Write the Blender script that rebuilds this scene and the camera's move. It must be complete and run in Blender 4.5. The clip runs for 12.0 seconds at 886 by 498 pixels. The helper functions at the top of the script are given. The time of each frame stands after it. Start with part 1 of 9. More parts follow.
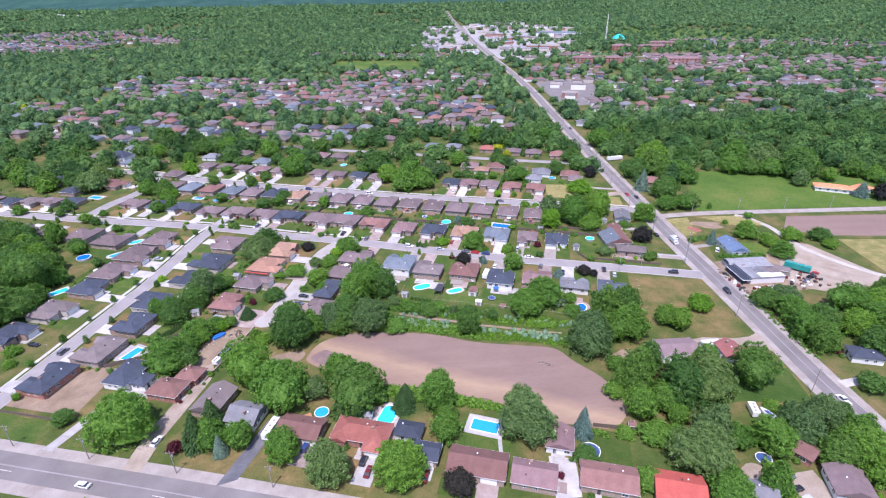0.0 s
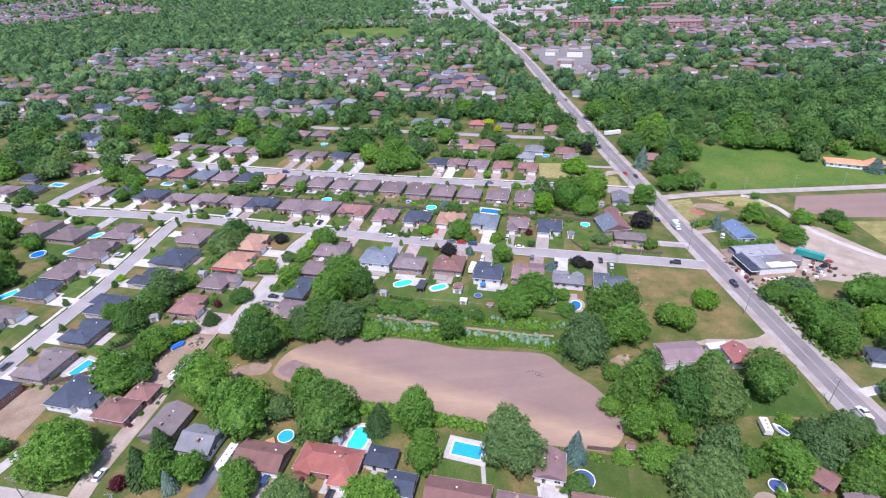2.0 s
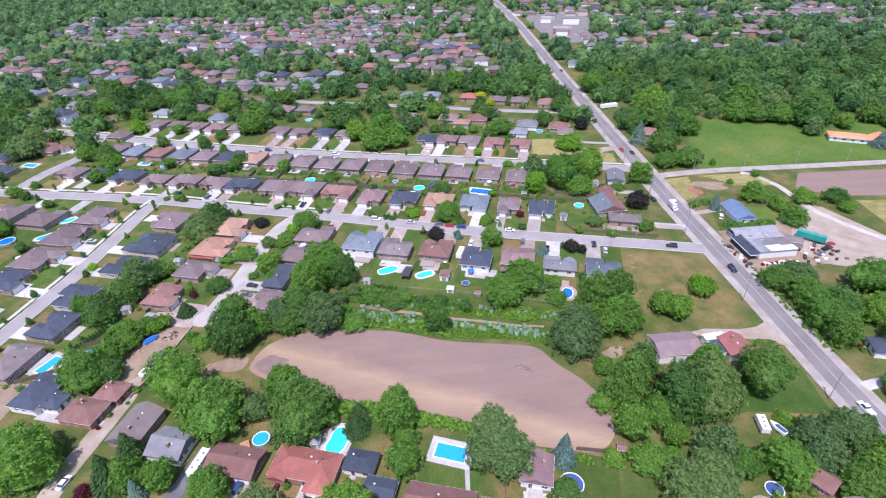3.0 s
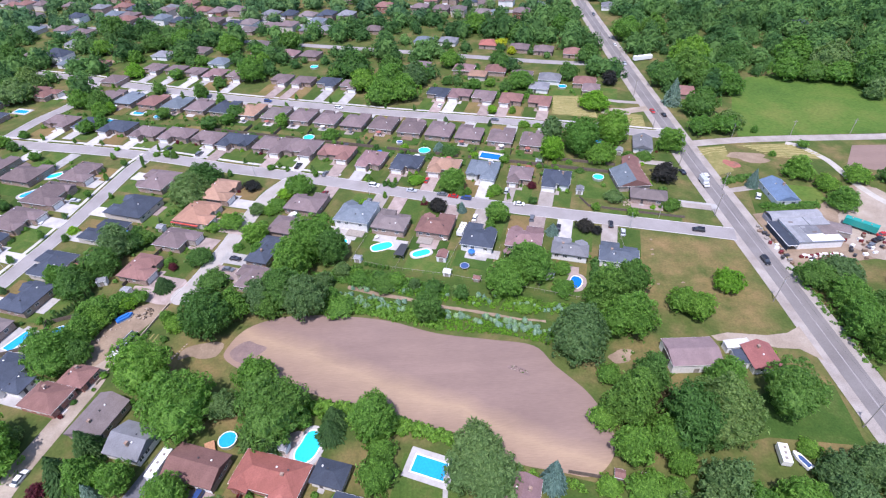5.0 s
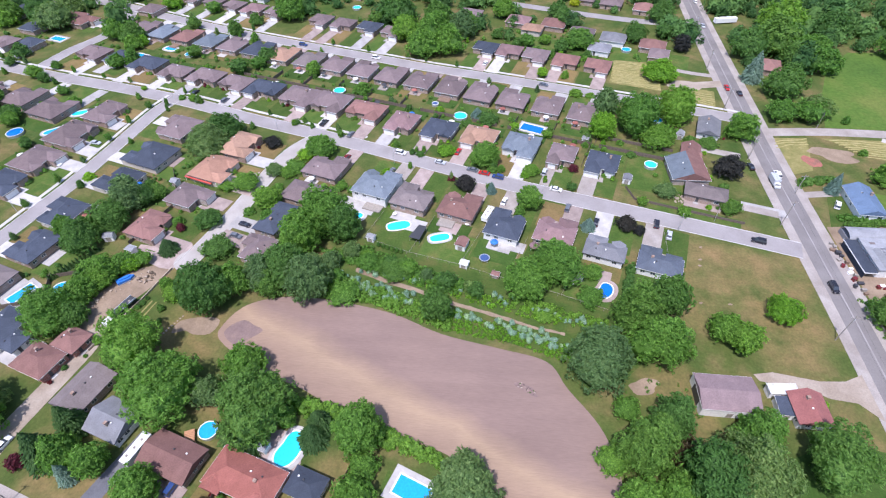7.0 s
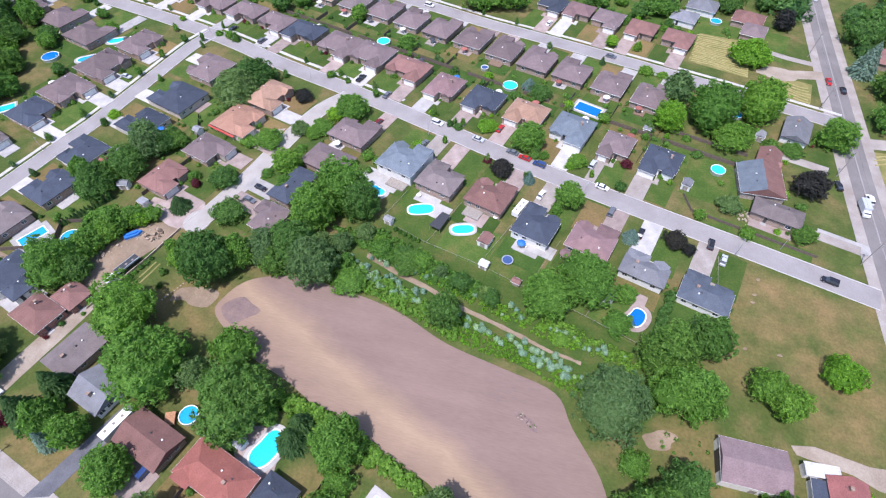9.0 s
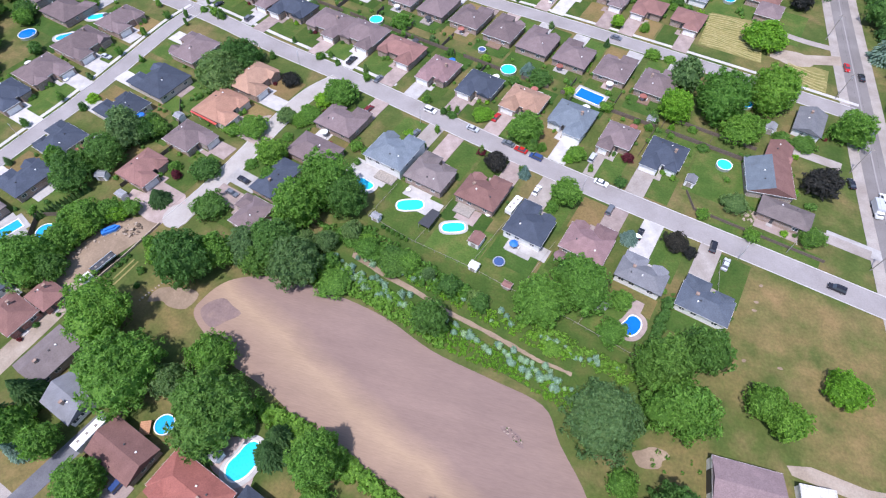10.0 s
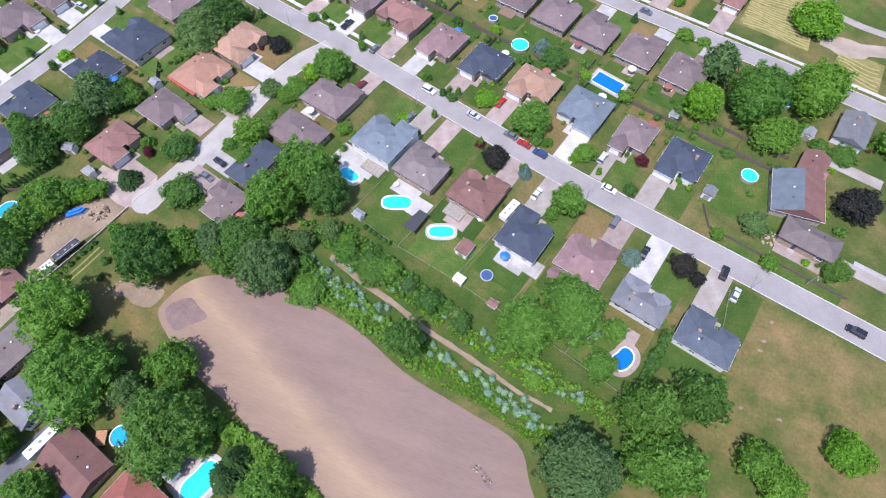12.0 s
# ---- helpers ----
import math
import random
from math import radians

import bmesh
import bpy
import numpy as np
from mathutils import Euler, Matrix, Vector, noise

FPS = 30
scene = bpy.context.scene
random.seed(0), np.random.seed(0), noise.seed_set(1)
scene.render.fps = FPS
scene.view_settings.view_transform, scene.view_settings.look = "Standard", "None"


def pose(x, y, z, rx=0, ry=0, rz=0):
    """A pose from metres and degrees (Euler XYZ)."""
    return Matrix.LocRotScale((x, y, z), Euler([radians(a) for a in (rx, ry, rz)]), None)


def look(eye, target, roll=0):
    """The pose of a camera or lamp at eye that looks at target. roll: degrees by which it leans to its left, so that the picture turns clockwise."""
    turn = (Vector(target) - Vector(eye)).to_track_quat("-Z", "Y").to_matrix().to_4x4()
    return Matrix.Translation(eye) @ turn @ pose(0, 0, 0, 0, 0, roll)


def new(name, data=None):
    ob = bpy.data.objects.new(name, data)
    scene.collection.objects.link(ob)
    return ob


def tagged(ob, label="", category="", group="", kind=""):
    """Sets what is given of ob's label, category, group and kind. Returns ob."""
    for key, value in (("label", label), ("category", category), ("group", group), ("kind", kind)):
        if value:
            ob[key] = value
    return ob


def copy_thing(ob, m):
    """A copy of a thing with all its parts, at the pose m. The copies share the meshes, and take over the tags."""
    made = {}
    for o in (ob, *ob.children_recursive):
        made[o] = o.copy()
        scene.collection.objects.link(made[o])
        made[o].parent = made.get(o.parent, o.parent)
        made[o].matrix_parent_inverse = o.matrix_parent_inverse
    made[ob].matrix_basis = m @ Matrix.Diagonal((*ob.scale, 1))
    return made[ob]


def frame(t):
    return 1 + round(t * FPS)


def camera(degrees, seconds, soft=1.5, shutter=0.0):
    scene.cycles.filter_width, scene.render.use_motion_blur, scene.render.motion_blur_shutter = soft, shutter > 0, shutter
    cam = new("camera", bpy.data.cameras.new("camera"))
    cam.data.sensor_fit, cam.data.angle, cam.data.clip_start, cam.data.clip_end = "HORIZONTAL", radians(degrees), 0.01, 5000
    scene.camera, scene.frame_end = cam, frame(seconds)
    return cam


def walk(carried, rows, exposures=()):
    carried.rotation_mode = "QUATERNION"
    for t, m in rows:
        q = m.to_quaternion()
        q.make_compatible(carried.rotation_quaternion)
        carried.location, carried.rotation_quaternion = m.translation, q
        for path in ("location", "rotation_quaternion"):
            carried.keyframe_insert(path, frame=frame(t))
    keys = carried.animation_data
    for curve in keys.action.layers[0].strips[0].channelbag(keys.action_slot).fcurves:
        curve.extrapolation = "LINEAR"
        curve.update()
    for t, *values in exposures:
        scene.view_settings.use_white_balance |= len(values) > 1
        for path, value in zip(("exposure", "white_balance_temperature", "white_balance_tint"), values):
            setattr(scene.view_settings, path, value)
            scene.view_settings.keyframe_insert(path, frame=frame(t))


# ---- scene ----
cam = camera(80.6, 12.0, soft=1.18)
PATH = [
    (0, (-1.693, -0.52, 131.974), (-1.568, 1.262, 131.074), -1.0),
    (0.5, (0.369, 5.299, 131.866), (0.493, 7.072, 130.95), -1.2),
    (1, (2.543, 11.155, 131.728), (2.665, 12.919, 130.792), -1.4),
    (1.5, (4.887, 16.974, 131.574), (5.01, 18.724, 130.612), -1.6),
    (2, (7.395, 22.828, 131.4), (7.521, 24.554, 130.398), -1.8),
    (2.5, (10.101, 28.743, 131.273), (10.229, 30.441, 130.223), -1.9),
    (3, (13.036, 34.642, 131.229), (13.166, 36.309, 130.132), -2.1),
    (5, (24.918, 58.265, 131.021), (24.944, 59.809, 129.75), -2.2),
    (5.5, (27.645, 64.11, 131.005), (27.639, 65.62, 129.693), -2.1),
    (6, (30.102, 69.988, 131.011), (30.058, 71.462, 129.66), -2.0),
    (6.5, (32.289, 76.002, 131.021), (32.18, 77.437, 129.632), -1.7),
    (7, (34.238, 82.129, 131.025), (34.09, 83.521, 129.598), -1.5),
    (9, (39.97, 107.172, 130.927), (39.665, 108.363, 129.35), -0.6),
    (9.5, (40.99, 113.463, 130.861), (40.681, 114.606, 129.249), -0.7),
    (10, (41.769, 119.716, 130.841), (41.469, 120.811, 129.195), -0.8),
    (10.5, (42.394, 125.993, 130.833), (42.094, 127.038, 129.154), -0.7),
    (11, (42.878, 132.298, 130.823), (42.581, 133.292, 129.113), -0.6),
    (11.5, (43.2, 138.66, 130.757), (42.903, 139.6, 129.017), -0.5),
    (12, (43.464, 145.024, 130.676), (43.163, 145.908, 128.907), -0.3),
]
walk(cam, [(t, look(eye, target, roll)) for t, eye, target, roll in PATH], [(0, 0.62, 5950, 28), (4, 0.62, 5980, 24), (12, 0.57, 6000, 19)])

# ---- world, sun ----
SUN_ELEVATION, SUN_AZIMUTH = 66.0, 200.0  # degrees; azimuth clockwise from +y
world = bpy.data.worlds.new("sky")
scene.world = world
world.use_nodes = True
wn = world.node_tree.nodes
sky = wn.new("ShaderNodeTexSky")
sky.sky_type, sky.sun_disc = "NISHITA", False
sky.sun_elevation, sky.sun_rotation = radians(SUN_ELEVATION), radians(SUN_AZIMUTH)
wn["Background"].inputs["Strength"].default_value = 0.15
world.node_tree.links.new(sky.outputs[0], wn["Background"].inputs["Color"])
sun = new("sun", bpy.data.lights.new("sun", "SUN"))
sun.data.energy, sun.data.angle, sun.data.color = 3.6, radians(0.55), (1.0, 0.965, 0.91)
az, el = radians(SUN_AZIMUTH), radians(SUN_ELEVATION)
sun.matrix_world = look((500 * math.sin(az) * math.cos(el), 500 * math.cos(az) * math.cos(el), 500 * math.sin(el)), (0, 0, 0))

# ---- materials ----
YAW = -17.4  # bearing of the street grid
CU, SU = math.cos(radians(YAW)), math.sin(radians(YAW))


def nodes_of(name, rough=0.9, metal=0.0, spec=0.3):
    m = bpy.data.materials.new(name)
    m.use_nodes = True
    nt = m.node_tree
    b = nt.nodes["Principled BSDF"]
    b.inputs["Roughness"].default_value = rough
    b.inputs["Metallic"].default_value = metal
    b.inputs["Specular IOR Level"].default_value = spec
    return m, nt, b


def noise_at(nt, scale, detail=3.0, rough=0.55, coord="Object", stretch=None, turn=0.0):
    tc = nt.nodes.new("ShaderNodeTexCoord")
    n = nt.nodes.new("ShaderNodeTexNoise")
    n.inputs["Scale"].default_value, n.inputs["Detail"].default_value, n.inputs["Roughness"].default_value = scale, detail, rough
    out = tc.outputs[coord]
    if stretch:
        mp = nt.nodes.new("ShaderNodeMapping")
        mp.inputs["Rotation"].default_value = (0, 0, radians(turn))
        mp.inputs["Scale"].default_value = stretch
        nt.links.new(out, mp.inputs[0])
        out = mp.outputs[0]
    nt.links.new(out, n.inputs["Vector"])
    return n.outputs["Fac"]


def ramp(nt, fac, stops):
    r = nt.nodes.new("ShaderNodeValToRGB")
    while len(r.color_ramp.elements) < len(stops):
        r.color_ramp.elements.new(0.5)
    for e, (p, c) in zip(r.color_ramp.elements, stops):
        e.position = p
        e.color = (*c, 1)
    nt.links.new(fac, r.inputs[0])
    return r.outputs["Color"]


def mixed(nt, fac, a, b, how="MIX"):
    m = nt.nodes.new("ShaderNodeMix")
    m.data_type, m.blend_type = "RGBA", how
    for sock, v in ((m.inputs[0], fac), (m.inputs[6], a), (m.inputs[7], b)):
        if isinstance(v, (int, float)):
            sock.default_value = v
        elif isinstance(v, tuple):
            sock.default_value = (*v, 1)
        else:
            nt.links.new(v, sock)
    return m.outputs[2]


def bump(nt, b, fac, strength=0.4, dist=0.05):
    n = nt.nodes.new("ShaderNodeBump")
    n.inputs["Strength"].default_value, n.inputs["Distance"].default_value = strength, dist
    nt.links.new(fac, n.inputs["Height"])
    nt.links.new(n.outputs[0], b.inputs["Normal"])


def scaled(c, k):
    return tuple(min(1.0, v * k) for v in c)


def plain(name, col, rough=0.6, metal=0.0, spec=0.4, vary=0.12, scale=1.5):
    m, nt, b = nodes_of(name, rough, metal, spec)
    c = ramp(nt, noise_at(nt, scale, 4), [(0.3, scaled(col, 1 - vary)), (0.7, scaled(col, 1 + vary))])
    nt.links.new(c, b.inputs["Base Color"])
    return m


def surface(name, lo, mid, hi, big=0.05, fine=2.0, rough=0.95, relief=0.3, random_tone=0.0, grain=0.35):
    """Mottled ground: tones by broad patches, broken by a fine grain."""
    m, nt, b = nodes_of(name, rough, 0, 0.15)
    c = ramp(nt, noise_at(nt, big, 4, 0.6), [(0.32, lo), (0.5, mid), (0.68, hi)])
    f = noise_at(nt, fine, 3, 0.65)
    g = ramp(nt, f, [(0.25, (0.55,) * 3), (0.75, (1.4,) * 3)])
    c = mixed(nt, grain, c, mixed(nt, 1.0, c, g, "MULTIPLY"))
    if random_tone:
        oi = nt.nodes.new("ShaderNodeObjectInfo")
        t = ramp(nt, oi.outputs["Random"], [(0.0, scaled((1, 1, 1), 1 - random_tone)), (1.0, (1, 1, 1))])
        c = mixed(nt, 1.0, c, t, "MULTIPLY")
    nt.links.new(c, b.inputs["Base Color"])
    bump(nt, b, f, relief, 0.08)
    return m


def shingle(name, col):
    """Asphalt shingles: thin courses along the slope, blotched tabs, a different tone for each house."""
    m, nt, b = nodes_of(name, 0.92, 0, 0.2)
    tab = noise_at(nt, 3.0, 3, 0.7, stretch=(1.0, 1.0, 5.0))
    big = noise_at(nt, 0.35, 3)
    c = ramp(nt, tab, [(0.28, scaled(col, 0.72)), (0.5, col), (0.75, scaled(col, 1.3))])
    c = mixed(nt, 0.5, c, mixed(nt, 1.0, c, ramp(nt, big, [(0.3, (0.7,) * 3), (0.7, (1.2,) * 3)]), "MULTIPLY"))
    oi = nt.nodes.new("ShaderNodeObjectInfo")
    c = mixed(nt, 1.0, c, ramp(nt, oi.outputs["Random"], [(0, (0.78, 0.77, 0.76)), (1, (1.12, 1.1, 1.1))]), "MULTIPLY")
    nt.links.new(c, b.inputs["Base Color"])
    tc = nt.nodes.new("ShaderNodeTexCoord")
    wv = nt.nodes.new("ShaderNodeTexWave")
    wv.bands_direction, wv.wave_profile = "Z", "SAW"
    wv.inputs["Scale"].default_value, wv.inputs["Distortion"].default_value = 2.2, 0.4
    nt.links.new(tc.outputs["Object"], wv.inputs["Vector"])
    bump(nt, b, wv.outputs["Fac"], 0.5, 0.03)
    return m


def brickwork(name, c1, c2, mortar):
    m, nt, b = nodes_of(name, 0.9, 0, 0.2)
    tc = nt.nodes.new("ShaderNodeTexCoord")
    mp = nt.nodes.new("ShaderNodeMapping")
    mp.inputs["Rotation"].default_value = (radians(90), 0, 0)
    nt.links.new(tc.outputs["Object"], mp.inputs[0])
    br = nt.nodes.new("ShaderNodeTexBrick")
    br.inputs["Color1"].default_value, br.inputs["Color2"].default_value, br.inputs["Mortar"].default_value = (*c1, 1), (*c2, 1), (*mortar, 1)
    br.inputs["Scale"].default_value, br.inputs["Brick Width"].default_value, br.inputs["Row Height"].default_value = 1.0, 0.24, 0.08
    br.inputs["Mortar Size"].default_value = 0.008
    nt.links.new(mp.outputs[0], br.inputs["Vector"])
    c = mixed(nt, 0.4, br.outputs["Color"], mixed(nt, 1.0, br.outputs["Color"], ramp(nt, noise_at(nt, 0.8, 3), [(0.3, (0.7,) * 3), (0.7, (1.25,) * 3)]), "MULTIPLY"))
    nt.links.new(c, b.inputs["Base Color"])
    return m


def foliage(name, dark, mid, light):
    """Leaves: tone by clump and by tree, thin enough to pass some light."""
    m, nt, b = nodes_of(name, 0.6, 0, 0.25)
    ge = nt.nodes.new("ShaderNodeNewGeometry")
    c = ramp(nt, ge.outputs["Random Per Island"], [(0.0, dark), (0.5, mid), (1.0, light)])
    oi = nt.nodes.new("ShaderNodeObjectInfo")
    c = mixed(nt, 1.0, c, ramp(nt, oi.outputs["Random"], [(0.0, (0.85, 0.95, 0.95)), (0.5, (1.12, 1.14, 1.1)), (1.0, (1.38, 1.3, 1.0))]), "MULTIPLY")
    # leaf from leaf within a spray
    fine = nt.nodes.new("ShaderNodeTexNoise")
    fine.inputs["Scale"].default_value, fine.inputs["Detail"].default_value, fine.inputs["Roughness"].default_value = 3.2, 3.0, 0.7
    nt.links.new(ge.outputs["Position"], fine.inputs["Vector"])
    c = mixed(nt, 1.0, c, ramp(nt, fine.outputs["Fac"], [(0.3, (0.62, 0.64, 0.62)), (0.68, (1.38, 1.36, 1.3))]), "MULTIPLY")
    bump(nt, b, fine.outputs["Fac"], 0.7, 0.25)
    nt.links.new(c, b.inputs["Base Color"])
    tr = nt.nodes.new("ShaderNodeBsdfTranslucent")
    nt.links.new(mixed(nt, 1.0, c, (1.3, 1.5, 0.7), "MULTIPLY"), tr.inputs["Color"])
    ms = nt.nodes.new("ShaderNodeMixShader")
    ms.inputs[0].default_value = 0.40
    nt.links.new(b.outputs[0], ms.inputs[1])
    nt.links.new(tr.outputs[0], ms.inputs[2])
    nt.links.new(ms.outputs[0], nt.nodes["Material Output"].inputs["Surface"])
    return m


def water_material(name, col):
    m, nt, b = nodes_of(name, 0.06, 0, 0.5)
    f = noise_at(nt, 1.6, 3, 0.6)
    c = ramp(nt, f, [(0.3, scaled(col, 0.85)), (0.7, scaled(col, 1.12))])
    nt.links.new(c, b.inputs["Base Color"])
    bump(nt, b, noise_at(nt, 3.5, 2), 0.15, 0.03)
    return m


def rough_ground(name, spots):
    """Rough grass with soft-edged parched places."""
    m, nt, b = nodes_of(name, 0.95, 0, 0.15)
    big = noise_at(nt, 0.06, 4, 0.6)
    c = ramp(nt, big, [(0.30, (0.052, 0.092, 0.020)), (0.48, (0.092, 0.114, 0.031)), (0.64, (0.180, 0.142, 0.062))])
    dry = ramp(nt, noise_at(nt, 0.09, 4, 0.6), [(0.3, (0.118, 0.122, 0.040)), (0.5, (0.195, 0.148, 0.062)), (0.7, (0.25, 0.170, 0.080))])
    tc = nt.nodes.new("ShaderNodeTexCoord")
    total = None
    for cx, cy, rx, ry in spots:
        mp = nt.nodes.new("ShaderNodeMapping")
        mp.vector_type = "TEXTURE"
        mp.inputs["Location"].default_value, mp.inputs["Rotation"].default_value, mp.inputs["Scale"].default_value = (cx, cy, 0), (0, 0, radians(YAW)), (rx, ry, 1)
        nt.links.new(tc.outputs["Object"], mp.inputs[0])
        ln = nt.nodes.new("ShaderNodeVectorMath")
        ln.operation = "LENGTH"
        nt.links.new(mp.outputs[0], ln.inputs[0])
        mr = nt.nodes.new("ShaderNodeMapRange")
        mr.inputs["From Min"].default_value, mr.inputs["From Max"].default_value = 1.15, 0.55
        nt.links.new(ln.outputs["Value"], mr.inputs[0])
        if total is None:
            total = mr.outputs[0]
        else:
            mx = nt.nodes.new("ShaderNodeMath")
            mx.operation = "MAXIMUM"
            nt.links.new(total, mx.inputs[0])
            nt.links.new(mr.outputs[0], mx.inputs[1])
            total = mx.outputs[0]
    k = nt.nodes.new("ShaderNodeMath")
    k.operation = "MULTIPLY"
    nt.links.new(total, k.inputs[0])
    nt.links.new(ramp(nt, noise_at(nt, 0.12, 4, 0.65), [(0.3, (0.25,) * 3), (0.6, (1.0,) * 3)]), k.inputs[1])
    c = mixed(nt, k.outputs[0], c, dry)
    c = mixed(nt, 0.8, c, mixed(nt, 1.0, c, ramp(nt, noise_at(nt, 0.22, 3, 0.6), [(0.30, (0.66, 0.72, 0.64)), (0.66, (0.98, 0.97, 0.95))]), "MULTIPLY"))
    f = noise_at(nt, 1.3, 3, 0.65)
    c = mixed(nt, 0.5, c, mixed(nt, 1.0, c, ramp(nt, f, [(0.25, (0.55,) * 3), (0.75, (1.4,) * 3)]), "MULTIPLY"))
    nt.links.new(c, b.inputs["Base Color"])
    bump(nt, b, f, 0.3, 0.08)
    return m


MAT = {}
MAT["ground"] = rough_ground("rough_grass", ((-48, 168, 9, 10), (-28, 142, 14, 9), (-58, 168, 8, 12), (108, 205, 14, 10), (118, 212, 20, 8), (136, 196, 6, 26), (-12, 120, 6, 8), (92, 152, 7, 9), (119.9, 200.9, 19, 13), (127.6, 182.6, 12, 22), (103.9, 196.8, 8, 18), (-55.8, 166.6, 12, 14), (-65.4, 121.3, 15, 8), (131.1, 140.2, 9, 22), (2.1, 129.3, 8, 8), (35.8, 119.2, 6, 9), (-35.7, 134.3, 9, 7), (160.0, 216.1, 10, 18), (-117.4, 150.5, 14, 9), (123.2, 318.3, 18, 12), (160.9, 270.5, 9, 16), (196.2, 278.7, 16, 8), (-72.1, 199.1, 9, 12), (87.6, 158.4, 9, 12), (-44.5, 116.3, 9, 7), (-21.7, 108.3, 9, 7)))
MAT["lawn"] = surface("mown_lawn", (0.052, 0.104, 0.019), (0.078, 0.127, 0.026), (0.135, 0.140, 0.042), 0.13, 1.6, random_tone=0.3, grain=0.65)
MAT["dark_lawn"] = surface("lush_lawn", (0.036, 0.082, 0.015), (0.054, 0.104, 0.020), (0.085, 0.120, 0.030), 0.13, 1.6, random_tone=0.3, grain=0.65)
MAT["dry"] = surface("parched_lawn", (0.095, 0.113, 0.032), (0.180, 0.140, 0.054), (0.248, 0.167, 0.077), 0.05, 1.4, random_tone=0.2, grain=0.55)
MAT["meadow"] = surface("meadow_grass", (0.056, 0.112, 0.020), (0.078, 0.138, 0.024), (0.124, 0.156, 0.036), 0.03, 0.6, grain=0.6)
MAT["hay"] = surface("mown_hay", (0.15, 0.155, 0.05), (0.21, 0.19, 0.07), (0.28, 0.24, 0.10), 0.2, 1.0)
MAT["asphalt"] = surface("worn_asphalt", (0.165, 0.150, 0.145), (0.190, 0.174, 0.168), (0.220, 0.203, 0.196), 0.08, 2.5, 0.9, 0.1, grain=0.3)
MAT["street"] = surface("pale_street_asphalt", (0.248, 0.227, 0.222), (0.281, 0.259, 0.254), (0.318, 0.295, 0.290), 0.1, 2.0, 0.9, 0.1, grain=0.25)
MAT["dark_asphalt"] = surface("fresh_asphalt", (0.10, 0.10, 0.115), (0.13, 0.13, 0.145), (0.16, 0.16, 0.17), 0.2, 3.0, 0.9, 0.1)
MAT["concrete"] = surface("concrete", (0.42, 0.397, 0.38), (0.49, 0.468, 0.45), (0.57, 0.545, 0.525), 0.25, 1.5, 0.9, 0.1, random_tone=0.32, grain=0.2)
MAT["paver"] = surface("pink_pavers", (0.30, 0.235, 0.212), (0.36, 0.285, 0.26), (0.42, 0.34, 0.31), 0.3, 3.0, 0.9, 0.2, random_tone=0.25, grain=0.3)
MAT["gravel"] = surface("gravel", (0.265, 0.23, 0.205), (0.315, 0.28, 0.255), (0.37, 0.335, 0.305), 0.15, 2.5, 0.95, 0.4)
MAT["lot"] = surface("pale_paved_lot", (0.27, 0.255, 0.25), (0.33, 0.315, 0.31), (0.39, 0.37, 0.365), 0.02, 0.2, 0.9, 0.1, grain=0.4)
MAT["track"] = surface("white_gravel", (0.37, 0.34, 0.30), (0.42, 0.39, 0.35), (0.48, 0.445, 0.405), 0.2, 2.5, 0.95, 0.3)
MAT["reddish_spot"] = surface("reddish_spot", (0.20, 0.115, 0.085), (0.30, 0.125, 0.095), (0.40, 0.14, 0.11), 0.25, 1.6, 0.97, 0.4)
MAT["bare"] = surface("bare_earth", (0.192, 0.142, 0.098), (0.250, 0.187, 0.133), (0.312, 0.238, 0.170), 0.12, 1.6, 0.97, 0.4)
MAT["pale_street"] = surface("pale_concrete_street", (0.32, 0.292, 0.268), (0.36, 0.33, 0.305), (0.40, 0.37, 0.345), 0.12, 2.0, 0.9, 0.1, grain=0.25)
MAT["lane_earth"] = surface("pale_trodden_earth", (0.258, 0.207, 0.160), (0.320, 0.264, 0.213), (0.382, 0.326, 0.268), 0.12, 2.0, 0.95, 0.4)
MAT["kerb"] = surface("kerb_concrete", (0.42, 0.40, 0.385), (0.48, 0.46, 0.445), (0.54, 0.52, 0.505), 0.5, 2.0, 0.9, 0.1)
MAT["white"] = plain("white_paint", (0.76, 0.75, 0.73), 0.5)
MAT["line"] = plain("road_paint", (0.62, 0.60, 0.56), 0.7, vary=0.2)
MAT["brick"] = brickwork("brown_brick", (0.26, 0.17, 0.13), (0.35, 0.25, 0.20), (0.42, 0.39, 0.36))
MAT["redbrick"] = brickwork("red_brick", (0.28, 0.10, 0.075), (0.36, 0.15, 0.11), (0.40, 0.36, 0.33))
MAT["stucco"] = plain("beige_stucco", (0.50, 0.45, 0.40), 0.9)
MAT["siding"] = plain("white_siding", (0.72, 0.71, 0.70), 0.6)
MAT["glass"] = plain("window_glass", (0.05, 0.06, 0.075), 0.08, 0, 0.6)
MAT["dark"] = plain("dark_trim", (0.05, 0.05, 0.055), 0.5)
MAT["bark"] = plain("bark", (0.12, 0.09, 0.065), 0.95, vary=0.4, scale=4)
MAT["wood"] = plain("cedar_wood", (0.20, 0.135, 0.095), 0.85, vary=0.3, scale=2)
MAT["fence_wood"] = plain("dark_fence_boards", (0.135, 0.105, 0.085), 0.9, vary=0.35, scale=2)
MAT["dark_soil"] = plain("dark_damp_soil", (0.13, 0.095, 0.085), 0.97, vary=0.3, scale=2)
MAT["cedar"] = plain("fresh_cedar_boards", (0.42, 0.22, 0.12), 0.8, vary=0.2, scale=2)
MAT["stone"] = plain("tan_field_stone", (0.36, 0.29, 0.23), 0.9, vary=0.3, scale=1)
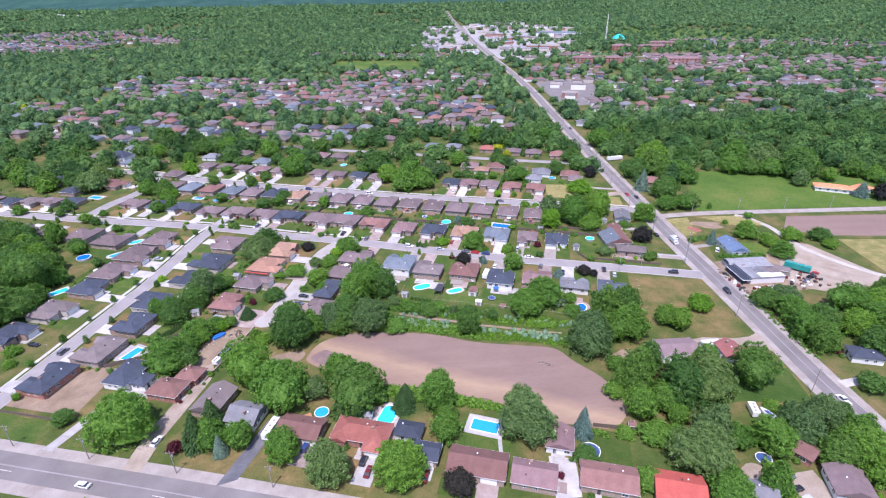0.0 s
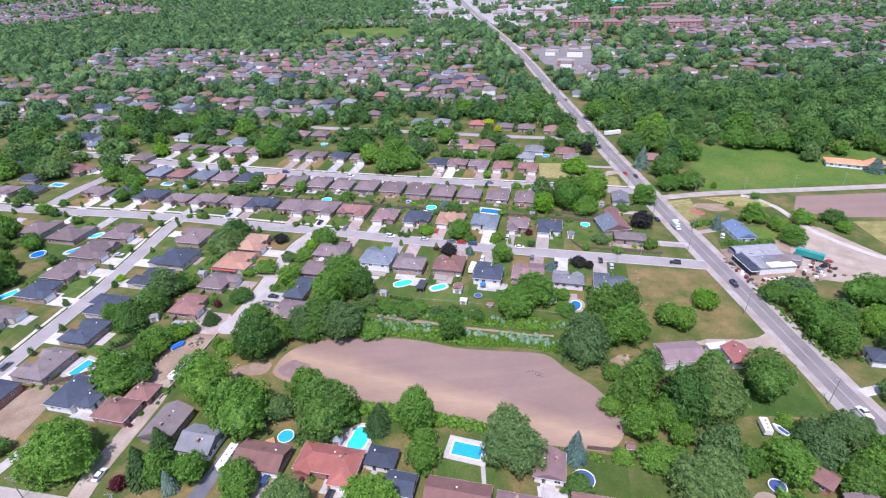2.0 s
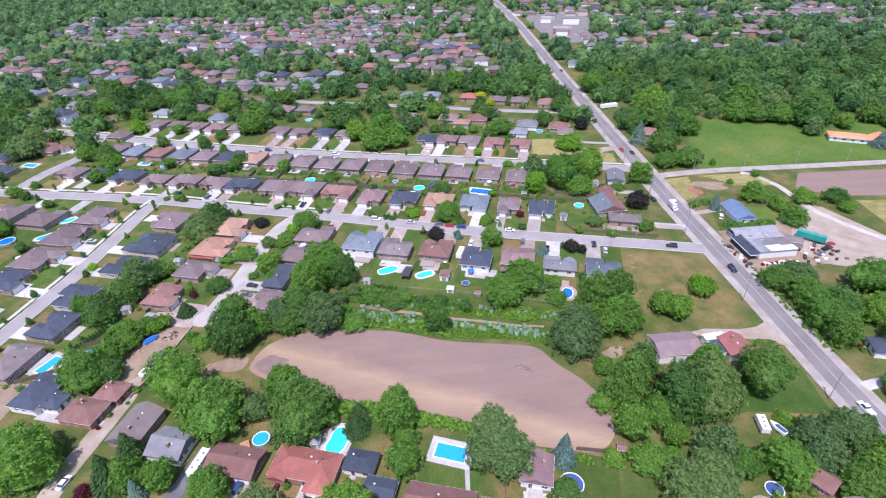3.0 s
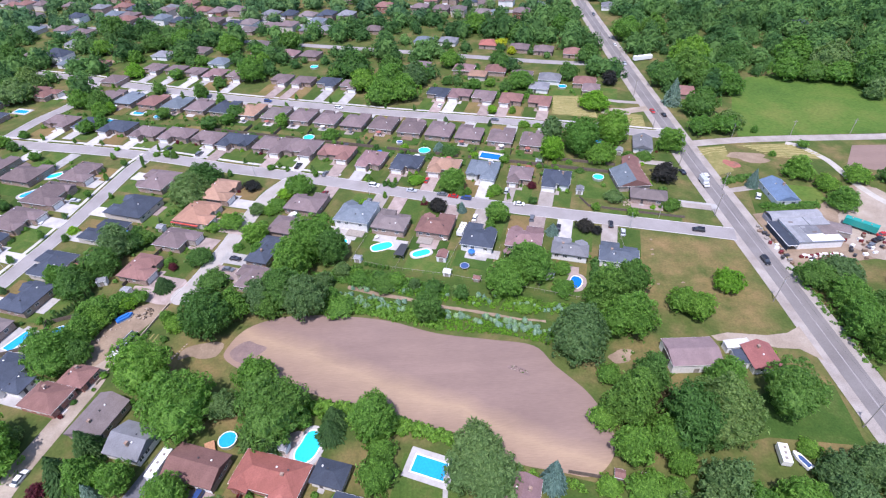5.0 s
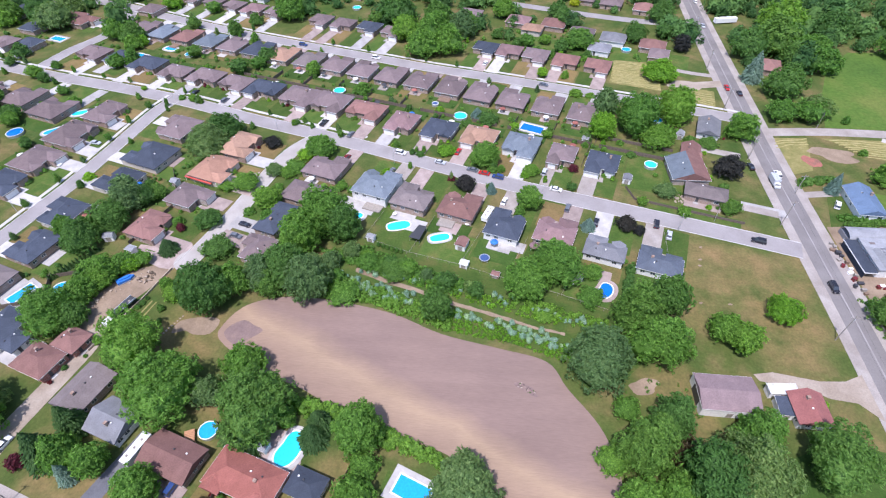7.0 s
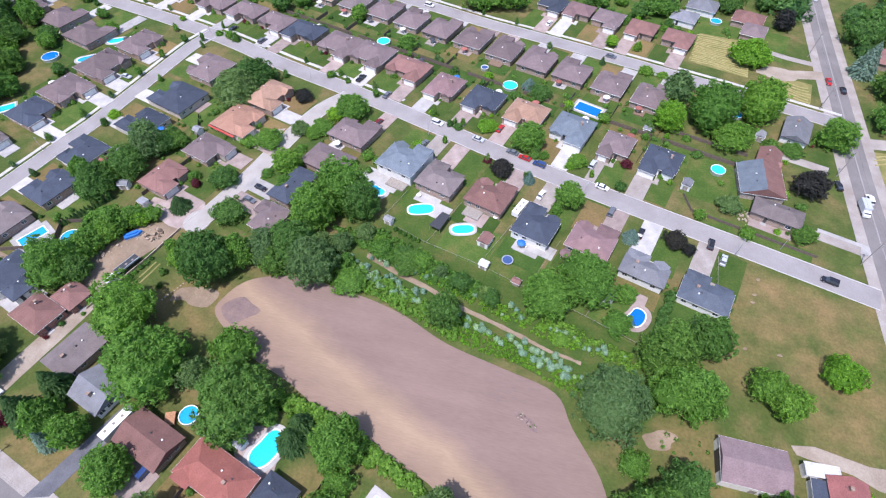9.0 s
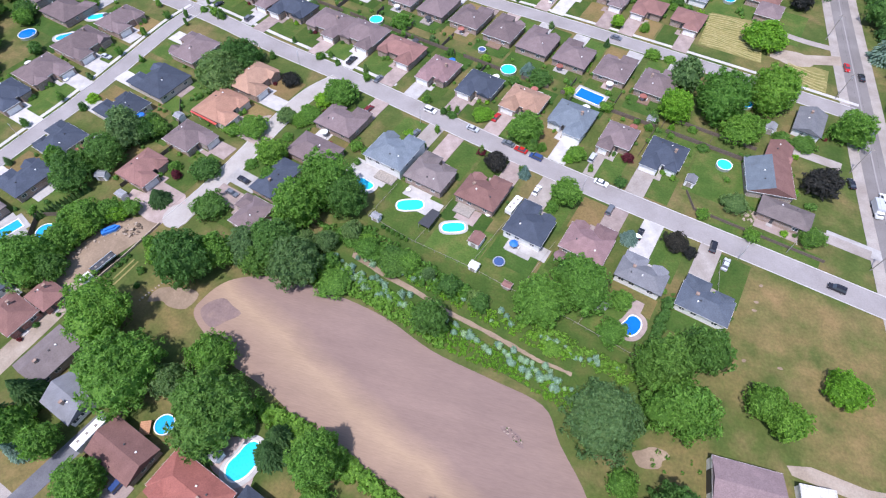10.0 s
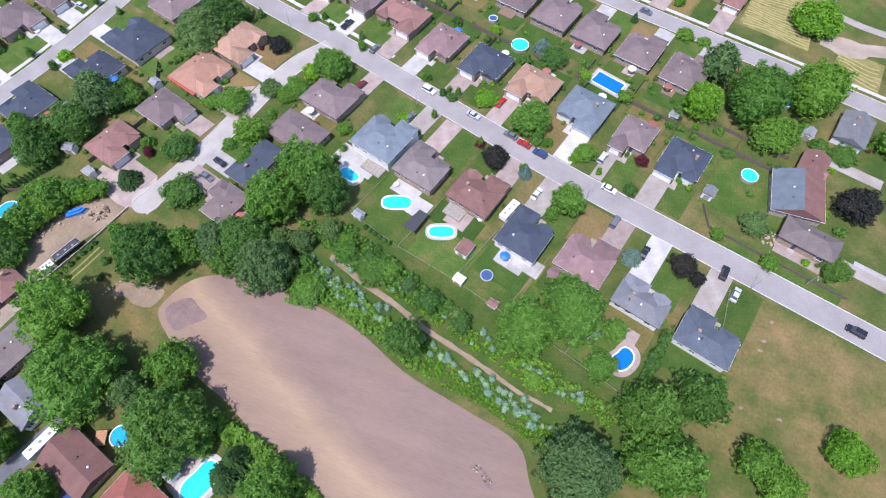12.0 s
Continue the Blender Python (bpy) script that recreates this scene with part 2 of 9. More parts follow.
MAT["grey_wood"] = plain("weathered_wood", (0.28, 0.25, 0.22), 0.9, vary=0.3, scale=2)
MAT["steel"] = plain("galvanised_steel", (0.50, 0.52, 0.54), 0.4, 0.6)
MAT["rubber"] = plain("tyre_rubber", (0.03, 0.03, 0.03), 0.85)
MAT["tarp"] = plain("blue_tarp", (0.03, 0.16, 0.50), 0.5)
MAT["water"] = water_material("pool_water", (0.02, 0.34, 0.72))
MAT["deep_water"] = water_material("deep_pool_water", (0.008, 0.15, 0.72))
MAT["pale_water"] = water_material("pale_pool_water", (0.03, 0.54, 0.74))
MAT["cover"] = plain("dark_pool_cover", (0.05, 0.09, 0.22), 0.4)
ROOF = {
    "brown": shingle("brown_shingles", (0.178, 0.138, 0.140)),
    "redbrown": shingle("red_brown_shingles", (0.229, 0.127, 0.112)),
    "greybrown": shingle("grey_brown_shingles", (0.180, 0.152, 0.150)),
    "mauve": shingle("mauve_shingles", (0.229, 0.149, 0.151)),
    "slate": shingle("slate_shingles", (0.060, 0.073, 0.100)),
    "steel": shingle("blue_grey_shingles", (0.150, 0.180, 0.212)),
    "dusk": shingle("dusk_blue_shingles", (0.092, 0.110, 0.140)),
    "steelblue": shingle("blue_metal_roof", (0.113, 0.167, 0.254)),
    "grey": shingle("pale_grey_shingles", (0.190, 0.196, 0.215)),
    "terracotta": shingle("terracotta_shingles", (0.35, 0.200, 0.142)),
    "tan": shingle("tan_shingles", (0.335, 0.211, 0.151)),
    "rust": shingle("orange_brown_shingles", (0.329, 0.127, 0.103)),
    "wine": shingle("wine_red_shingles", (0.265, 0.108, 0.100)),
    "red": shingle("red_roofing", (0.454, 0.108, 0.086)),
    "orange": shingle("orange_tile", (0.594, 0.248, 0.130)),
    "purple": shingle("purple_brown_shingles", (0.222, 0.166, 0.172)),
    "tin": shingle("pale_sheet_metal", (0.257, 0.266, 0.284)),
    "white": shingle("white_sheet_metal", (0.62, 0.62, 0.62)),
}
WORDS = {"terracotta": "terracotta orange", "brown": "brown", "redbrown": "red-brown", "greybrown": "grey-brown", "mauve": "mauve", "slate": "dark slate", "steel": "blue-grey", "dusk": "dark blue-grey", "steelblue": "blue metal",
         "grey": "pale grey", "tan": "tan", "rust": "orange-brown", "red": "red", "wine": "wine-red", "orange": "orange tile", "purple": "purple-brown", "tin": "pale sheet metal", "white": "white metal"}
WALL_WORDS = {"brick": "brown brick", "redbrick": "red brick", "stucco": "beige stucco", "siding": "white siding"}
LEAF = {
    "g": foliage("maple_leaves", (0.068, 0.153, 0.024), (0.109, 0.223, 0.035), (0.159, 0.301, 0.055)),
    "d": foliage("dark_leaves", (0.051, 0.119, 0.024), (0.080, 0.169, 0.037), (0.118, 0.228, 0.056)),
    "w": foliage("silvery_leaves", (0.073, 0.135, 0.045), (0.110, 0.185, 0.066), (0.163, 0.247, 0.095)),
    "l": foliage("lime_leaves", (0.096, 0.208, 0.015), (0.151, 0.302, 0.023), (0.218, 0.395, 0.037)),
    "p": foliage("plum_leaves", (0.020, 0.021, 0.020), (0.034, 0.033, 0.032), (0.055, 0.050, 0.048)),
    "r": foliage("red_leaves", (0.07, 0.012, 0.02), (0.12, 0.02, 0.035), (0.17, 0.035, 0.05)),
    "s": foliage("spruce_needles", (0.032, 0.078, 0.020), (0.050, 0.108, 0.030), (0.078, 0.145, 0.045)),
    "b": foliage("blue_spruce_needles", (0.085, 0.14, 0.13), (0.14, 0.21, 0.19), (0.20, 0.29, 0.27)),
    # leaf brown taken from shadowed dry earth below trees
    "n": foliage("shadow_brown_leaves", (0.060, 0.046, 0.022), (0.095, 0.070, 0.034), (0.14, 0.104, 0.052)),
    "y": foliage("golden_leaves", (0.25, 0.28, 0.01), (0.38, 0.40, 0.02), (0.50, 0.50, 0.04)),
    "c": foliage("silver_sage_leaves", (0.165, 0.255, 0.205), (0.245, 0.355, 0.29), (0.34, 0.46, 0.385)),
}


# ---- mesh helpers ----
class Shape:
    """Gathers vertices and faces of one mesh."""

    def __init__(self):
        self.v, self.f = [], []

    def face(self, *pts):
        n = len(self.v)
        self.v += [tuple(p) for p in pts]
        self.f.append(tuple(range(n, n + len(pts))))
        return self

    def box(self, x0, y0, z0, x1, y1, z1):
        n = len(self.v)
        self.v += [(x0, y0, z0), (x1, y0, z0), (x1, y1, z0), (x0, y1, z0), (x0, y0, z1), (x1, y0, z1), (x1, y1, z1), (x0, y1, z1)]
        self.f += [tuple(n + i for i in q) for q in ((3, 2, 1, 0), (4, 5, 6, 7), (0, 1, 5, 4), (1, 2, 6, 5), (2, 3, 7, 6), (3, 0, 4, 7))]
        return self

    def prism(self, pts, z0, z1):
        """A slab over a flat outline, counter-clockwise."""
        n, k = len(self.v), len(pts)
        self.v += [(x, y, z0) for x, y in pts] + [(x, y, z1) for x, y in pts]
        self.f.append(tuple(n + k + i for i in range(k)))
        self.f.append(tuple(n + k - 1 - i for i in range(k)))
        self.f += [(n + i, n + (i + 1) % k, n + k + (i + 1) % k, n + k + i) for i in range(k)]
        return self

    def tube(self, p, q, r0, r1, k=8):
        p, q = Vector(p), Vector(q)
        a = (q - p).normalized()
        s = a.orthogonal().normalized()
        t = a.cross(s)
        n = len(self.v)
        for c, r in ((p, r0), (q, r1)):
            for i in range(k):
                w = 2 * math.pi * i / k
                self.v.append(tuple(c + r * (math.cos(w) * s + math.sin(w) * t)))
        self.f += [(n + i, n + (i + 1) % k, n + k + (i + 1) % k, n + k + i) for i in range(k)]
        self.f += [tuple(n + k - 1 - i for i in range(k)), tuple(n + k + i for i in range(k))]
        return self

    def mesh(self, name, material, smooth=False):
        me = bpy.data.meshes.new(name)
        me.from_pydata(self.v, [], self.f)
        me.materials.append(material)
        if smooth:
            me.polygons.foreach_set("use_smooth", [True] * len(me.polygons))
        me.update()
        return me


def part(name, shape, material, parent, label="", m=None, smooth=False):
    ob = new(name, shape if isinstance(shape, bpy.types.Mesh) else shape.mesh(name, material, smooth))
    if parent:
        ob.parent = parent
    if m:
        ob.matrix_basis = m
    return tagged(ob, label) if label else ob


def thing(name, label, category, m, group="", kind=""):
    ob = new(name)
    ob.matrix_basis = m
    ob.empty_display_size = 0.5
    return tagged(ob, label, category, group, kind)


def single(name, shape, material, label, category, group="", kind="", smooth=False):
    return tagged(part(name, shape, material, None, "", None, smooth), label, category, group, kind)


def spline(pts, n=8, closed=False):
    """A smooth line through the points."""
    out, k = [], len(pts)
    for i in range(k if closed else k - 1):
        if closed:
            a, b, c, d = (Vector(pts[(i + j) % k]) for j in (-1, 0, 1, 2))
        else:
            a, b, c, d = Vector(pts[max(i - 1, 0)]), Vector(pts[i]), Vector(pts[i + 1]), Vector(pts[min(i + 2, k - 1)])
        for j in range(n):
            t = j / n
            out.append(tuple(0.5 * (2 * b + (c - a) * t + (2 * a - 5 * b + 4 * c - d) * t * t + (3 * b - a - 3 * c + d) * t ** 3)))
    if not closed:
        out.append(tuple(pts[-1]))
    return out


def ribbon(pts, offset, width, z0, z1, shape=None):
    """A strip that follows a line at an offset to its left."""
    s = shape or Shape()
    left, right = [], []
    for i, p in enumerate(pts):
        a, b = Vector(pts[max(i - 1, 0)]), Vector(pts[min(i + 1, len(pts) - 1)])
        d = (b - a).normalized()
        nrm = Vector((-d.y, d.x))
        left.append(Vector(p) + nrm * (offset + width / 2))
        right.append(Vector(p) + nrm * (offset - width / 2))
    k, n = len(pts), len(s.v)
    for z in (z0, z1):
        s.v += [(p.x, p.y, z) for p in right] + [(p.x, p.y, z) for p in left]
    a, b, c, d = n, n + k, n + 2 * k, n + 3 * k  # low right, low left, top right, top left
    for i in range(k - 1):
        s.f += [(c + i, c + i + 1, d + i + 1, d + i), (a + i, b + i, b + i + 1, a + i + 1), (a + i, a + i + 1, c + i + 1, c + i), (b + i + 1, b + i, d + i, d + i + 1)]
    s.f += [(a, c, d, b), (a + k - 1, b + k - 1, d + k - 1, c + k - 1)]
    return s


def blob(cx, cy, rx, ry, turn=0.0, n=28, wobble=0.0, seed=0):
    rnd = random.Random(seed)
    ph = [rnd.uniform(0, 6.28) for _ in range(3)]
    out = []
    for i in range(n):
        a = 2 * math.pi * i / n
        k = 1 + wobble * (math.sin(2 * a + ph[0]) * 0.5 + math.sin(3 * a + ph[1]) * 0.35 + math.sin(5 * a + ph[2]) * 0.25)
        x, y = rx * k * math.cos(a), ry * k * math.sin(a)
        out.append((cx + x * math.cos(radians(turn)) - y * math.sin(radians(turn)), cy + x * math.sin(radians(turn)) + y * math.cos(radians(turn))))
    return out


def grid(p, q, origin=(0.0, 0.0)):
    """World place of p metres along the streets and q across them."""
    return origin[0] + CU * p - SU * q, origin[1] + SU * p + CU * q


def patch(name, pts, mat, label, category, z=0.03, kind="structure", group=""):
    return single(name, Shape().prism(pts, -0.2, z), MAT[mat], label, category, group, kind)


def rect(cx, cy, w, d, yaw=YAW):
    c, s = math.cos(radians(yaw)), math.sin(radians(yaw))
    return [(cx + c * x - s * y, cy + s * x + c * y) for x, y in ((-w / 2, -d / 2), (w / 2, -d / 2), (w / 2, d / 2), (-w / 2, d / 2))]


def inside(x, y, poly):
    hit, k = False, len(poly)
    for i in range(k):
        (x0, y0), (x1, y1) = poly[i], poly[i - 1]
        if (y0 > y) != (y1 > y) and x < (x1 - x0) * (y - y0) / (y1 - y0) + x0:
            hit = not hit
    return hit


# ---- ground ----
g = Shape()
edges = [-7000, -3000, -1500, -800, -400, -200, 0, 200, 400, 800, 1500, 3000, 7000]
for x0, x1 in zip(edges, edges[1:]):
    for y0, y1 in zip(edges, edges[1:]):
        g.face((x0, y0, 0), (x1, y0, 0), (x1, y1, 0), (x0, y1, 0))
single("ground", g, MAT["ground"], "rough green grass ground with dry patches", "ground", kind="structure")

# ---- roads ----
MAIN = spline([(146, -60), (146.5, 60), (146.8, 130), (147.6, 160), (148.6, 190), (149.2, 224), (150.3, 270), (152.4, 316), (154.6, 365), (158.2, 432), (163.2, 520), (169.5, 620), (176.0, 720), (181.5, 860), (184.5, 1090), (190, 1370), (205, 1825), (228, 2470), (276, 3330)], 5)
STREET_A = spline([(144.1, 217.6), (114.2, 226.6), (66.2, 240.8), (38.1, 249.7), (-10.2, 267.0), (-40.5, 277.6), (-76.9, 289.1), (-109.4, 301.1), (-143.0, 311.1), (-176.7, 319.5), (-211.4, 328.0), (-306.0, 355.1)], 6)
STREET_B = spline([(-121.2, 306.4), (-125.1, 294.9), (-127.0, 284.5), (-129.4, 266.9), (-131.8, 250.4), (-134.1, 236.0), (-137.0, 223.7), (-141.3, 205.3), (-146.9, 179.9), (-153.4, 152.6), (-158.0, 134.4)], 5)
STREET_C = spline([(-42.5, 275.0), (-49.5, 264.7), (-53.6, 252.3), (-57.2, 236.5), (-60.3, 221.5), (-64.4, 206.2), (-68.2, 194.8)], 5)
STREET_D = spline([(149.3, 301.6), (121.1, 310.5), (82.8, 321.8), (35.3, 335.2), (2.8, 343.7), (-23.6, 352.2), (-58.3, 363.1), (-103.3, 377.7), (-143.4, 392.7), (-180.5, 407.7), (-208.5, 420.6), (-238.6, 430.3), (-298.9, 449.9)], 5)
STREET_E = spline([(-213.5, 329), (-211.2, 339), (-206.8, 356.1), (-200.5, 369), (-197.5, 378), (-196.6, 390), (-197.8, 402), (-202.4, 417)], 5)
STREET_F = spline([(-229.2, 152.6), (-134.0, 126.4), (-104.1, 118.3), (-71.2, 109.3), (0.1, 89.3), (70, 70), (146, 50)], 4)
ROAD_R = spline([(151.1, 291.2), (179.4, 293.2), (207.5, 292.6), (256.8, 289.9), (422.1, 282.3), (701.1, 269.4)], 4)
TRACK = spline([(203.2, 288.2), (207.8, 284.0), (213.1, 270.4), (213.3, 257.0), (213.6, 244.6), (217.3, 231.3), (225.9, 215.0), (239.5, 200.7)], 5)


def roadway(name, line, width, mat, label, z=0.05, kerbs=True, walk_side=0.0):
    single(name, ribbon(line, 0, width, -0.2, z), MAT[mat], label, "road", kind="structure")
    if kerbs:
        for side in (-1, 1):
            single("kerb", ribbon(line, side * (width / 2 + 0.12), 0.26, -0.2, z + 0.1), MAT["kerb"], "pale concrete kerb along the street", "kerb", kind="structure")
    if walk_side:
        single("pavement", ribbon(line, walk_side, 1.5, -0.2, z + 0.05), MAT["concrete"], "pale concrete footpath beside the street", "pavement", kind="structure")


single("road_shoulder", ribbon(MAIN, 0, 14.5, -0.2, 0.035), MAT["gravel"], "pale gravel shoulders of the main road", "road shoulder", kind="structure")
roadway("road", MAIN, 7.6, "asphalt", "straight grey asphalt main road", 0.06, False)
roadway("road", STREET_A, 7.6, "street", "pale grey residential street", 0.05, True)
single("pavement", ribbon([p for p in STREET_A if p[0] < -20], -6.5, 1.5, -0.2, 0.1), MAT["concrete"], "pale concrete footpath beside the street", "pavement", kind="structure")
roadway("road", STREET_B, 7.0, "street", "pale grey residential street", 0.045, True, -5.7)
roadway("road", STREET_C, 6.8, "pale_street", "short pale residential street to a dead end", 0.055, True)
patch("driveway", [(-88.5, 199.2), (-76.0, 194.2), (-71.0, 193.6), (-67.6, 203.0), (-69.5, 206.5), (-78.5, 203.6), (-88.0, 204.8)], "paver", "pinkish paved court before a house", "driveway", 0.062)
patch("driveway", [(-66.0, 246.0), (-58.8, 249.5), (-60.4, 241.5), (-61.2, 237.0), (-68.0, 238.5)], "paver", "pinkish paved court before an orange-roofed house", "driveway", 0.063)
roadway("road", STREET_D, 7.4, "street", "pale grey residential street", 0.05, True, -6.3)
roadway("road", STREET_E, 7.6, "street", "pale curved residential street", 0.056)
single("road_shoulder", ribbon(STREET_F, 0, 17.5, -0.2, 0.033), MAT["gravel"], "pale worn shoulders of the wide road", "road shoulder", kind="structure")
roadway("road", STREET_F, 9.5, "asphalt", "wide grey asphalt road with a turning lane", 0.057, False)
roadway("road", ROAD_R, 6.0, "gravel", "pale gravel side road", 0.048, False)
roadway("road", TRACK, 3.4, "track", "pale gravel track between fields", 0.052, False)
LANE = [(-91.1, 113.3), (-89.6, 131.0), (-86.8, 143.4), (-83.8, 155.5), (-82.6, 163.0), (-84.5, 171.5), (-81.5, 182.0), (-77.5, 190.5), (-74.5, 195.0)]
single("lane", ribbon(spline(LANE, 4), 0, 6.4, -0.2, 0.05), MAT["lane_earth"], "pale gravel lane between houses", "lane", kind="structure")
patch("bare_lot", [(-71.0, 192.2), (-82.5, 170.2), (-88.0, 164.5), (-93.0, 176.5), (-85.5, 192.0), (-75.0, 196.5)], "bare", "bare earth with rubble beside a lane", "lot", 0.056)
# painted lines
for k, line in enumerate((MAIN, STREET_F)):
    single("road_marking", ribbon(line, 0.0, 0.45, 0.0, 0.066), MAT["street"], "pale worn centre strip of the road", "road marking", kind="structure")
# short white dashes on the wide road
for i in range(0, len(STREET_F) - 1, 1):
    a, b = Vector(STREET_F[i]), Vector(STREET_F[i + 1])
    n = int((b - a).length / 9)
    for k in range(n):
        p, q = a.lerp(b, (k + 0.2) / n), a.lerp(b, (k + 0.55) / n)
        single("road_marking", ribbon([tuple(p), tuple(q)], -1.8, 0.16, 0.0, 0.067), MAT["line"], "short worn white lane dash", "road marking", kind="structure")

# ---- fields and open plots ----
FIELD = [(-43.5, 166.8), (-44.3, 173.2), (-40.0, 180.3), (-31.0, 184.2), (-20.3, 185.0), (-5, 183.2), (8.8, 180.0), (23.5, 173.9), (40.0, 170.2), (54.4, 166.6), (59.8, 158.3), (67.4, 147.8), (70.7, 137.2), (69.8, 129.3), (62.7, 123.0), (53.2, 124.9), (42.1, 128.2), (27.9, 137.3), (12.5, 141.6), (-4.0, 147.8), (-14.9, 153.0), (-28, 157.5)]


def tilled(name):
    """Bare tilled soil: mauve-brown with a sandy sweep along it and fine furrows."""
    m, nt, b = nodes_of(name, 0.97, 0, 0.1)
    tc = nt.nodes.new("ShaderNodeTexCoord")
    mp = nt.nodes.new("ShaderNodeMapping")
    mp.vector_type = "TEXTURE"
    mp.inputs["Location"].default_value, mp.inputs["Rotation"].default_value = (-31.8, 169.6, 0), (0, 0, radians(-26.9))
    nt.links.new(tc.outputs["Object"], mp.inputs[0])
    xyz = nt.nodes.new("ShaderNodeSeparateXYZ")
    nt.links.new(mp.outputs[0], xyz.inputs[0])
    ad = nt.nodes.new("ShaderNodeMath")
    ad.operation = "MULTIPLY_ADD"
    ad.inputs[1].default_value = 9.0
    nt.links.new(noise_at(nt, 0.045, 4, 0.55), ad.inputs[0])
    nt.links.new(xyz.outputs["Y"], ad.inputs[2])
    sc = nt.nodes.new("ShaderNodeMapRange")
    sc.inputs["From Min"].default_value, sc.inputs["From Max"].default_value = -19.5, 28.5
    nt.links.new(ad.outputs[0], sc.inputs[0])
    mauve = (0.234, 0.165, 0.139)
    c = ramp(nt, sc.outputs[0], [(0.10, (0.256, 0.179, 0.142)), (0.42, (0.270, 0.189, 0.145)), (0.53, (0.315, 0.224, 0.160)), (0.595, (0.352, 0.252, 0.172)), (0.64, (0.300, 0.213, 0.156)), (0.73, mauve), (1.0, (0.228, 0.162, 0.138))])
    patches = noise_at(nt, 0.035, 5, 0.6)
    c = mixed(nt, 0.5, c, mixed(nt, 1.0, c, ramp(nt, patches, [(0.35, (0.84, 0.83, 0.84)), (0.65, (1.10, 1.09, 1.06))]), "MULTIPLY"))
    sweep = noise_at(nt, 0.11, 3, 0.5, stretch=(0.22, 2.2, 1.0), turn=26.9)
    c = mixed(nt, 0.22, c, mixed(nt, 1.0, c, ramp(nt, sweep, [(0.35, (0.80,) * 3), (0.65, (1.16,) * 3)]), "MULTIPLY"))
    f = noise_at(nt, 1.4, 4, 0.7, stretch=(0.25, 2.0, 1.0), turn=24)
    c = mixed(nt, 0.30, c, mixed(nt, 1.0, c, ramp(nt, f, [(0.25, (0.6,) * 3), (0.75, (1.35,) * 3)]), "MULTIPLY"))
    nt.links.new(c, b.inputs["Base Color"])
    bump(nt, b, f, 0.35, 0.12)
    return m


MAT["soil"] = tilled("tilled_soil")
MAT["tip_soil"] = surface("trampled_soil", (0.178, 0.127, 0.119), (0.206, 0.147, 0.134), (0.245, 0.172, 0.146), 0.3, 1.5, 0.97, 0.5)
single("tilled_field", Shape().prism(spline(FIELD, 5, True)[::-1], -0.2, 0.04), MAT["soil"], "bare mauve-brown tilled field with sandy sweeps", "field", kind="structure")
patch("bare_patch", spline([(-31.5, 171.2), (-34.5, 168.0), (-37.2, 165.4), (-40.5, 166.6), (-43.2, 169.5), (-41.8, 172.6), (-38.5, 174.6), (-35.0, 173.0)][::-1], 4, True), "tip_soil", "darker trampled corner of a tilled field", "bare earth", 0.052)
patch("meadow", [(183.5, 296.9), (275.0, 293.0), (332.1, 289.8), (348.8, 334.5), (314.3, 361.8), (274.2, 374.5), (225.4, 372.6), (206.8, 353.7), (192.0, 322.3)], "meadow", "open green pasture beside the gravel road", "meadow")
patch("ploughed_field", [(219.0, 264.2), (233.5, 282.7), (421.6, 271.0), (420.1, 236.1), (300.7, 246.5), (240.8, 253.8)], "soil", "bare brown ploughed field behind a grass strip", "field")
patch("stubble_field", [(235.7, 205.8), (299.3, 200.6), (418.1, 190.3), (419.9, 232.0), (300.5, 242.4), (240.7, 248.7)], "hay", "pale tan stubble field", "field")
patch("hay_lot", [(94.0, 333.0), (118.3, 325.6), (121.6, 355.0), (100.3, 358.2)], "hay", "mown lot with pale hay rows", "lot")
patch("hay_lot", [(125.2, 317.3), (140.3, 311.0), (143.6, 326.6), (129.4, 330.8)], "hay", "mown lot with pale hay rows", "lot")
patch("hay_lot", [(156.1, 287.0), (172.2, 288.0), (165.8, 264.3), (154.2, 260.2)], "hay", "mown lot with pale hay rows", "lot")
patch("hay_lot", [(178.3, 288.0), (203.4, 287.5), (214.1, 270.4), (197.1, 274.5)], "hay", "mown lot with pale hay rows", "lot", 0.034)
patch("yard", [(157.2, 230.4), (186.3, 233.4), (216.7, 251.8), (222.2, 229.3), (204.6, 200.7), (156.7, 196.7)], "bare", "bare earth storage yard", "yard")
patch("bare_lot", [(-150.4, 153.6), (-121.4, 145.5), (-116.7, 170.7), (-125.8, 172.7), (-145.5, 160.6)], "bare", "bare earth round a new house", "lot")
patch("gravel_apron", [(141.7, 168.9), (141.5, 154.8), (136.8, 159.8), (130.3, 160.6), (125.4, 162.9), (113.0, 164.8), (112.0, 166.9), (117.5, 167.9), (129.4, 165.9), (136.4, 166.4)][::-1], "lane_earth", "pale gravel apron before a farm shed", "apron", 0.042)
patch("gravel_lot", [(191.6, 227.3), (206.4, 237.5), (212.6, 247.7), (219.6, 245.0), (228.0, 219.0), (231.7, 208.8), (221.6, 199.7), (196.6, 195.7), (187.7, 199.7), (181.9, 211.0)][::-1], "lane_earth", "pale worn gravel lot beside a storage yard", "lot", 0.044)
patch("grass_strip", [(-24.0, 190.9), (-1.0, 184.8), (25.9, 177.6), (57.8, 168.0), (65.7, 158.4), (73.7, 160.4), (85.7, 171.5), (79.8, 183.6), (58.9, 191.3), (27.0, 201.7), (-8.1, 212.3), (-20.1, 206.2)], "lawn", "rough green grass strip along a tilled field", "grass", 0.012)
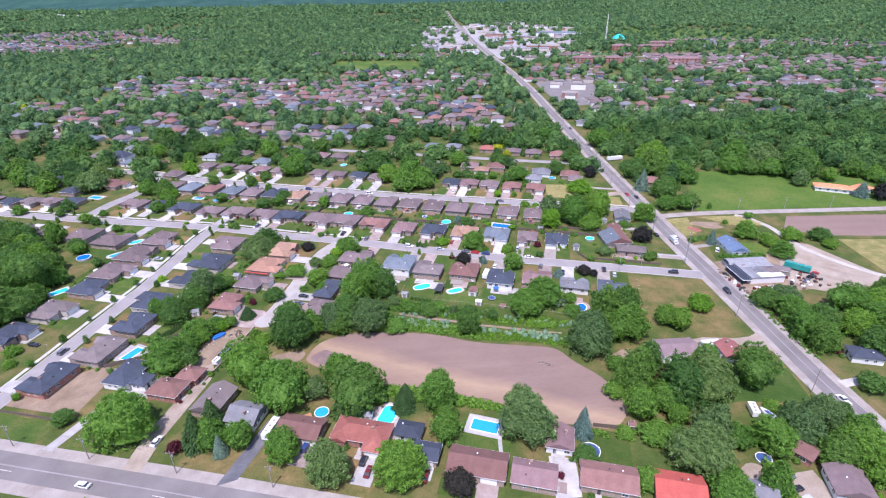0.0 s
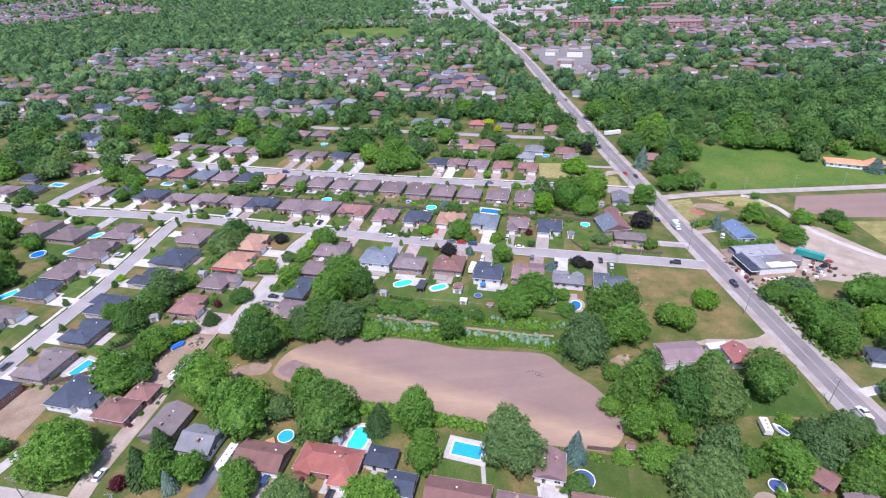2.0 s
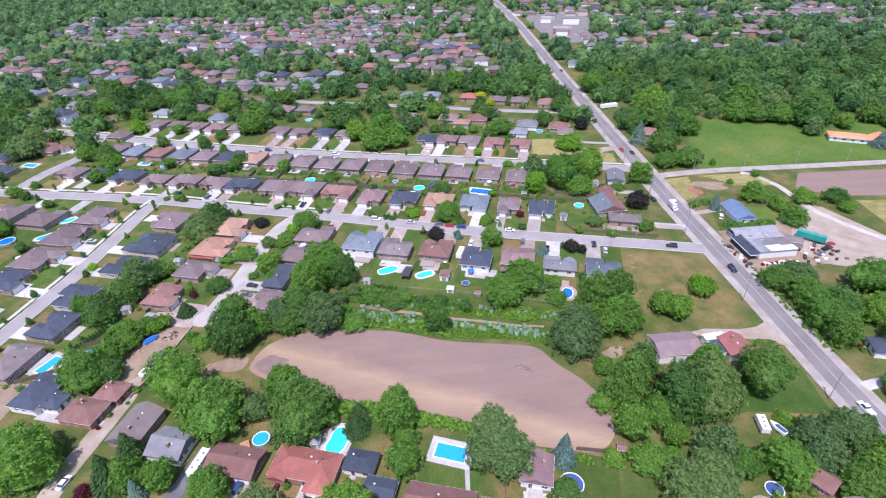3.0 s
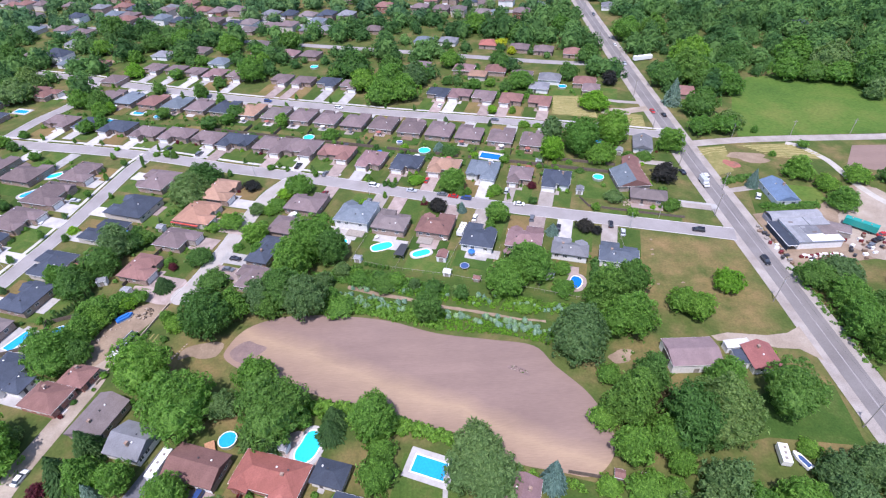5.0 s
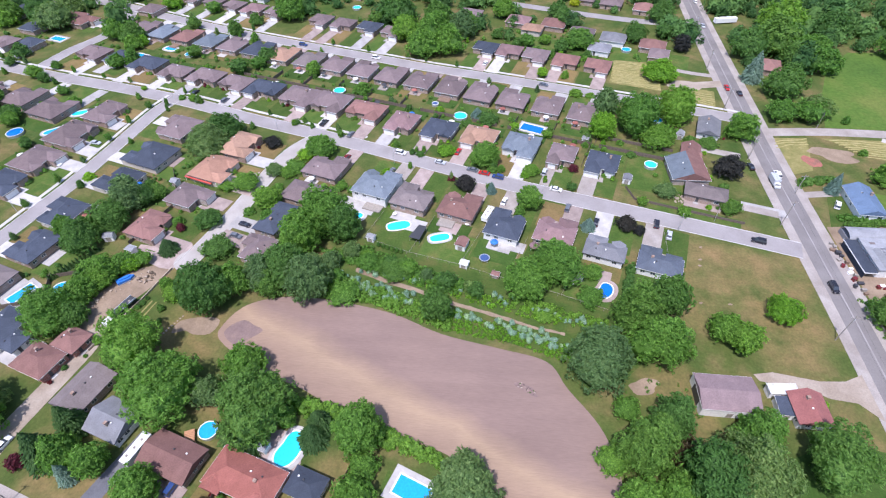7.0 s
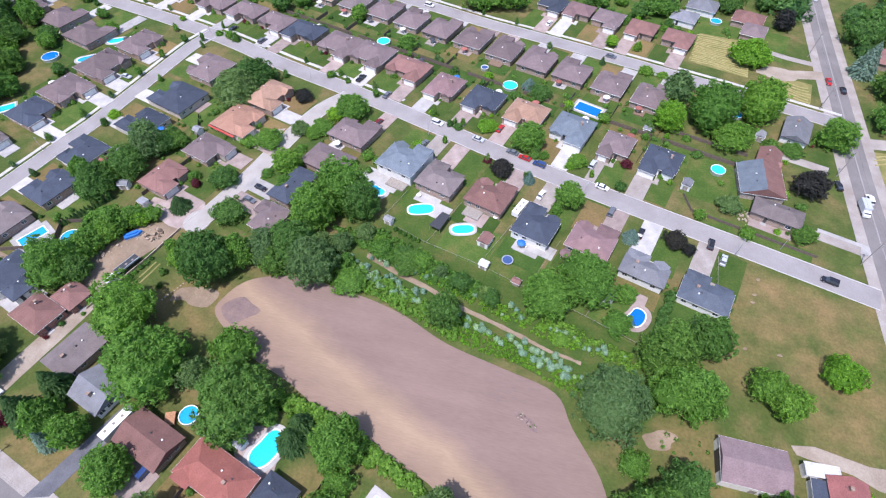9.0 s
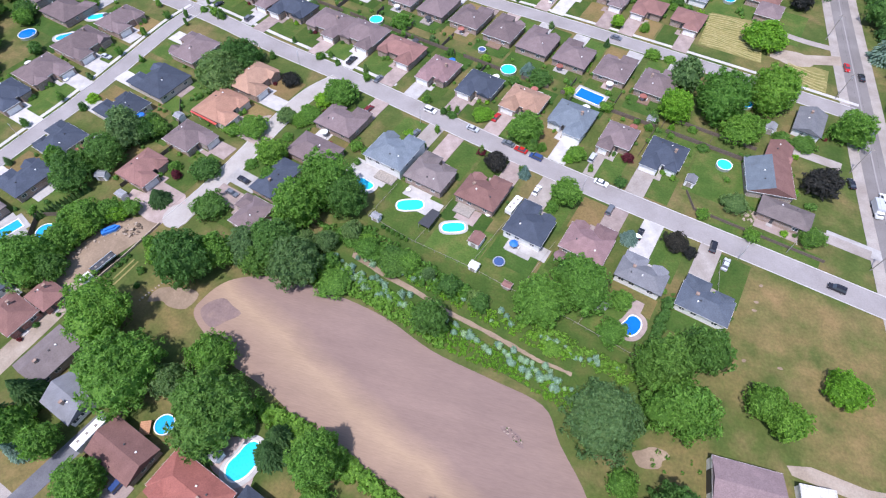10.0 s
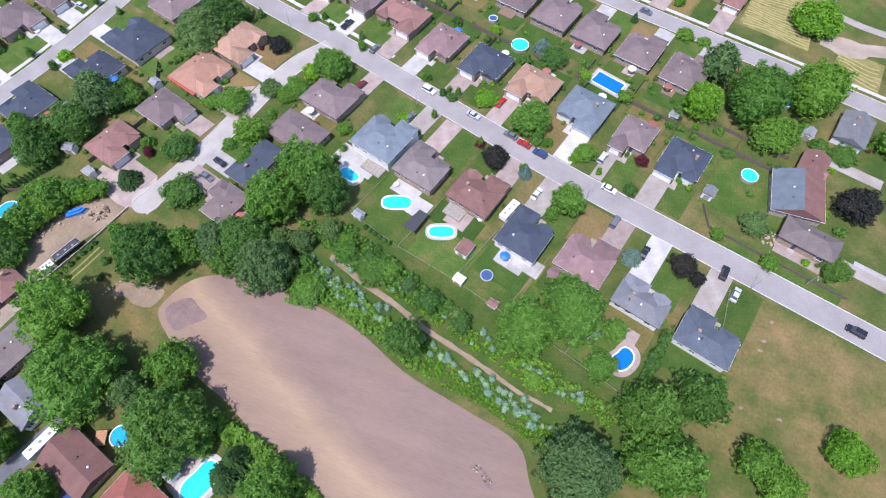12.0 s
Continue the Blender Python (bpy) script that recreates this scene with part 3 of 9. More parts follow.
patch("bare_patch", blob(96.5, 100.7, 5.5, 4.0, 20, 22, 0.3, 31), "lane_earth", "pale trodden earth behind a house", "bare earth", 0.035)
patch("yard", [(104.4, 100.2), (115.8, 101.2), (116.6, 84.3), (103.7, 84.3)][::-1], "lane_earth", "pale worn yard beside a house", "yard", 0.04)
patch("lane", [(135.5, 329.2), (153.7, 332.3), (154.3, 338.6), (135.6, 335.5)], "lane_earth", "pale trodden drive from the main road to a lot", "lane", 0.041)

# ---- trees ----
FORMS = ((0.12, 0.16), (0.42, 0.12), (0.05, 0.30), (0.30, 0.22), (0.20, 0.26))


def leaf_cloud(seed, lobes, leaves, size, form=0):
    """A crown of about unit radius: leaves on many small boughs over a lumpy, more or less pointed dome."""
    rnd = np.random.RandomState(seed)
    taper, rough = FORMS[form % 5]
    i = np.arange(lobes) + 0.5
    z = 1 - 1.6 * i / lobes
    a = i * 2.39996 + rnd.uniform(-0.35, 0.35, lobes)
    d = np.stack([np.sqrt(1 - z * z) * np.cos(a), np.sqrt(1 - z * z) * np.sin(a), z], 1) + rnd.normal(scale=0.07, size=(lobes, 3))
    d /= np.linalg.norm(d, axis=1)[:, None]
    ph = rnd.uniform(0, 6.28, 3)

    def dome(v):
        """Points of the lumpy dome in the directions v."""
        lump = 1 + rough * np.sin(2.6 * v[:, 0] + ph[0]) * np.cos(2.9 * v[:, 1] + ph[1]) + rough * 0.6 * np.sin(4.2 * v[:, 2] + ph[2])
        p = v * lump[:, None]
        p[:, :2] *= 1 - taper * p[:, 2:3]
        return p

    surf = dome(d) * rnd.uniform(0.82, 1.12, (lobes, 1))
    rad = rnd.uniform(0.55, 1.25, lobes) * 1.45 / math.sqrt(lobes)
    cent = surf * (1 - rad * 0.8)[:, None]
    # two thirds of the leaves sit on boughs, the rest fill the gaps
    loose = leaves // 3
    pick = rnd.choice(lobes, leaves - loose, p=rad ** 2 / (rad ** 2).sum())
    nrm = rnd.normal(size=(leaves - loose, 3))
    nrm /= np.linalg.norm(nrm, axis=1)[:, None]
    nrm = nrm + 0.9 * d[pick] + (0, 0, 0.3)
    nrm /= np.linalg.norm(nrm, axis=1)[:, None]
    pos = cent[pick] + nrm * rad[pick][:, None] * rnd.uniform(0.5, 1.5, (leaves - loose, 1))
    v = rnd.normal(size=(loose, 3))
    v[:, 2] = np.where(v[:, 2] < -0.9, -v[:, 2], v[:, 2])
    v /= np.linalg.norm(v, axis=1)[:, None]
    pos = np.concatenate([pos, dome(v) * rnd.uniform(0.84, 0.99, (loose, 1))])
    nrm = np.concatenate([nrm, v]) + rnd.normal(scale=0.65, size=(leaves, 3)) + (0, 0, 0.4)
    nrm /= np.linalg.norm(nrm, axis=1)[:, None]
    s = np.cross(nrm, rnd.normal(size=nrm.shape))
    s /= np.linalg.norm(s, axis=1)[:, None]
    t = np.cross(nrm, s)
    k = size * rnd.uniform(0.6, 1.5, (leaves, 1))
    tri = np.stack([pos + s * k * 1.7, pos - s * k * 0.8 + t * k * 0.6, pos - s * k * 0.8 - t * k * 0.6], 1).reshape(-1, 3)
    # dark leafy mass within
    core_v, core_f = ball(2)
    core_v = dome(core_v) * 0.80
    core_v[:, 2] = np.maximum(core_v[:, 2], -0.62)
    n = len(tri)
    verts = np.concatenate([tri, core_v])
    faces = [(3 * i, 3 * i + 1, 3 * i + 2) for i in range(leaves)] + [tuple(n + i for i in q) for q in core_f]
    return verts, faces


def ball(times):
    """A unit sphere of even triangles."""
    v, f = [tuple(p) for p in ICO_V], list(ICO_F)
    for _ in range(times):
        mid, out = {}, []

        def half(i, j):
            key = (min(i, j), max(i, j))
            if key not in mid:
                p = np.array(v[i]) + np.array(v[j])
                v.append(tuple(p / np.linalg.norm(p)))
                mid[key] = len(v) - 1
            return mid[key]

        for a, b, c in f:
            ab, bc, ca = half(a, b), half(b, c), half(c, a)
            out += [(a, ab, ca), (b, bc, ab), (c, ca, bc), (ab, bc, ca)]
        f = out
    return np.array(v), f


PHI = (1 + 5 ** 0.5) / 2
ICO_V = [np.array(p) / math.sqrt(1 + PHI * PHI) for p in ((-1, PHI, 0), (1, PHI, 0), (-1, -PHI, 0), (1, -PHI, 0), (0, -1, PHI), (0, 1, PHI), (0, -1, -PHI), (0, 1, -PHI), (PHI, 0, -1), (PHI, 0, 1), (-PHI, 0, -1), (-PHI, 0, 1))]
ICO_F = [(0, 11, 5), (0, 5, 1), (0, 1, 7), (0, 7, 10), (0, 10, 11), (1, 5, 9), (5, 11, 4), (11, 10, 2), (10, 7, 6), (7, 1, 8), (3, 9, 4), (3, 4, 2), (3, 2, 6), (3, 6, 8), (3, 8, 9), (4, 9, 5), (2, 4, 11), (6, 2, 10), (8, 6, 7), (9, 8, 1)]


def raw_mesh(name, verts, faces, material):
    me = bpy.data.meshes.new(name)
    me.from_pydata([tuple(v) for v in verts], [], faces)
    me.materials.append(material)
    return me


def spruce_cloud(seed, leaves):
    """A cone of drooping whorled boughs, unit radius at the foot, from height 0 to 1."""
    rnd = np.random.RandomState(seed)
    v, f = [], []
    for i in range(leaves):
        h = rnd.uniform(0, 1) ** 1.4
        h = round(h * 14) / 14 + rnd.uniform(-0.02, 0.02)
        r = (1.02 - h) ** 0.8 * rnd.uniform(0.45, 1.08) * (1 + 0.16 * math.sin(5 * rnd.random()))
        a = rnd.uniform(0, 6.28)
        c = np.array((r * math.cos(a), r * math.sin(a), h - 0.05 * r))
        out = np.array((math.cos(a), math.sin(a), -0.12))
        side = np.array((-math.sin(a), math.cos(a), rnd.uniform(-0.3, 0.3)))
        k = rnd.uniform(0.07, 0.15) * (1.15 - 0.6 * h)
        n = len(v)
        v += [c - out * k, c + side * k * 0.55 - (0, 0, 0.02), c + out * k * 1.1 - (0, 0, 0.03), c - side * k * 0.55 - (0, 0, 0.02)]
        f.append((n, n + 1, n + 2, n + 3))
    n = len(v)
    for i in range(9):
        a = 2 * math.pi * i / 9
        v.append(np.array((0.5 * math.cos(a), 0.5 * math.sin(a), 0.0)))
    v.append(np.array((0, 0, 0.85)))
    f += [(n + i, n + (i + 1) % 9, n + 9) for i in range(9)]
    return v, f


CROWNS = {}


def crown_mesh(kind, variant, tier=1):
    key = (kind, variant, tier)
    if key not in CROWNS:
        if kind in "sb":
            v, f = spruce_cloud(70 + variant, 2600)
        else:
            v, f = leaf_cloud(10 + variant * 7, (44, 80, 120, 10, 150)[tier], (700, 1900, 4000, 150, 6200)[tier], (0.102, 0.069, 0.048, 0.235, 0.039)[tier], variant)
        CROWNS[key] = raw_mesh("crown", v, f, LEAF[kind])
    return CROWNS[key]


def trunk_mesh(kind):
    key = ("trunk", kind)
    if key not in CROWNS:
        s = Shape()
        if kind == "conifer":
            s.tube((0, 0, 0), (0, 0, 0.9), 0.022, 0.004, 7)
        else:
            s.tube((0, 0, 0), (0.01, 0, 0.22), 0.040, 0.028, 8).tube((0.01, 0, 0.22), (0.0, 0.02, 0.72), 0.028, 0.010, 7)
            for i in range(5):
                a = i * 1.35
                s.tube((0.008, 0.0, 0.2 + 0.05 * i), (0.24 * math.cos(a), 0.24 * math.sin(a), 0.5 + 0.05 * i), 0.015, 0.005, 6)
        CROWNS[key] = s.mesh("trunk", MAT["bark"])
    return CROWNS[key]


KIND_WORDS = {"g": ("broad leafy green maple tree", "tree"), "d": ("dense dark green leafy tree", "tree"), "w": ("silvery green leafy tree", "tree"), "l": ("bright lime green leafy tree", "tree"),
              "p": ("dark plum-leaved ornamental tree", "tree"), "r": ("dark red-leaved ornamental shrub", "shrub"), "s": ("tall dark green spruce tree", "tree"), "b": ("blue-grey spruce tree with drooping boughs", "tree"),
              "n": ("thin tree with the brown of shaded earth in its leaves", "tree"), "y": ("golden yellow leafy shrub", "shrub"), "c": ("pale silvery garden plant", "plant")}
TREE_RND = random.Random(11)


def tree(x, y, r, h, kind):
    rnd = TREE_RND
    words, cat = KIND_WORDS[kind]
    small = h <= 4 and kind in "gdlw"
    name = "shrub" if small or cat == "shrub" else "tree"
    if small:
        words, cat = {"g": "rounded green garden shrub", "d": "rounded dark green garden shrub", "l": "bright lime green garden shrub", "w": "loose silvery green shrub"}[kind], "shrub"
    t = thing(name, words, cat, pose(x, y, 0, 0, 0, rnd.uniform(0, 360)))
    v = rnd.randrange(3 if h < 5 else 5)
    if kind in "sb":
        part("trunk", trunk_mesh("conifer"), None, t, "", Matrix.Diagonal((h, h, h, 1)))
        part("crown", crown_mesh(kind, v % 3), None, t, "", Matrix.Translation((0, 0, h * 0.05)) @ Matrix.Diagonal((r, r, h * 0.95, 1)))
    else:
        rz = h * (0.62 if small else 0.54)
        tier = 3 if r < 1.3 else 0 if r < 3.2 else 1 if r < 6.2 else 2 if r < 8.6 else 4
        if y > 300 and tier in (1, 2, 4):
            tier = {1: 0, 2: 1, 4: 1}[tier]
        if r > 1.6 or not small:
            part("trunk", trunk_mesh("leafy"), None, t, "", Matrix.Diagonal((h, h, h, 1)))
        part("crown", crown_mesh(kind, v, tier), None, t, "", Matrix.Translation((0, 0, h - rz)) @ Matrix.Diagonal((r * 0.93, r * rnd.uniform(0.84, 0.96), rz * 0.93, 1)))
    return t


# ---- houses ----
FACING = {"S": YAW, "E": YAW + 90, "N": YAW + 180, "W": YAW - 90}
HOUSE_RND = random.Random(5)
BACK = random.Random(19)


def hip_roof(x0, y0, x1, y1, z, pitch, over=0.5, gable=False):
    """A hipped or gabled roof over a rectangle, with a fascia and a closed soffit."""
    x0, y0, x1, y1 = x0 - over, y0 - over, x1 + over, y1 + over
    w, d = x1 - x0, y1 - y0
    s = Shape()
    zt = z + 0.18
    if w >= d:
        h, my = d / 2 * pitch, (y0 + y1) / 2
        k = 0.0 if gable else d / 2
        a, b = (x0 + k, my, zt + h), (x1 - k, my, zt + h)
        s.face((x0, y0, zt), (x1, y0, zt), b, a).face((x1, y1, zt), (x0, y1, zt), a, b)
        s.face((x1, y0, zt), (x1, y1, zt), b).face((x0, y1, zt), (x0, y0, zt), a)
    else:
        h, mx = w / 2 * pitch, (x0 + x1) / 2
        k = 0.0 if gable else w / 2
        a, b = (mx, y0 + k, zt + h), (mx, y1 - k, zt + h)
        s.face((x1, y0, zt), (x1, y1, zt), b, a).face((x0, y1, zt), (x0, y0, zt), a, b)
        s.face((x0, y0, zt), (x1, y0, zt), a).face((x1, y1, zt), (x0, y1, zt), b)
    s.face((x0, y1, z), (x1, y1, z), (x1, y0, z), (x0, y0, z))
    fascia = Shape()
    for p, q in (((x0, y0), (x1, y0)), ((x1, y0), (x1, y1)), ((x1, y1), (x0, y1)), ((x0, y1), (x0, y0))):
        s.face((*p, z), (*q, z), (*q, zt), (*p, zt))
    e = 0.04
    fascia.box(x0 - e, y0 - e, z - 0.02, x1 + e, y0 - 0.004, zt - 0.02).box(x0 - e, y1 + 0.004, z - 0.02, x1 + e, y1 + e, zt - 0.02)
    fascia.box(x0 - e, y0 - 0.004, z - 0.02, x0 - 0.004, y1 + 0.004, zt - 0.02).box(x1 + 0.004, y0 - 0.004, z - 0.02, x1 + e, y1 + 0.004, zt - 0.02)
    return s, fascia, h + 0.18


WINDOWS = {}


def window(parent, x, y, z, w, h, along):
    """A framed pane; along: 'x' for front and back walls, 'y' for side walls."""
    key = (round(w, 1), round(h, 1), along)
    if key not in WINDOWS:
        f, p = Shape(), Shape()
        bars = ((-w / 2, -h / 2, w / 2, -h / 2 + 0.09), (-w / 2, h / 2 - 0.09, w / 2, h / 2), (-w / 2, -h / 2 + 0.09, -w / 2 + 0.09, h / 2 - 0.09), (w / 2 - 0.09, -h / 2 + 0.09, w / 2, h / 2 - 0.09), (-0.04, -h / 2 + 0.09, 0.04, h / 2 - 0.09))
        for a, b, c, d in bars:
            f.box(a, -0.09, b, c, 0.09, d) if along == "x" else f.box(-0.09, a, b, 0.09, c, d)
        p.box(-w / 2 + 0.05, -0.05, -h / 2 + 0.05, w / 2 - 0.05, 0.05, h / 2 - 0.05) if along == "x" else p.box(-0.05, -w / 2 + 0.05, -h / 2 + 0.05, 0.05, w / 2 - 0.05, h / 2 - 0.05)
        WINDOWS[key] = f.mesh("window", MAT["white"]), p.mesh("pane", MAT["glass"])
    f, p = WINDOWS[key]
    win = part("window", f, None, parent, "", pose(x, y, z))
    part("pane", p, None, win)


PARASOL = {}
GARDEN_SPOTS = []
POOLS = ((-41.0, 315.8), (8.5, 306.1), (119.7, 276.2), (-162.3, 350.4), (-149.7, 359.8), (-224.8, 369.7), (-54.9, 420.4), (107.8, 368.9), (110.6, 297.2), (53.7, 288.2), (21.3, 295.8), (101.4, 263.0), (-163.1, 289.3), (-165.7, 273.2), (-14.1, 225.8), (3.3, 220.8), (19.0, 215.5), (74.5, 194.8), (-175.5, 234.5), (-116.6, 179.7), (-103.3, 181.8))


def patio_table(at, rnd):
    """A round garden table under a tilted parasol."""
    tint = rnd.choice(("white", "white", "dark", "tarp", "rust"))
    if not PARASOL:
        PARASOL["top"] = Shape().tube((0, 0, 0.68), (0, 0, 0.74), 0.65, 0.65, 14).mesh("tabletop", MAT["white"])
        PARASOL["pole"] = Shape().tube((0, 0, 0), (0, 0, 2.5), 0.05, 0.05, 8).tube((0, 0, 0), (0, 0, 0.1), 0.3, 0.3, 10).mesh("pole", MAT["steel"])
        PARASOL["seat"] = Shape().box(-0.25, -0.25, 0.38, 0.25, 0.25, 0.45).box(-0.25, 0.2, 0.45, 0.25, 0.26, 0.9).box(-0.24, -0.24, 0, -0.19, -0.19, 0.38).box(0.19, -0.24, 0, 0.24, -0.19, 0.38).box(-0.24, 0.2, 0, -0.19, 0.25, 0.38).box(0.19, 0.2, 0, 0.24, 0.25, 0.38).mesh("garden_chair", MAT["white"])
    if tint not in PARASOL:
        s = Shape()
        for i in range(8):
            a, b = 0.7854 * i, 0.7854 * (i + 1)
            s.face((1.45 * math.cos(a), 1.45 * math.sin(a), 2.05), (1.45 * math.cos(b), 1.45 * math.sin(b), 2.05), (0, 0, 2.55))
            s.face((1.45 * math.cos(b), 1.45 * math.sin(b), 2.05), (1.45 * math.cos(a), 1.45 * math.sin(a), 2.05), (1.45 * math.cos(a), 1.45 * math.sin(a), 1.88), (1.45 * math.cos(b), 1.45 * math.sin(b), 1.88))
        PARASOL[tint] = s.mesh("canopy", MAT[tint] if tint != "rust" else ROOF["rust"])
    t = thing("patio_table", "round white garden table under a %s parasol" % {"white": "white", "dark": "black", "tarp": "blue", "rust": "rust-red"}[tint], "table", Matrix.Translation(at), "garden tables")
    part("tabletop", PARASOL["top"], None, t)
    part("pole", PARASOL["pole"], None, t)
    part("canopy", PARASOL[tint], None, t)
    for i in range(2):
        a = rnd.uniform(0, 6.28)
        ob = part("garden_chair", PARASOL["seat"], None, None, "", Matrix.Translation(at + Vector((1.6 * math.cos(a), 1.6 * math.sin(a), 0))) @ Matrix.Rotation(a - 1.57, 4, "Z"))
        tagged(ob, "white garden chair beside a parasol table", "chair", "garden chairs")


def house(x, y, face, w, d, roof, wall, h=2.9, drive=None, gable=False, drive_mat=None, lawn=None, detail=True):
    rnd = HOUSE_RND
    m = pose(x, y, 0, 0, 0, FACING[face] if isinstance(face, str) else face)
    size = "small" if w * d < 80 else ("two-storey" if h > 4 else "single-storey")
    t = thing("house", "%s %s house with a %s roof" % (size, WALL_WORDS[wall], WORDS[roof] + (" shingle" if roof not in ("steelblue", "orange", "tin") else "")), "house", m, "houses of the neighbourhood")
    pitch = rnd.uniform(0.40, 0.50)
    wing = None
    main_y0 = -d / 2
    if drive and w > 9 and d > 9 and not gable:
        side = 1 if drive[0] > 0 else -1
        ww, wd = min(6.6, w * 0.5), min(3.6, d * 0.26)
        main_y0 = -d / 2 + wd
        wing = (w / 2 - ww, w / 2) if side > 0 else (-w / 2, -w / 2 + ww)
    part("wall", Shape().box(-w / 2, main_y0, 0, w / 2, d / 2, h), MAT[wall], t)
    rs, fs, rise = hip_roof(-w / 2, main_y0, w / 2, d / 2, h, pitch, 0.5, gable)
    r = part("roof", rs, ROOF[roof], t)
    part("fascia", fs, MAT["white"] if rnd.random() < 0.6 else MAT["dark"], r)
    gx, gy = (drive[0] if drive else 0.0), main_y0
    if gable:
        g = Shape()
        if w >= d:
            for sx in (-w / 2, w / 2 - 0.2):
                mid = (main_y0 + d / 2) / 2
                hh = (d / 2 - main_y0) / 2 * pitch
                g.v += [(sx, main_y0, h), (sx + 0.2, main_y0, h), (sx + 0.2, d / 2, h), (sx, d / 2, h), (sx, mid, h + hh), (sx + 0.2, mid, h + hh)]
                n = len(g.v) - 6
                g.f += [(n, n + 4, n + 3), (n + 1, n + 2, n + 5), (n, n + 1, n + 5, n + 4), (n + 3, n + 4, n + 5, n + 2)]
        if g.v:
            part("gable", g, MAT["siding"], t)
    if wing:
        x0, x1 = wing
        gy = -d / 2
        gx = (x0 + x1) / 2
        part("wall", Shape().box(x0 + 0.003, -d / 2, 0, x1 - 0.003, main_y0 + 0.003, h - 0.003), MAT[wall], t)
        ws, wf, _ = hip_roof(x0 + 0.3, -d / 2, x1 - 0.3, (main_y0 + d / 2) / 2, h + 0.006, pitch * 0.98, 0.5)
        wr = part("roof", ws, ROOF[roof], t)
        front = Shape().box(x0 - 0.22, -d / 2 - 0.545, h, x1 + 0.22, -d / 2 - 0.505, h + 0.17)
        part("fascia", front, MAT["white"], wr)
        # a lesser roof over the other half of the front
        if w > 11.5 and detail:
            bw = min(4.6, w - (x1 - x0) - 2.4)
            b0, b1 = (-w / 2 + 0.5, -w / 2 + 0.5 + bw) if x0 > -w / 2 + 2 else (w / 2 - 0.5 - bw, w / 2 - 0.5)
            if bw > 2.6:
                part("wall", Shape().box(b0, main_y0 - 1.3, 0, b1, main_y0 + 0.003, h - 0.006), MAT[wall], t)
                bs, bf, _ = hip_roof(b0, main_y0 - 1.3, b1, (main_y0 + d / 2) / 2, h + 0.012, pitch * 1.1, 0.4, rnd.random() < 0.5)
                part("roof", bs, ROOF[roof], t)
        # entrance beside the garage
        ex = (x0 - 1.3) if x0 > -w / 2 + 2 else (x1 + 1.3)
    else:
        ex = -w * 0.18
    ex = max(-w / 2 + 0.7, min(w / 2 - 0.7, ex))
    if drive:
        gw = 4.9 if w > 10 else 3.0
        dg = Shape().box(gx - gw / 2, gy - 0.06, 0.05, gx + gw / 2, gy + 0.05, 2.25)
        for i in range(1, 4):
            dg.box(gx - gw / 2 + 0.1, gy - 0.075, 0.05 + 0.55 * i - 0.02, gx + gw / 2 - 0.1, gy - 0.06, 0.05 + 0.55 * i + 0.02)
        part("garage_door", dg, MAT["white"], t)
    part("front_door", Shape().box(ex - 0.48, main_y0 - 0.06, 0.2, ex + 0.48, main_y0 + 0.04, 2.3), MAT["dark"], t)
    if detail:
        part("step", Shape().box(ex - 0.9, main_y0 - 1.3, -0.1, ex + 0.9, main_y0 - 0.002, 0.18), MAT["concrete"], t)
    if detail:
        zc = h - 1.15
        for wx in () if face == "S" else (-w * 0.3, w * 0.12, w * 0.36) if y < 290 else (-w * 0.26, w * 0.26):
            window(t, wx, d / 2, zc, 1.6, 1.2, "x")
        for wy in (d * 0.22, -d * 0.05) if y < 250 else (d * 0.15,):
            window(t, -w / 2, wy, zc, 1.2, 1.1, "y")
            window(t, w / 2, wy, zc, 1.2, 1.1, "y")
        if not wing:
            window(t, w * 0.28, main_y0, zc, 1.8, 1.2, "x")
        # roof vents and a chimney
        for i in range(rnd.randrange(2, 5)):
            vx, vy = rnd.uniform(-0.3, 0.3) * w, rnd.uniform(0.08, 0.2) * d + (main_y0 + d / 2) / 2
            vz = h + 0.18 + pitch * min(w / 2 + 0.5 - abs(vx), (d / 2 - main_y0) / 2 + 0.5 - abs(vy - (main_y0 + d / 2) / 2))
            if i < (2 if y < 290 else 0 if y > 330 else 1):
                part("roof_vent", Shape().box(-0.2, -0.2, -0.3, 0.2, 0.2, 0.28), MAT["dark"] if i else MAT["white"], r, "", pose(vx, vy, vz))
        if rnd.random() < 0.35:
            part("chimney", Shape().box(-0.4, -0.35, -1.6, 0.4, 0.35, 0.9).box(-0.46, -0.41, 0.9, 0.46, 0.41, 1.02), MAT["brick"], t, "", pose(w * 0.22, d * 0.1, h + rise * 0.75))
    if detail:
        for i in range(2):
            sx = rnd.choice((-1, 1)) * w * rnd.uniform(0.1, 0.48)
            if drive and abs(sx - gx) < 3.6:
                sx = -sx
            if abs(sx - gx) > 3.4 or not drive:
                c = m @ Vector((sx, main_y0 - rnd.uniform(1.2, 2.4), 0))
                kind = rnd.choice("gdglrd")
                k = rnd.uniform(0.5, 1.1)
                b = thing("shrub", {"g": "round green shrub before a house", "d": "dark green clipped shrub before a house", "l": "lime green shrub before a house", "r": "dark red shrub before a house"}[kind], "shrub", pose(c.x, c.y, 0, 0, 0, rnd.uniform(0, 360)), "shrubs before houses")
                part("leaves", crown_mesh(kind, i, 3), None, b, "", Matrix.Translation((0, 0, k * 0.75)) @ Matrix.Diagonal((k, k, k * 1.05, 1)))
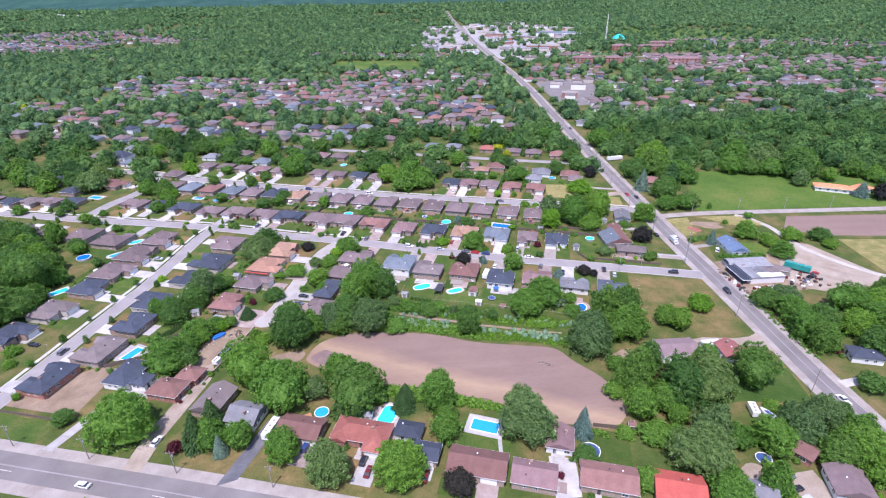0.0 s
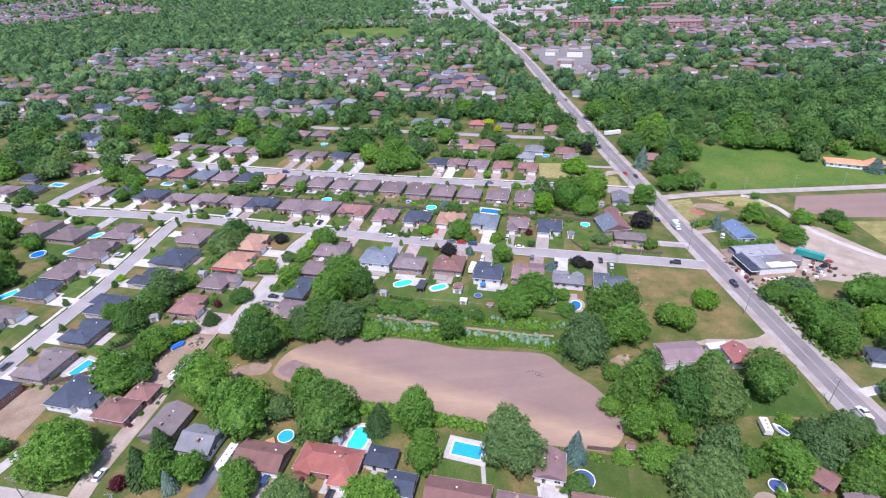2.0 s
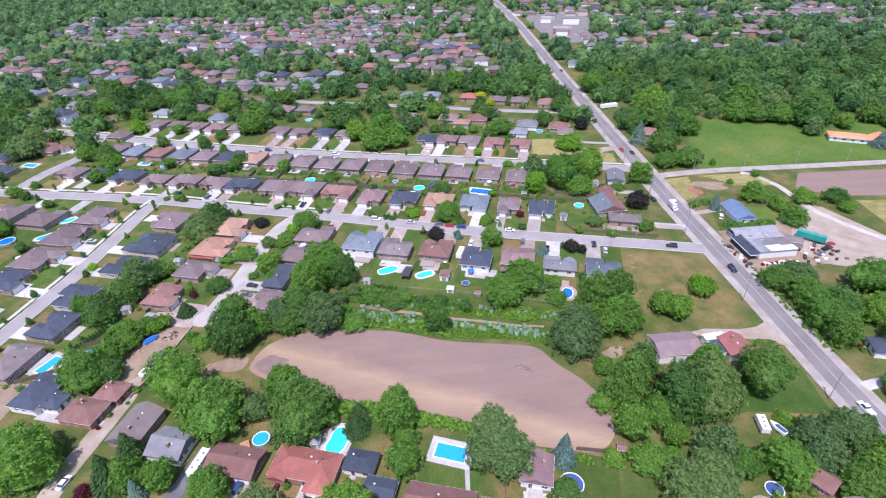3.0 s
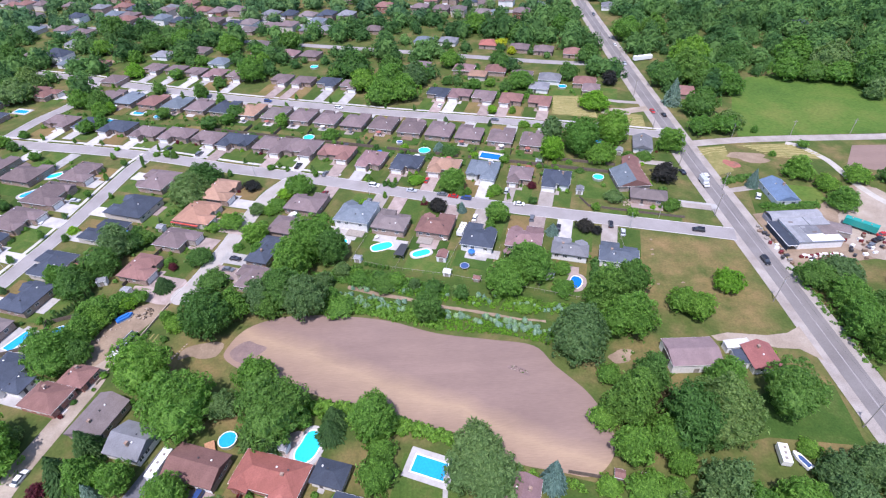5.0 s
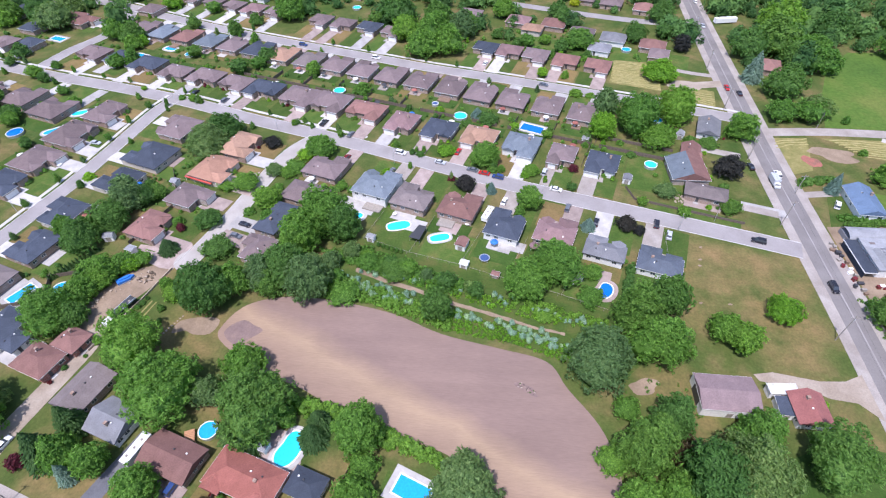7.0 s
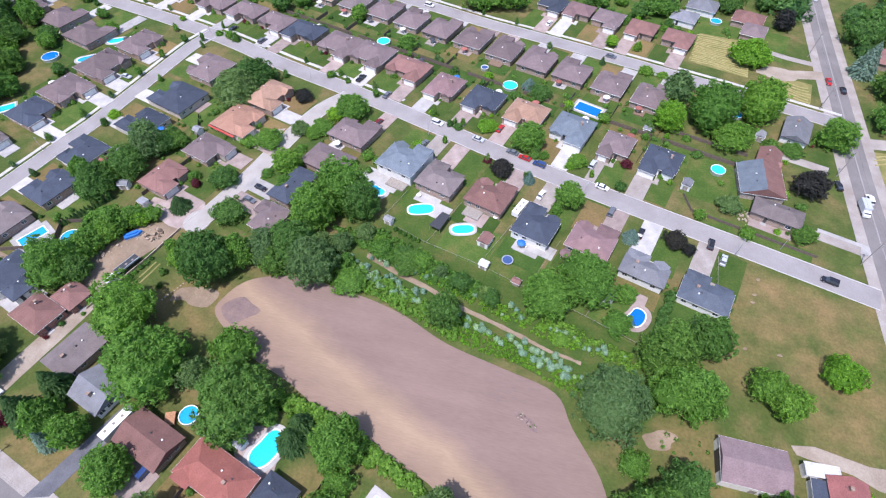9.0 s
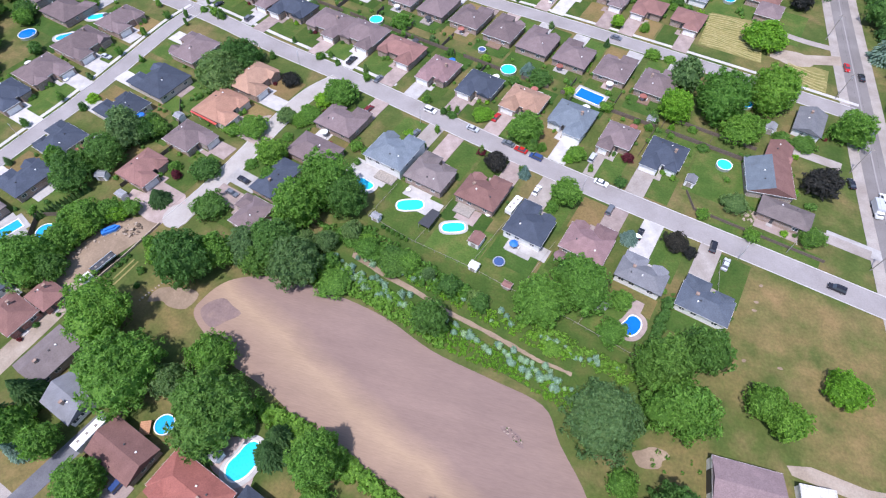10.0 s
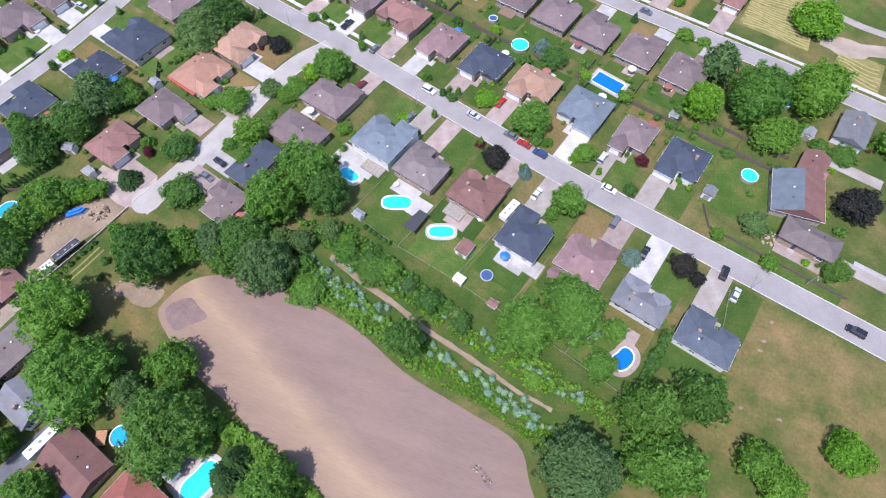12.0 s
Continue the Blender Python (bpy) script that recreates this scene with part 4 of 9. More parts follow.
    if detail and drive and y > 170 and rnd.random() < 0.8:
        # a slab or deck against the back wall
        pw, pd, px = rnd.uniform(4, 8), rnd.uniform(3, 4.6), rnd.uniform(-0.2, 0.2) * w
        pm = rnd.choice(("concrete", "paver", "wood", "grey_wood", "concrete"))
        deck = pm in ("wood", "grey_wood")
        at = m @ Vector((px, d / 2 + pd / 2, 0))
        by_pool = any(math.hypot(at.x - a, at.y - b) < 7 for a, b in POOLS)
        ob = part("deck" if deck else "patio", Shape().box(px - pw / 2, d / 2 + 0.01, -0.2, px + pw / 2, d / 2 + pd, 0.5 if deck else 0.12), MAT[pm], None, "", m)
        tagged(ob, "low wooden deck behind a house" if deck else ("pale concrete patio behind a house" if pm == "concrete" else "pinkish paved patio behind a house"), "deck" if deck else "patio", kind="structure")
        if not by_pool and rnd.random() < 0.6:
            patio_table(m @ Vector((px + rnd.uniform(-0.2, 0.2) * pw, d / 2 + pd * 0.55, 0.5 if deck else 0.12)), rnd)
    if detail and y > 190 and x < 95:
        # grass behind the house
        bl = BACK.choice(("lawn", "lawn", "lawn", "dark_lawn", "dark_lawn", "dry"))
        side = BACK.uniform(0.2, 1.6)
        ob = part("back_lawn", Shape().box(-w / 2 - side, d / 2 + 0.2, -0.2, w / 2 + 1.2, d / 2 + BACK.uniform(6.5, 10.0), BACK.uniform(0.010, 0.040)), MAT[bl], None, "", m)
        tagged(ob, "sun-parched tan back lawn" if bl == "dry" else "mown green back lawn behind a house", "lawn", kind="structure")
    # where shrubs stand along the sides and back of the plot
    if y > 170:
        for sx in (-1, 1):
            for i in range(rnd.randrange(2, 7)):
                at = m @ Vector((sx * (w / 2 + rnd.uniform(0.8, 1.6)), rnd.uniform(-0.2, 1.3) * d, 0))
                GARDEN_SPOTS.append((at.x, at.y, rnd.uniform(0.4, 1.2)))
        for i in range(rnd.randrange(3, 9)):
            at = m @ Vector((rnd.uniform(-0.6, 0.6) * w, d / 2 + rnd.uniform(5.0, 8.5), 0))
            GARDEN_SPOTS.append((at.x, at.y, rnd.uniform(0.6, 2.0)))
    if drive:
        run = drive[1]
        dw = 6.3 if w > 10 else 3.8
        dm = drive_mat or ("concrete" if x < -85 else "") or rnd.choice(("concrete", "concrete", "paver", "paver", "paver", "gravel"))
        ds = Shape().box(gx - dw / 2, gy - run - 0.4, -0.2, gx + dw / 2, gy - 0.1, 0.15 + 0.02 * rnd.random())
        # a walk from the drive to the door
        if abs(ex - gx) > dw / 2 + 0.4:
            wy = gy - 1.9 if not wing else gy - 1.4
            if ex > gx:
                ds.box(gx + dw / 2, wy, -0.2, ex + 0.9, wy + 1.3, 0.16).box(ex - 0.8, wy + 1.3, -0.2, ex + 0.8, main_y0 - 1.31, 0.16)
            else:
                ds.box(ex - 0.9, wy, -0.2, gx - dw / 2, wy + 1.3, 0.16).box(ex - 0.8, wy + 1.3, -0.2, ex + 0.8, main_y0 - 1.31, 0.16)
        ob = part("driveway", ds, MAT[dm], None, "", m)
        tagged(ob, {"concrete": "pale concrete driveway", "paver": "pinkish paved driveway", "gravel": "worn grey driveway", "dark_asphalt": "dark asphalt driveway"}[dm] + " from a house to the street", "driveway", kind="structure")
        lm = lawn or rnd.choice(("lawn", "lawn", "dry"))
        lo, lz = Shape(), 0.02 + 0.04 * rnd.random()
        lo.box(-w / 2 - 1.8, gy - run + 0.6, -0.2, gx - dw / 2 - 0.05, main_y0 - 0.3, lz) if gx > 0 else lo.box(gx + dw / 2 + 0.05, gy - run + 0.6, -0.2, w / 2 + 1.8, main_y0 - 0.3, lz)
        if run > 3:
            tagged(part("front_lawn", lo, MAT[lm], None, "", m), {"lawn": "mown green front lawn", "dry": "sun-parched tan front lawn"}[lm], "lawn", kind="structure")
    return t


house(-30.8, 251.5, "N", 15.2, 13.7, "brown", "brick", 2.9, (-1.8, 10.2), drive_mat="paver")
house(-34.7, 233.9, "W", 10.6, 16.3, "brown", "brick", 2.9, None)
house(-41.9, 219.1, "W", 15.4, 8.6, "slate", "brick", 2.9, (5.1, 11.8))
house(-44.3, 203.4, "W", 10.9, 10.9, "brown", "brick", 2.9, (-1.4, 12.3))
house(-71.6, 264.3, "E", 15.9, 14.8, "tan", "brick", 2.9, (-4.0, 9.4), drive_mat="concrete")
house(-76.1, 246.9, "E", 14.9, 16.3, "terracotta", "stucco", 2.9, (-4.0, 15.5), drive_mat="paver")
house(-79.4, 229.0, "E", 11.0, 15.2, "brown", "brick", 2.9, (2.9, 7.1), drive_mat="paver")
house(-86.8, 212.1, "E", 12.9, 12.4, "redbrown", "brick", 2.9, (-3.2, 11.3), drive_mat="paver")
house(-108.2, 254.8, "W", 15.0, 18.5, "slate", "stucco", 2.9, (3.2, 9.5))
house(-112.8, 237.2, "W", 13.5, 15.0, "slate", "stucco", 2.9, (3.1, 10.0))
house(-124.5, 216.8, "W", 13.3, 14.6, "slate", "stucco", 2.9, (-2.6, 2.4))
house(-7.6, 239.8, "N", 14.2, 15.1, "steel", "siding", 4.6, (-1.1, 12.7), drive_mat="gravel")
house(7.3, 233.9, "N", 13.6, 12.7, "greybrown", "brick", 3.4, (4.2, 14.3), drive_mat="paver")
house(25.4, 230.5, "N", 13.3, 13.2, "redbrown", "brick", 3.2, (-3.4, 11.3), drive_mat="paver")
house(42.4, 220.9, "N", 12.0, 13.7, "slate", "siding", 3.4, (3.4, 14.8), drive_mat="gravel")
house(60.1, 219.0, "N", 13.0, 13.1, "mauve", "brick", 3.0, (-1.7, 11.6), drive_mat="paver")
house(76.2, 211.0, "N", 12.9, 9.2, "grey", "siding", 3.2, (1.2, 16.6), drive_mat="concrete")
house(93.6, 206.3, "N", 13.5, 10.8, "dusk", "siding", 3.0, (4.2, 15.4), drive_mat="gravel")
house(81.2, 260.1, "S", 11.8, 14.6, "slate", "siding", 2.9, (-3.2, 11.0), drive_mat="gravel")
house(65.4, 265.0, "S", 10.0, 14.0, "brown", "brick", 2.9, (-2.4, 11.3), drive_mat="gravel")
house(48.6, 271.1, "S", 13.7, 15.7, "steel", "siding", 2.9, (1.2, 11.2), drive_mat="concrete")
house(30.7, 276.5, "S", 13.9, 13.5, "tan", "brick", 2.9, (-4.3, 11.5), drive_mat="paver")
house(12.8, 281.2, "S", 13.2, 14.0, "slate", "brick", 2.9, (-3.7, 9.6), drive_mat="paver")
house(-4.6, 286.1, "S", 11.7, 15.1, "mauve", "brick", 2.9, (-3.2, 7.8), drive_mat="concrete")
house(-23.1, 295.1, "S", 17.0, 13.5, "redbrown", "brick", 2.9, (5.6, 10.9), drive_mat="paver")
house(-41.4, 301.7, "S", 16.5, 16.0, "brown", "brick", 2.9, (5.6, 10.0), drive_mat="concrete")
house(-57.9, 306.0, "S", 17.0, 16.0, "brown", "brick", 2.9, (4.7, 9.2), drive_mat="paver")
house(-77.7, 312.6, "S", 17.0, 13.7, "slate", "brick", 2.9, (-1.1, 10.4))
house(-188.2, 347.3, "S", 17.0, 13.4, "brown", "brick", 2.9, (4.7, 12.6))
house(-150.4, 335.8, "S", 17.0, 13.9, "slate", "brick", 2.9, (-2.0, 10.5))
house(-130.8, 327.5, "S", 15.0, 12.4, "brown", "brick", 2.9, (-3.8, 8.4))
house(-112.4, 323.6, "S", 16.6, 13.3, "brown", "brick", 2.9, (-1.0, 9.3))
house(-94.6, 317.7, "S", 15.5, 12.7, "brown", "brick", 2.9, (5.1, 9.7))
house(-106.1, 276.4, "W", 15.0, 16.0, "brown", "brick", 2.9, (-4.2, 9.0))
house(-146.0, 287.0, "E", 16.0, 14.8, "brown", "brick", 2.9, (-3.0, 5.0))
house(-151.7, 268.2, "E", 17.0, 18.0, "brown", "brick", 2.9, (-3.0, 8.5))
house(-155.6, 248.6, "E", 15.0, 17.0, "brown", "brick", 2.9, (3.5, 10.5))
house(-159.0, 232.6, "E", 13.0, 15.5, "slate", "brick", 2.9, (-1.8, 12.0))
house(-174.6, 289.2, "N", 17.0, 16.0, "brown", "brick", 2.9, (-4.1, 16.0))
house(-196.2, 299.1, "N", 15.6, 16.0, "brown", "brick", 2.9, (-4.5, 11.7))
house(-123.6, 198.9, "W", 14.0, 12.5, "slate", "brick", 3.0, (4.4, 8.3))
house(-129.4, 180.7, "W", 15.6, 13.4, "greybrown", "brick", 3.0, (5.2, 6.2))
house(-139.9, 164.5, "W", 16.0, 12.3, "slate", "redbrick", 3.0, (2.7, 9.3))
house(-110.9, 164.3, "E", 13.4, 9.9, "slate", "siding", 3.0, None)
house(-103.6, 160.1, "E", 6.1, 6.1, "slate", "siding", 2.7, None)
house(-92.2, 154.4, "E", 8.6, 11.8, "redbrown", "redbrick", 2.8, None)
house(-86.7, 162.0, "E", 6.8, 8.4, "redbrown", "redbrick", 2.5, None)
house(-73.4, 146.6, "W", 13.0, 9.6, "greybrown", "brick", 2.9, None, gable=True)
house(-60.2, 138.4, "W", 9.4, 10.4, "grey", "siding", 2.9, None, gable=True)
house(-40.3, 130.2, "S", 14.2, 8.8, "redbrown", "brick", 2.9, (4.5, 8.0), gable=True)
house(-20.6, 125.2, "S", 18.0, 12.0, "rust", "redbrick", 3.0, (5.3, 9.9))
house(-4.9, 126.1, "S", 8.2, 6.0, "slate", "siding", 2.7, None)
house(0.3, 116.5, "S", 7.7, 6.6, "slate", "brick", 2.9, (1.3, 4.7), gable=True)
house(15.6, 110.7, "S", 17.0, 9.6, "redbrown", "brick", 2.9, (4.0, 7.0), gable=True)
house(31.7, 105.2, "E", 8.5, 12.5, "mauve", "brick", 2.9, (-0.9, 3.0), gable=True)
house(53.0, 102.0, "S", 15.5, 8.9, "redbrown", "brick", 2.9, None, gable=True)
house(71.7, 96.7, "S", 13.0, 9.9, "red", "brick", 2.9, None, gable=True)
house(89.9, 94.4, "S", 15.5, 7.3, "grey", "brick", 2.9, None, gable=True)
house(120.8, 93.9, "E", 10.2, 9.9, "purple", "siding", 2.9, None, gable=True)
house(43.0, 118.1, "S", 8.0, 8.8, "mauve", "siding", 2.7, (0.0, 6.0), gable=True)
two_tone = house(114.4, 258.6, 90, 14.4, 13.8, "redbrown", "brick", 2.9, None, gable=True)
for ob in two_tone.children:
    if ob.name.startswith("roof"):
        ob.data.materials.append(ROOF["steel"])
        ob.data.polygons[1].material_index = 1
house(118.0, 244.2, YAW, 14.6, 7.6, "greybrown", "brick", 2.9, None)
house(118.6, 271.2, "E", 9.7, 6.8, "redbrown", "brick", 2.7, None, gable=True)
house(130.9, 290.2, "E", 12.7, 8.6, "grey", "siding", 2.7, None, gable=True)
house(174.3, 242.8, -3.0, 9.0, 16.0, "steelblue", "siding", 2.8, None, gable=True)
house(171.6, 148.7, "W", 7.0, 10.7, "slate", "siding", 2.8, None)

house(-165.8, 212.8, "E", 13.7, 15.3, "greybrown", "stucco", 3.0, (3.9, 4.7))
house(-172.5, 195.3, "E", 14.1, 13.9, "slate", "brick", 3.0, (4.4, 1.1))
house(30.7, 363.7, "S", 12.3, 12.7, "slate", "brick", 2.9, (2.8, 14.8), detail=False)
house(-24.1, 382.0, "S", 12.1, 12.5, "brown", "brick", 2.9, (3.1, 16.6), detail=False)
house(-39.1, 388.1, "S", 12.9, 12.9, "slate", "brick", 2.9, (2.7, 17.7), detail=False)
house(-55.5, 392.4, "S", 12.2, 12.7, "brown", "brick", 2.9, (-3.2, 17.0), detail=False)
house(-70.8, 397.3, "S", 12.0, 13.8, "brown", "brick", 2.9, (3.1, 16.3), detail=False)
house(-102.6, 407.8, "S", 12.2, 13.1, "brown", "brick", 2.9, (2.6, 16.4), detail=False)
house(-118.1, 412.5, "S", 12.7, 13.8, "mauve", "brick", 2.9, (-2.6, 15.1), detail=False)
house(-133.5, 417.8, "S", 12.6, 12.7, "brown", "brick", 2.9, (2.5, 15.3), detail=False)
house(-149.0, 423.3, "S", 12.4, 13.9, "brown", "brick", 2.9, (3.1, 14.0), detail=False)
house(-165.5, 429.0, "S", 12.6, 13.3, "brown", "brick", 2.9, (2.8, 13.4), detail=False)
house(43.9, 360.2, "S", 12.2, 13.1, "mauve", "brick", 2.9, (-2.6, 14.6), detail=False)
house(57.7, 355.6, "S", 12.6, 14.5, "brown", "brick", 2.9, (3.0, 13.2), detail=False)
house(73.2, 349.9, "S", 12.2, 13.8, "redbrown", "brick", 2.9, (-2.8, 12.4), detail=False)
house(89.2, 345.0, "S", 12.2, 13.8, "redbrown", "brick", 2.9, (2.6, 12.0), detail=False)
house(78.2, 299.8, "N", 12.5, 16.5, "brown", "brick", 2.9, (-3.1, 9.4))
house(62.1, 305.2, "N", 12.1, 15.8, "brown", "brick", 2.9, (-2.6, 8.8))
house(45.9, 309.9, "N", 13.1, 15.5, "brown", "brick", 2.9, (3.0, 8.8))
house(30.5, 315.0, "N", 13.1, 16.6, "brown", "brick", 2.9, (2.5, 7.7))
house(15.4, 320.5, "N", 12.3, 16.7, "brown", "brick", 2.9, (3.1, 6.1))
house(-0.3, 325.8, "N", 13.0, 15.6, "brown", "brick", 2.9, (-3.1, 5.5))
house(-16.2, 330.9, "N", 12.4, 16.4, "brown", "brick", 2.9, (-2.7, 5.1))
house(-31.6, 335.7, "N", 12.0, 15.8, "brown", "brick", 2.9, (3.2, 5.4))
house(-47.2, 340.8, "N", 12.7, 15.8, "brown", "brick", 2.9, (-2.6, 5.3))
house(-63.1, 345.6, "N", 12.1, 16.4, "greybrown", "brick", 2.9, (-2.9, 5.2))
house(-79.5, 351.2, "N", 12.7, 16.0, "tan", "brick", 2.9, (-2.6, 5.1))
house(-95.7, 356.9, "N", 12.6, 16.1, "slate", "brick", 2.9, (-2.8, 4.6))
house(-111.6, 361.3, "N", 12.3, 15.6, "brown", "brick", 2.9, (2.8, 5.7))
house(-127.1, 366.3, "N", 12.8, 15.8, "steel", "brick", 2.9, (-2.5, 6.3))
house(-143.8, 371.9, "N", 12.3, 15.8, "redbrown", "brick", 2.9, (-2.8, 6.8))
house(-160.1, 376.6, "N", 12.3, 16.8, "steel", "brick", 2.9, (2.9, 7.8))
house(-175.9, 382.8, "N", 13.2, 16.9, "brown", "brick", 2.9, (-2.8, 7.9))

tree(85.7, 225.5, 3.3, 5, "p")
tree(89.8, 223.0, 2.1, 3.6, "p")
tree(49.0, 193.5, 7.5, 12, "g")
tree(59.5, 202.1, 8.1, 13, "g")
tree(71.4, 201.5, 3.4, 4, "g")
tree(69.5, 191.0, 3.9, 4, "g")
tree(81.2, 182.0, 7.2, 17, "d")
tree(92.0, 188.7, 5.6, 16, "d")
tree(86.0, 172.0, 8.2, 16, "g")
tree(68.0, 164.9, 8.9, 18, "w")
tree(126.6, 188.1, 4.6, 8, "l")
tree(106.8, 179.3, 4.6, 10, "g")
tree(110.8, 175.7, 4.9, 10, "g")
tree(125.4, 237.1, 3.5, 5, "d")
tree(72.2, 224.1, 2.6, 5, "b")
tree(31.3, 191.8, 2.5, 4, "w")
tree(33.6, 261.2, 6.8, 9, "g")
tree(26.7, 244.7, 3.9, 6, "p")
tree(17.2, 267.6, 3.9, 3, "l")
tree(51.1, 235.0, 5.1, 9, "g")
tree(47.8, 230.6, 2.2, 3, "g")
tree(52.6, 255.7, 3.5, 4, "g")
tree(69.7, 258.1, 2.1, 3, "r")
tree(83.9, 284.5, 6.5, 11, "l")
tree(98.8, 289.5, 9.7, 18, "g")
tree(87.8, 303.1, 6.1, 13, "w")
tree(116.8, 298.0, 9.0, 17, "g")
tree(107.1, 278.8, 6.6, 10, "g")
tree(130.5, 259.6, 6.1, 9, "p")
tree(119.2, 338.7, 8.0, 10, "l")
tree(121.5, 281.6, 3.0, 3, "d")
tree(128.5, 280.1, 4.1, 3, "d")
tree(36.8, 242.5, 2.0, 5, "b")
tree(103.5, 245.3, 3.7, 5, "w")
tree(29.1, 296.9, 3.1, 5, "b")
tree(34.3, 292.3, 4.5, 5, "d")
tree(20.7, 249.2, 1.6, 2, "r")
tree(-85.2, 262.2, 9.0, 13, "w")
tree(-82.7, 273.0, 8.0, 12, "d")
tree(-79.5, 278.1, 3.0, 5, "g")
tree(-59.1, 268.1, 3.4, 5, "p")
tree(-36.3, 263.4, 6.6, 9, "g")
tree(-41.7, 260.3, 3.6, 5, "l")
tree(-44.2, 251.9, 4.4, 4, "g")
tree(-69.1, 237.9, 2.7, 3, "g")
tree(-61.1, 239.8, 5.2, 6, "g")
tree(-48.0, 228.4, 5.6, 9, "g")
tree(-67.0, 217.1, 4.9, 6, "d")
tree(-101.8, 225.6, 7.9, 12, "w")
tree(-102.7, 213.5, 6.5, 10, "d")
tree(-93.8, 230.7, 4.3, 6, "d")
tree(-108.1, 203.1, 6.7, 12, "d")
tree(-75.9, 202.2, 3.4, 6, "s")
tree(-78.8, 216.2, 2.4, 3, "g")
tree(-76.4, 213.1, 1.9, 3, "r")
tree(-58.0, 203.0, 5.1, 6, "d")
tree(-82.0, 196.1, 3.0, 5, "g")
tree(-93.0, 188.5, 5.6, 10, "g")
tree(-85.5, 193.4, 3.2, 6, "l")
tree(-28.5, 206.5, 7.9, 16, "g")
tree(-23.0, 217.4, 8.1, 17, "g")
tree(-14.9, 214.3, 6.4, 14, "d")
tree(-54.5, 224.3, 2.4, 2, "g")
tree(-128.5, 240.5, 2.4, 3, "l")
tree(-52.0, 180.6, 8.3, 18, "d")
tree(-64.5, 159.0, 9.4, 16, "g")
tree(-49.9, 146.6, 10.2, 17, "g")
tree(-22.6, 143.2, 9.7, 17, "d")
tree(-30.5, 156.8, 5.4, 12, "g")
tree(-22.5, 135.0, 3.4, 9, "s")
tree(-6.7, 138.6, 3.8, 7, "s")
tree(5.6, 139.3, 6.8, 14, "g")
tree(7.7, 131.6, 3.6, 6, "g")
tree(6.9, 124.7, 4.5, 10, "g")
tree(-97.8, 170.2, 8.6, 13, "g")
tree(-44.6, 121.2, 6.2, 10, "g")
tree(-59.6, 127.0, 4.6, 10, "g")
tree(-68.6, 128.4, 4.6, 11, "g")
tree(-73.6, 128.6, 4.6, 13.5, "s")
tree(-70.8, 136.4, 4.2, 12, "s")
tree(-64.7, 123.7, 2.3, 8.5, "b")
tree(-79.8, 126.1, 2.5, 4.2, "r")
tree(-64.6, 183.0, 4.0, 4, "g")
tree(-29.9, 192.7, 8.8, 14, "d")
tree(-20.8, 187.3, 7.6, 16, "w")
tree(-33.8, 186.9, 5.0, 10, "d")
tree(-9.2, 186.3, 4.7, 5, "g")
tree(-3.9, 200.4, 3.9, 5, "g")
tree(21.2, 180.6, 4.9, 13, "d")
tree(5.7, 197.2, 4.4, 5, "d")
tree(76.6, 140.4, 7.9, 17, "d")
tree(84.8, 148.7, 6.3, 13, "d")
# this brown crown stands in for a shadow on dry earth
tree(88.6, 139.7, 5.2, 9, "n")
tree(74.4, 152.4, 3.3, 6, "g")
tree(73.4, 128.0, 5.5, 12, "g")
tree(89.8, 132.6, 7.9, 18, "d")
tree(100.1, 134.9, 8.8, 18, "w")
tree(105.4, 146.4, 7.0, 12, "g")
tree(120.9, 140.2, 8.6, 14, "d")
tree(32.9, 128.1, 7.6, 14, "w")
tree(83.2, 106.2, 9.0, 15, "w")
tree(109.4, 110.7, 6.5, 10, "g")
tree(131.3, 118.4, 6.4, 12, "w")
tree(131.6, 103.2, 8.0, 12, "g")
tree(161.3, 132.5, 5.4, 6, "d")
tree(120.2, 126.8, 2.9, 3, "g")
tree(51.4, 121.3, 3.2, 12, "b")
tree(49.2, 111.0, 4.0, 5, "d")
tree(9.5, 104.5, 5.1, 6, "p")
tree(65.4, 101.2, 4.5, 5, "g")
tree(178.0, 151.5, 5.9, 12, "d")
tree(33.8, 123.3, 8.2, 14, "w")
tree(-99.1, 135.0, 11.0, 16, "g")
tree(-122.8, 142.9, 3.7, 5, "d")
tree(-29.4, 112.2, 7.6, 12, "w")
tree(-7.8, 109.7, 8.0, 13, "g")
tree(-189.6, 237.0, 11.0, 20, "d")
tree(-181.5, 210.0, 10.3, 18, "d")
tree(-204.2, 239.8, 11.0, 18, "d")
tree(-166.1, 184.6, 3.5, 4, "g")
tree(-95.1, 98.2, 6.2, 12, "d")
tree(-5.9, 142.3, 3.5, 8, "s")
tree(-52.1, 248.7, 3.7, 5, "w")
tree(-46.6, 248.4, 3.2, 4, "g")
tree(-47.9, 239.5, 2.0, 2, "g")
tree(-67.4, 236.7, 2.0, 3, "g")
tree(-22.3, 240.8, 2.2, 3, "g")
tree(-18.0, 239.4, 1.9, 2, "g")
tree(-5.9, 251.7, 1.9, 2, "l")
tree(-0.4, 247.3, 1.7, 3, "s")
tree(-108.9, 208.0, 3.8, 9, "d")
tree(-96.5, 227.9, 3.7, 9, "d")
tree(-97.4, 233.9, 3.1, 6, "d")
tree(-117.2, 207.7, 3.6, 9, "g")
tree(-90.8, 208.7, 1.9, 2, "r")
tree(-44.6, 219.3, 3.4, 6, "g")
tree(-36.6, 189.7, 6.2, 12, "w")
tree(-45.4, 186.7, 5.2, 12, "g")
tree(76.1, 319.5, 3.4, 3, "g")
tree(83.0, 318.4, 2.4, 2, "g")
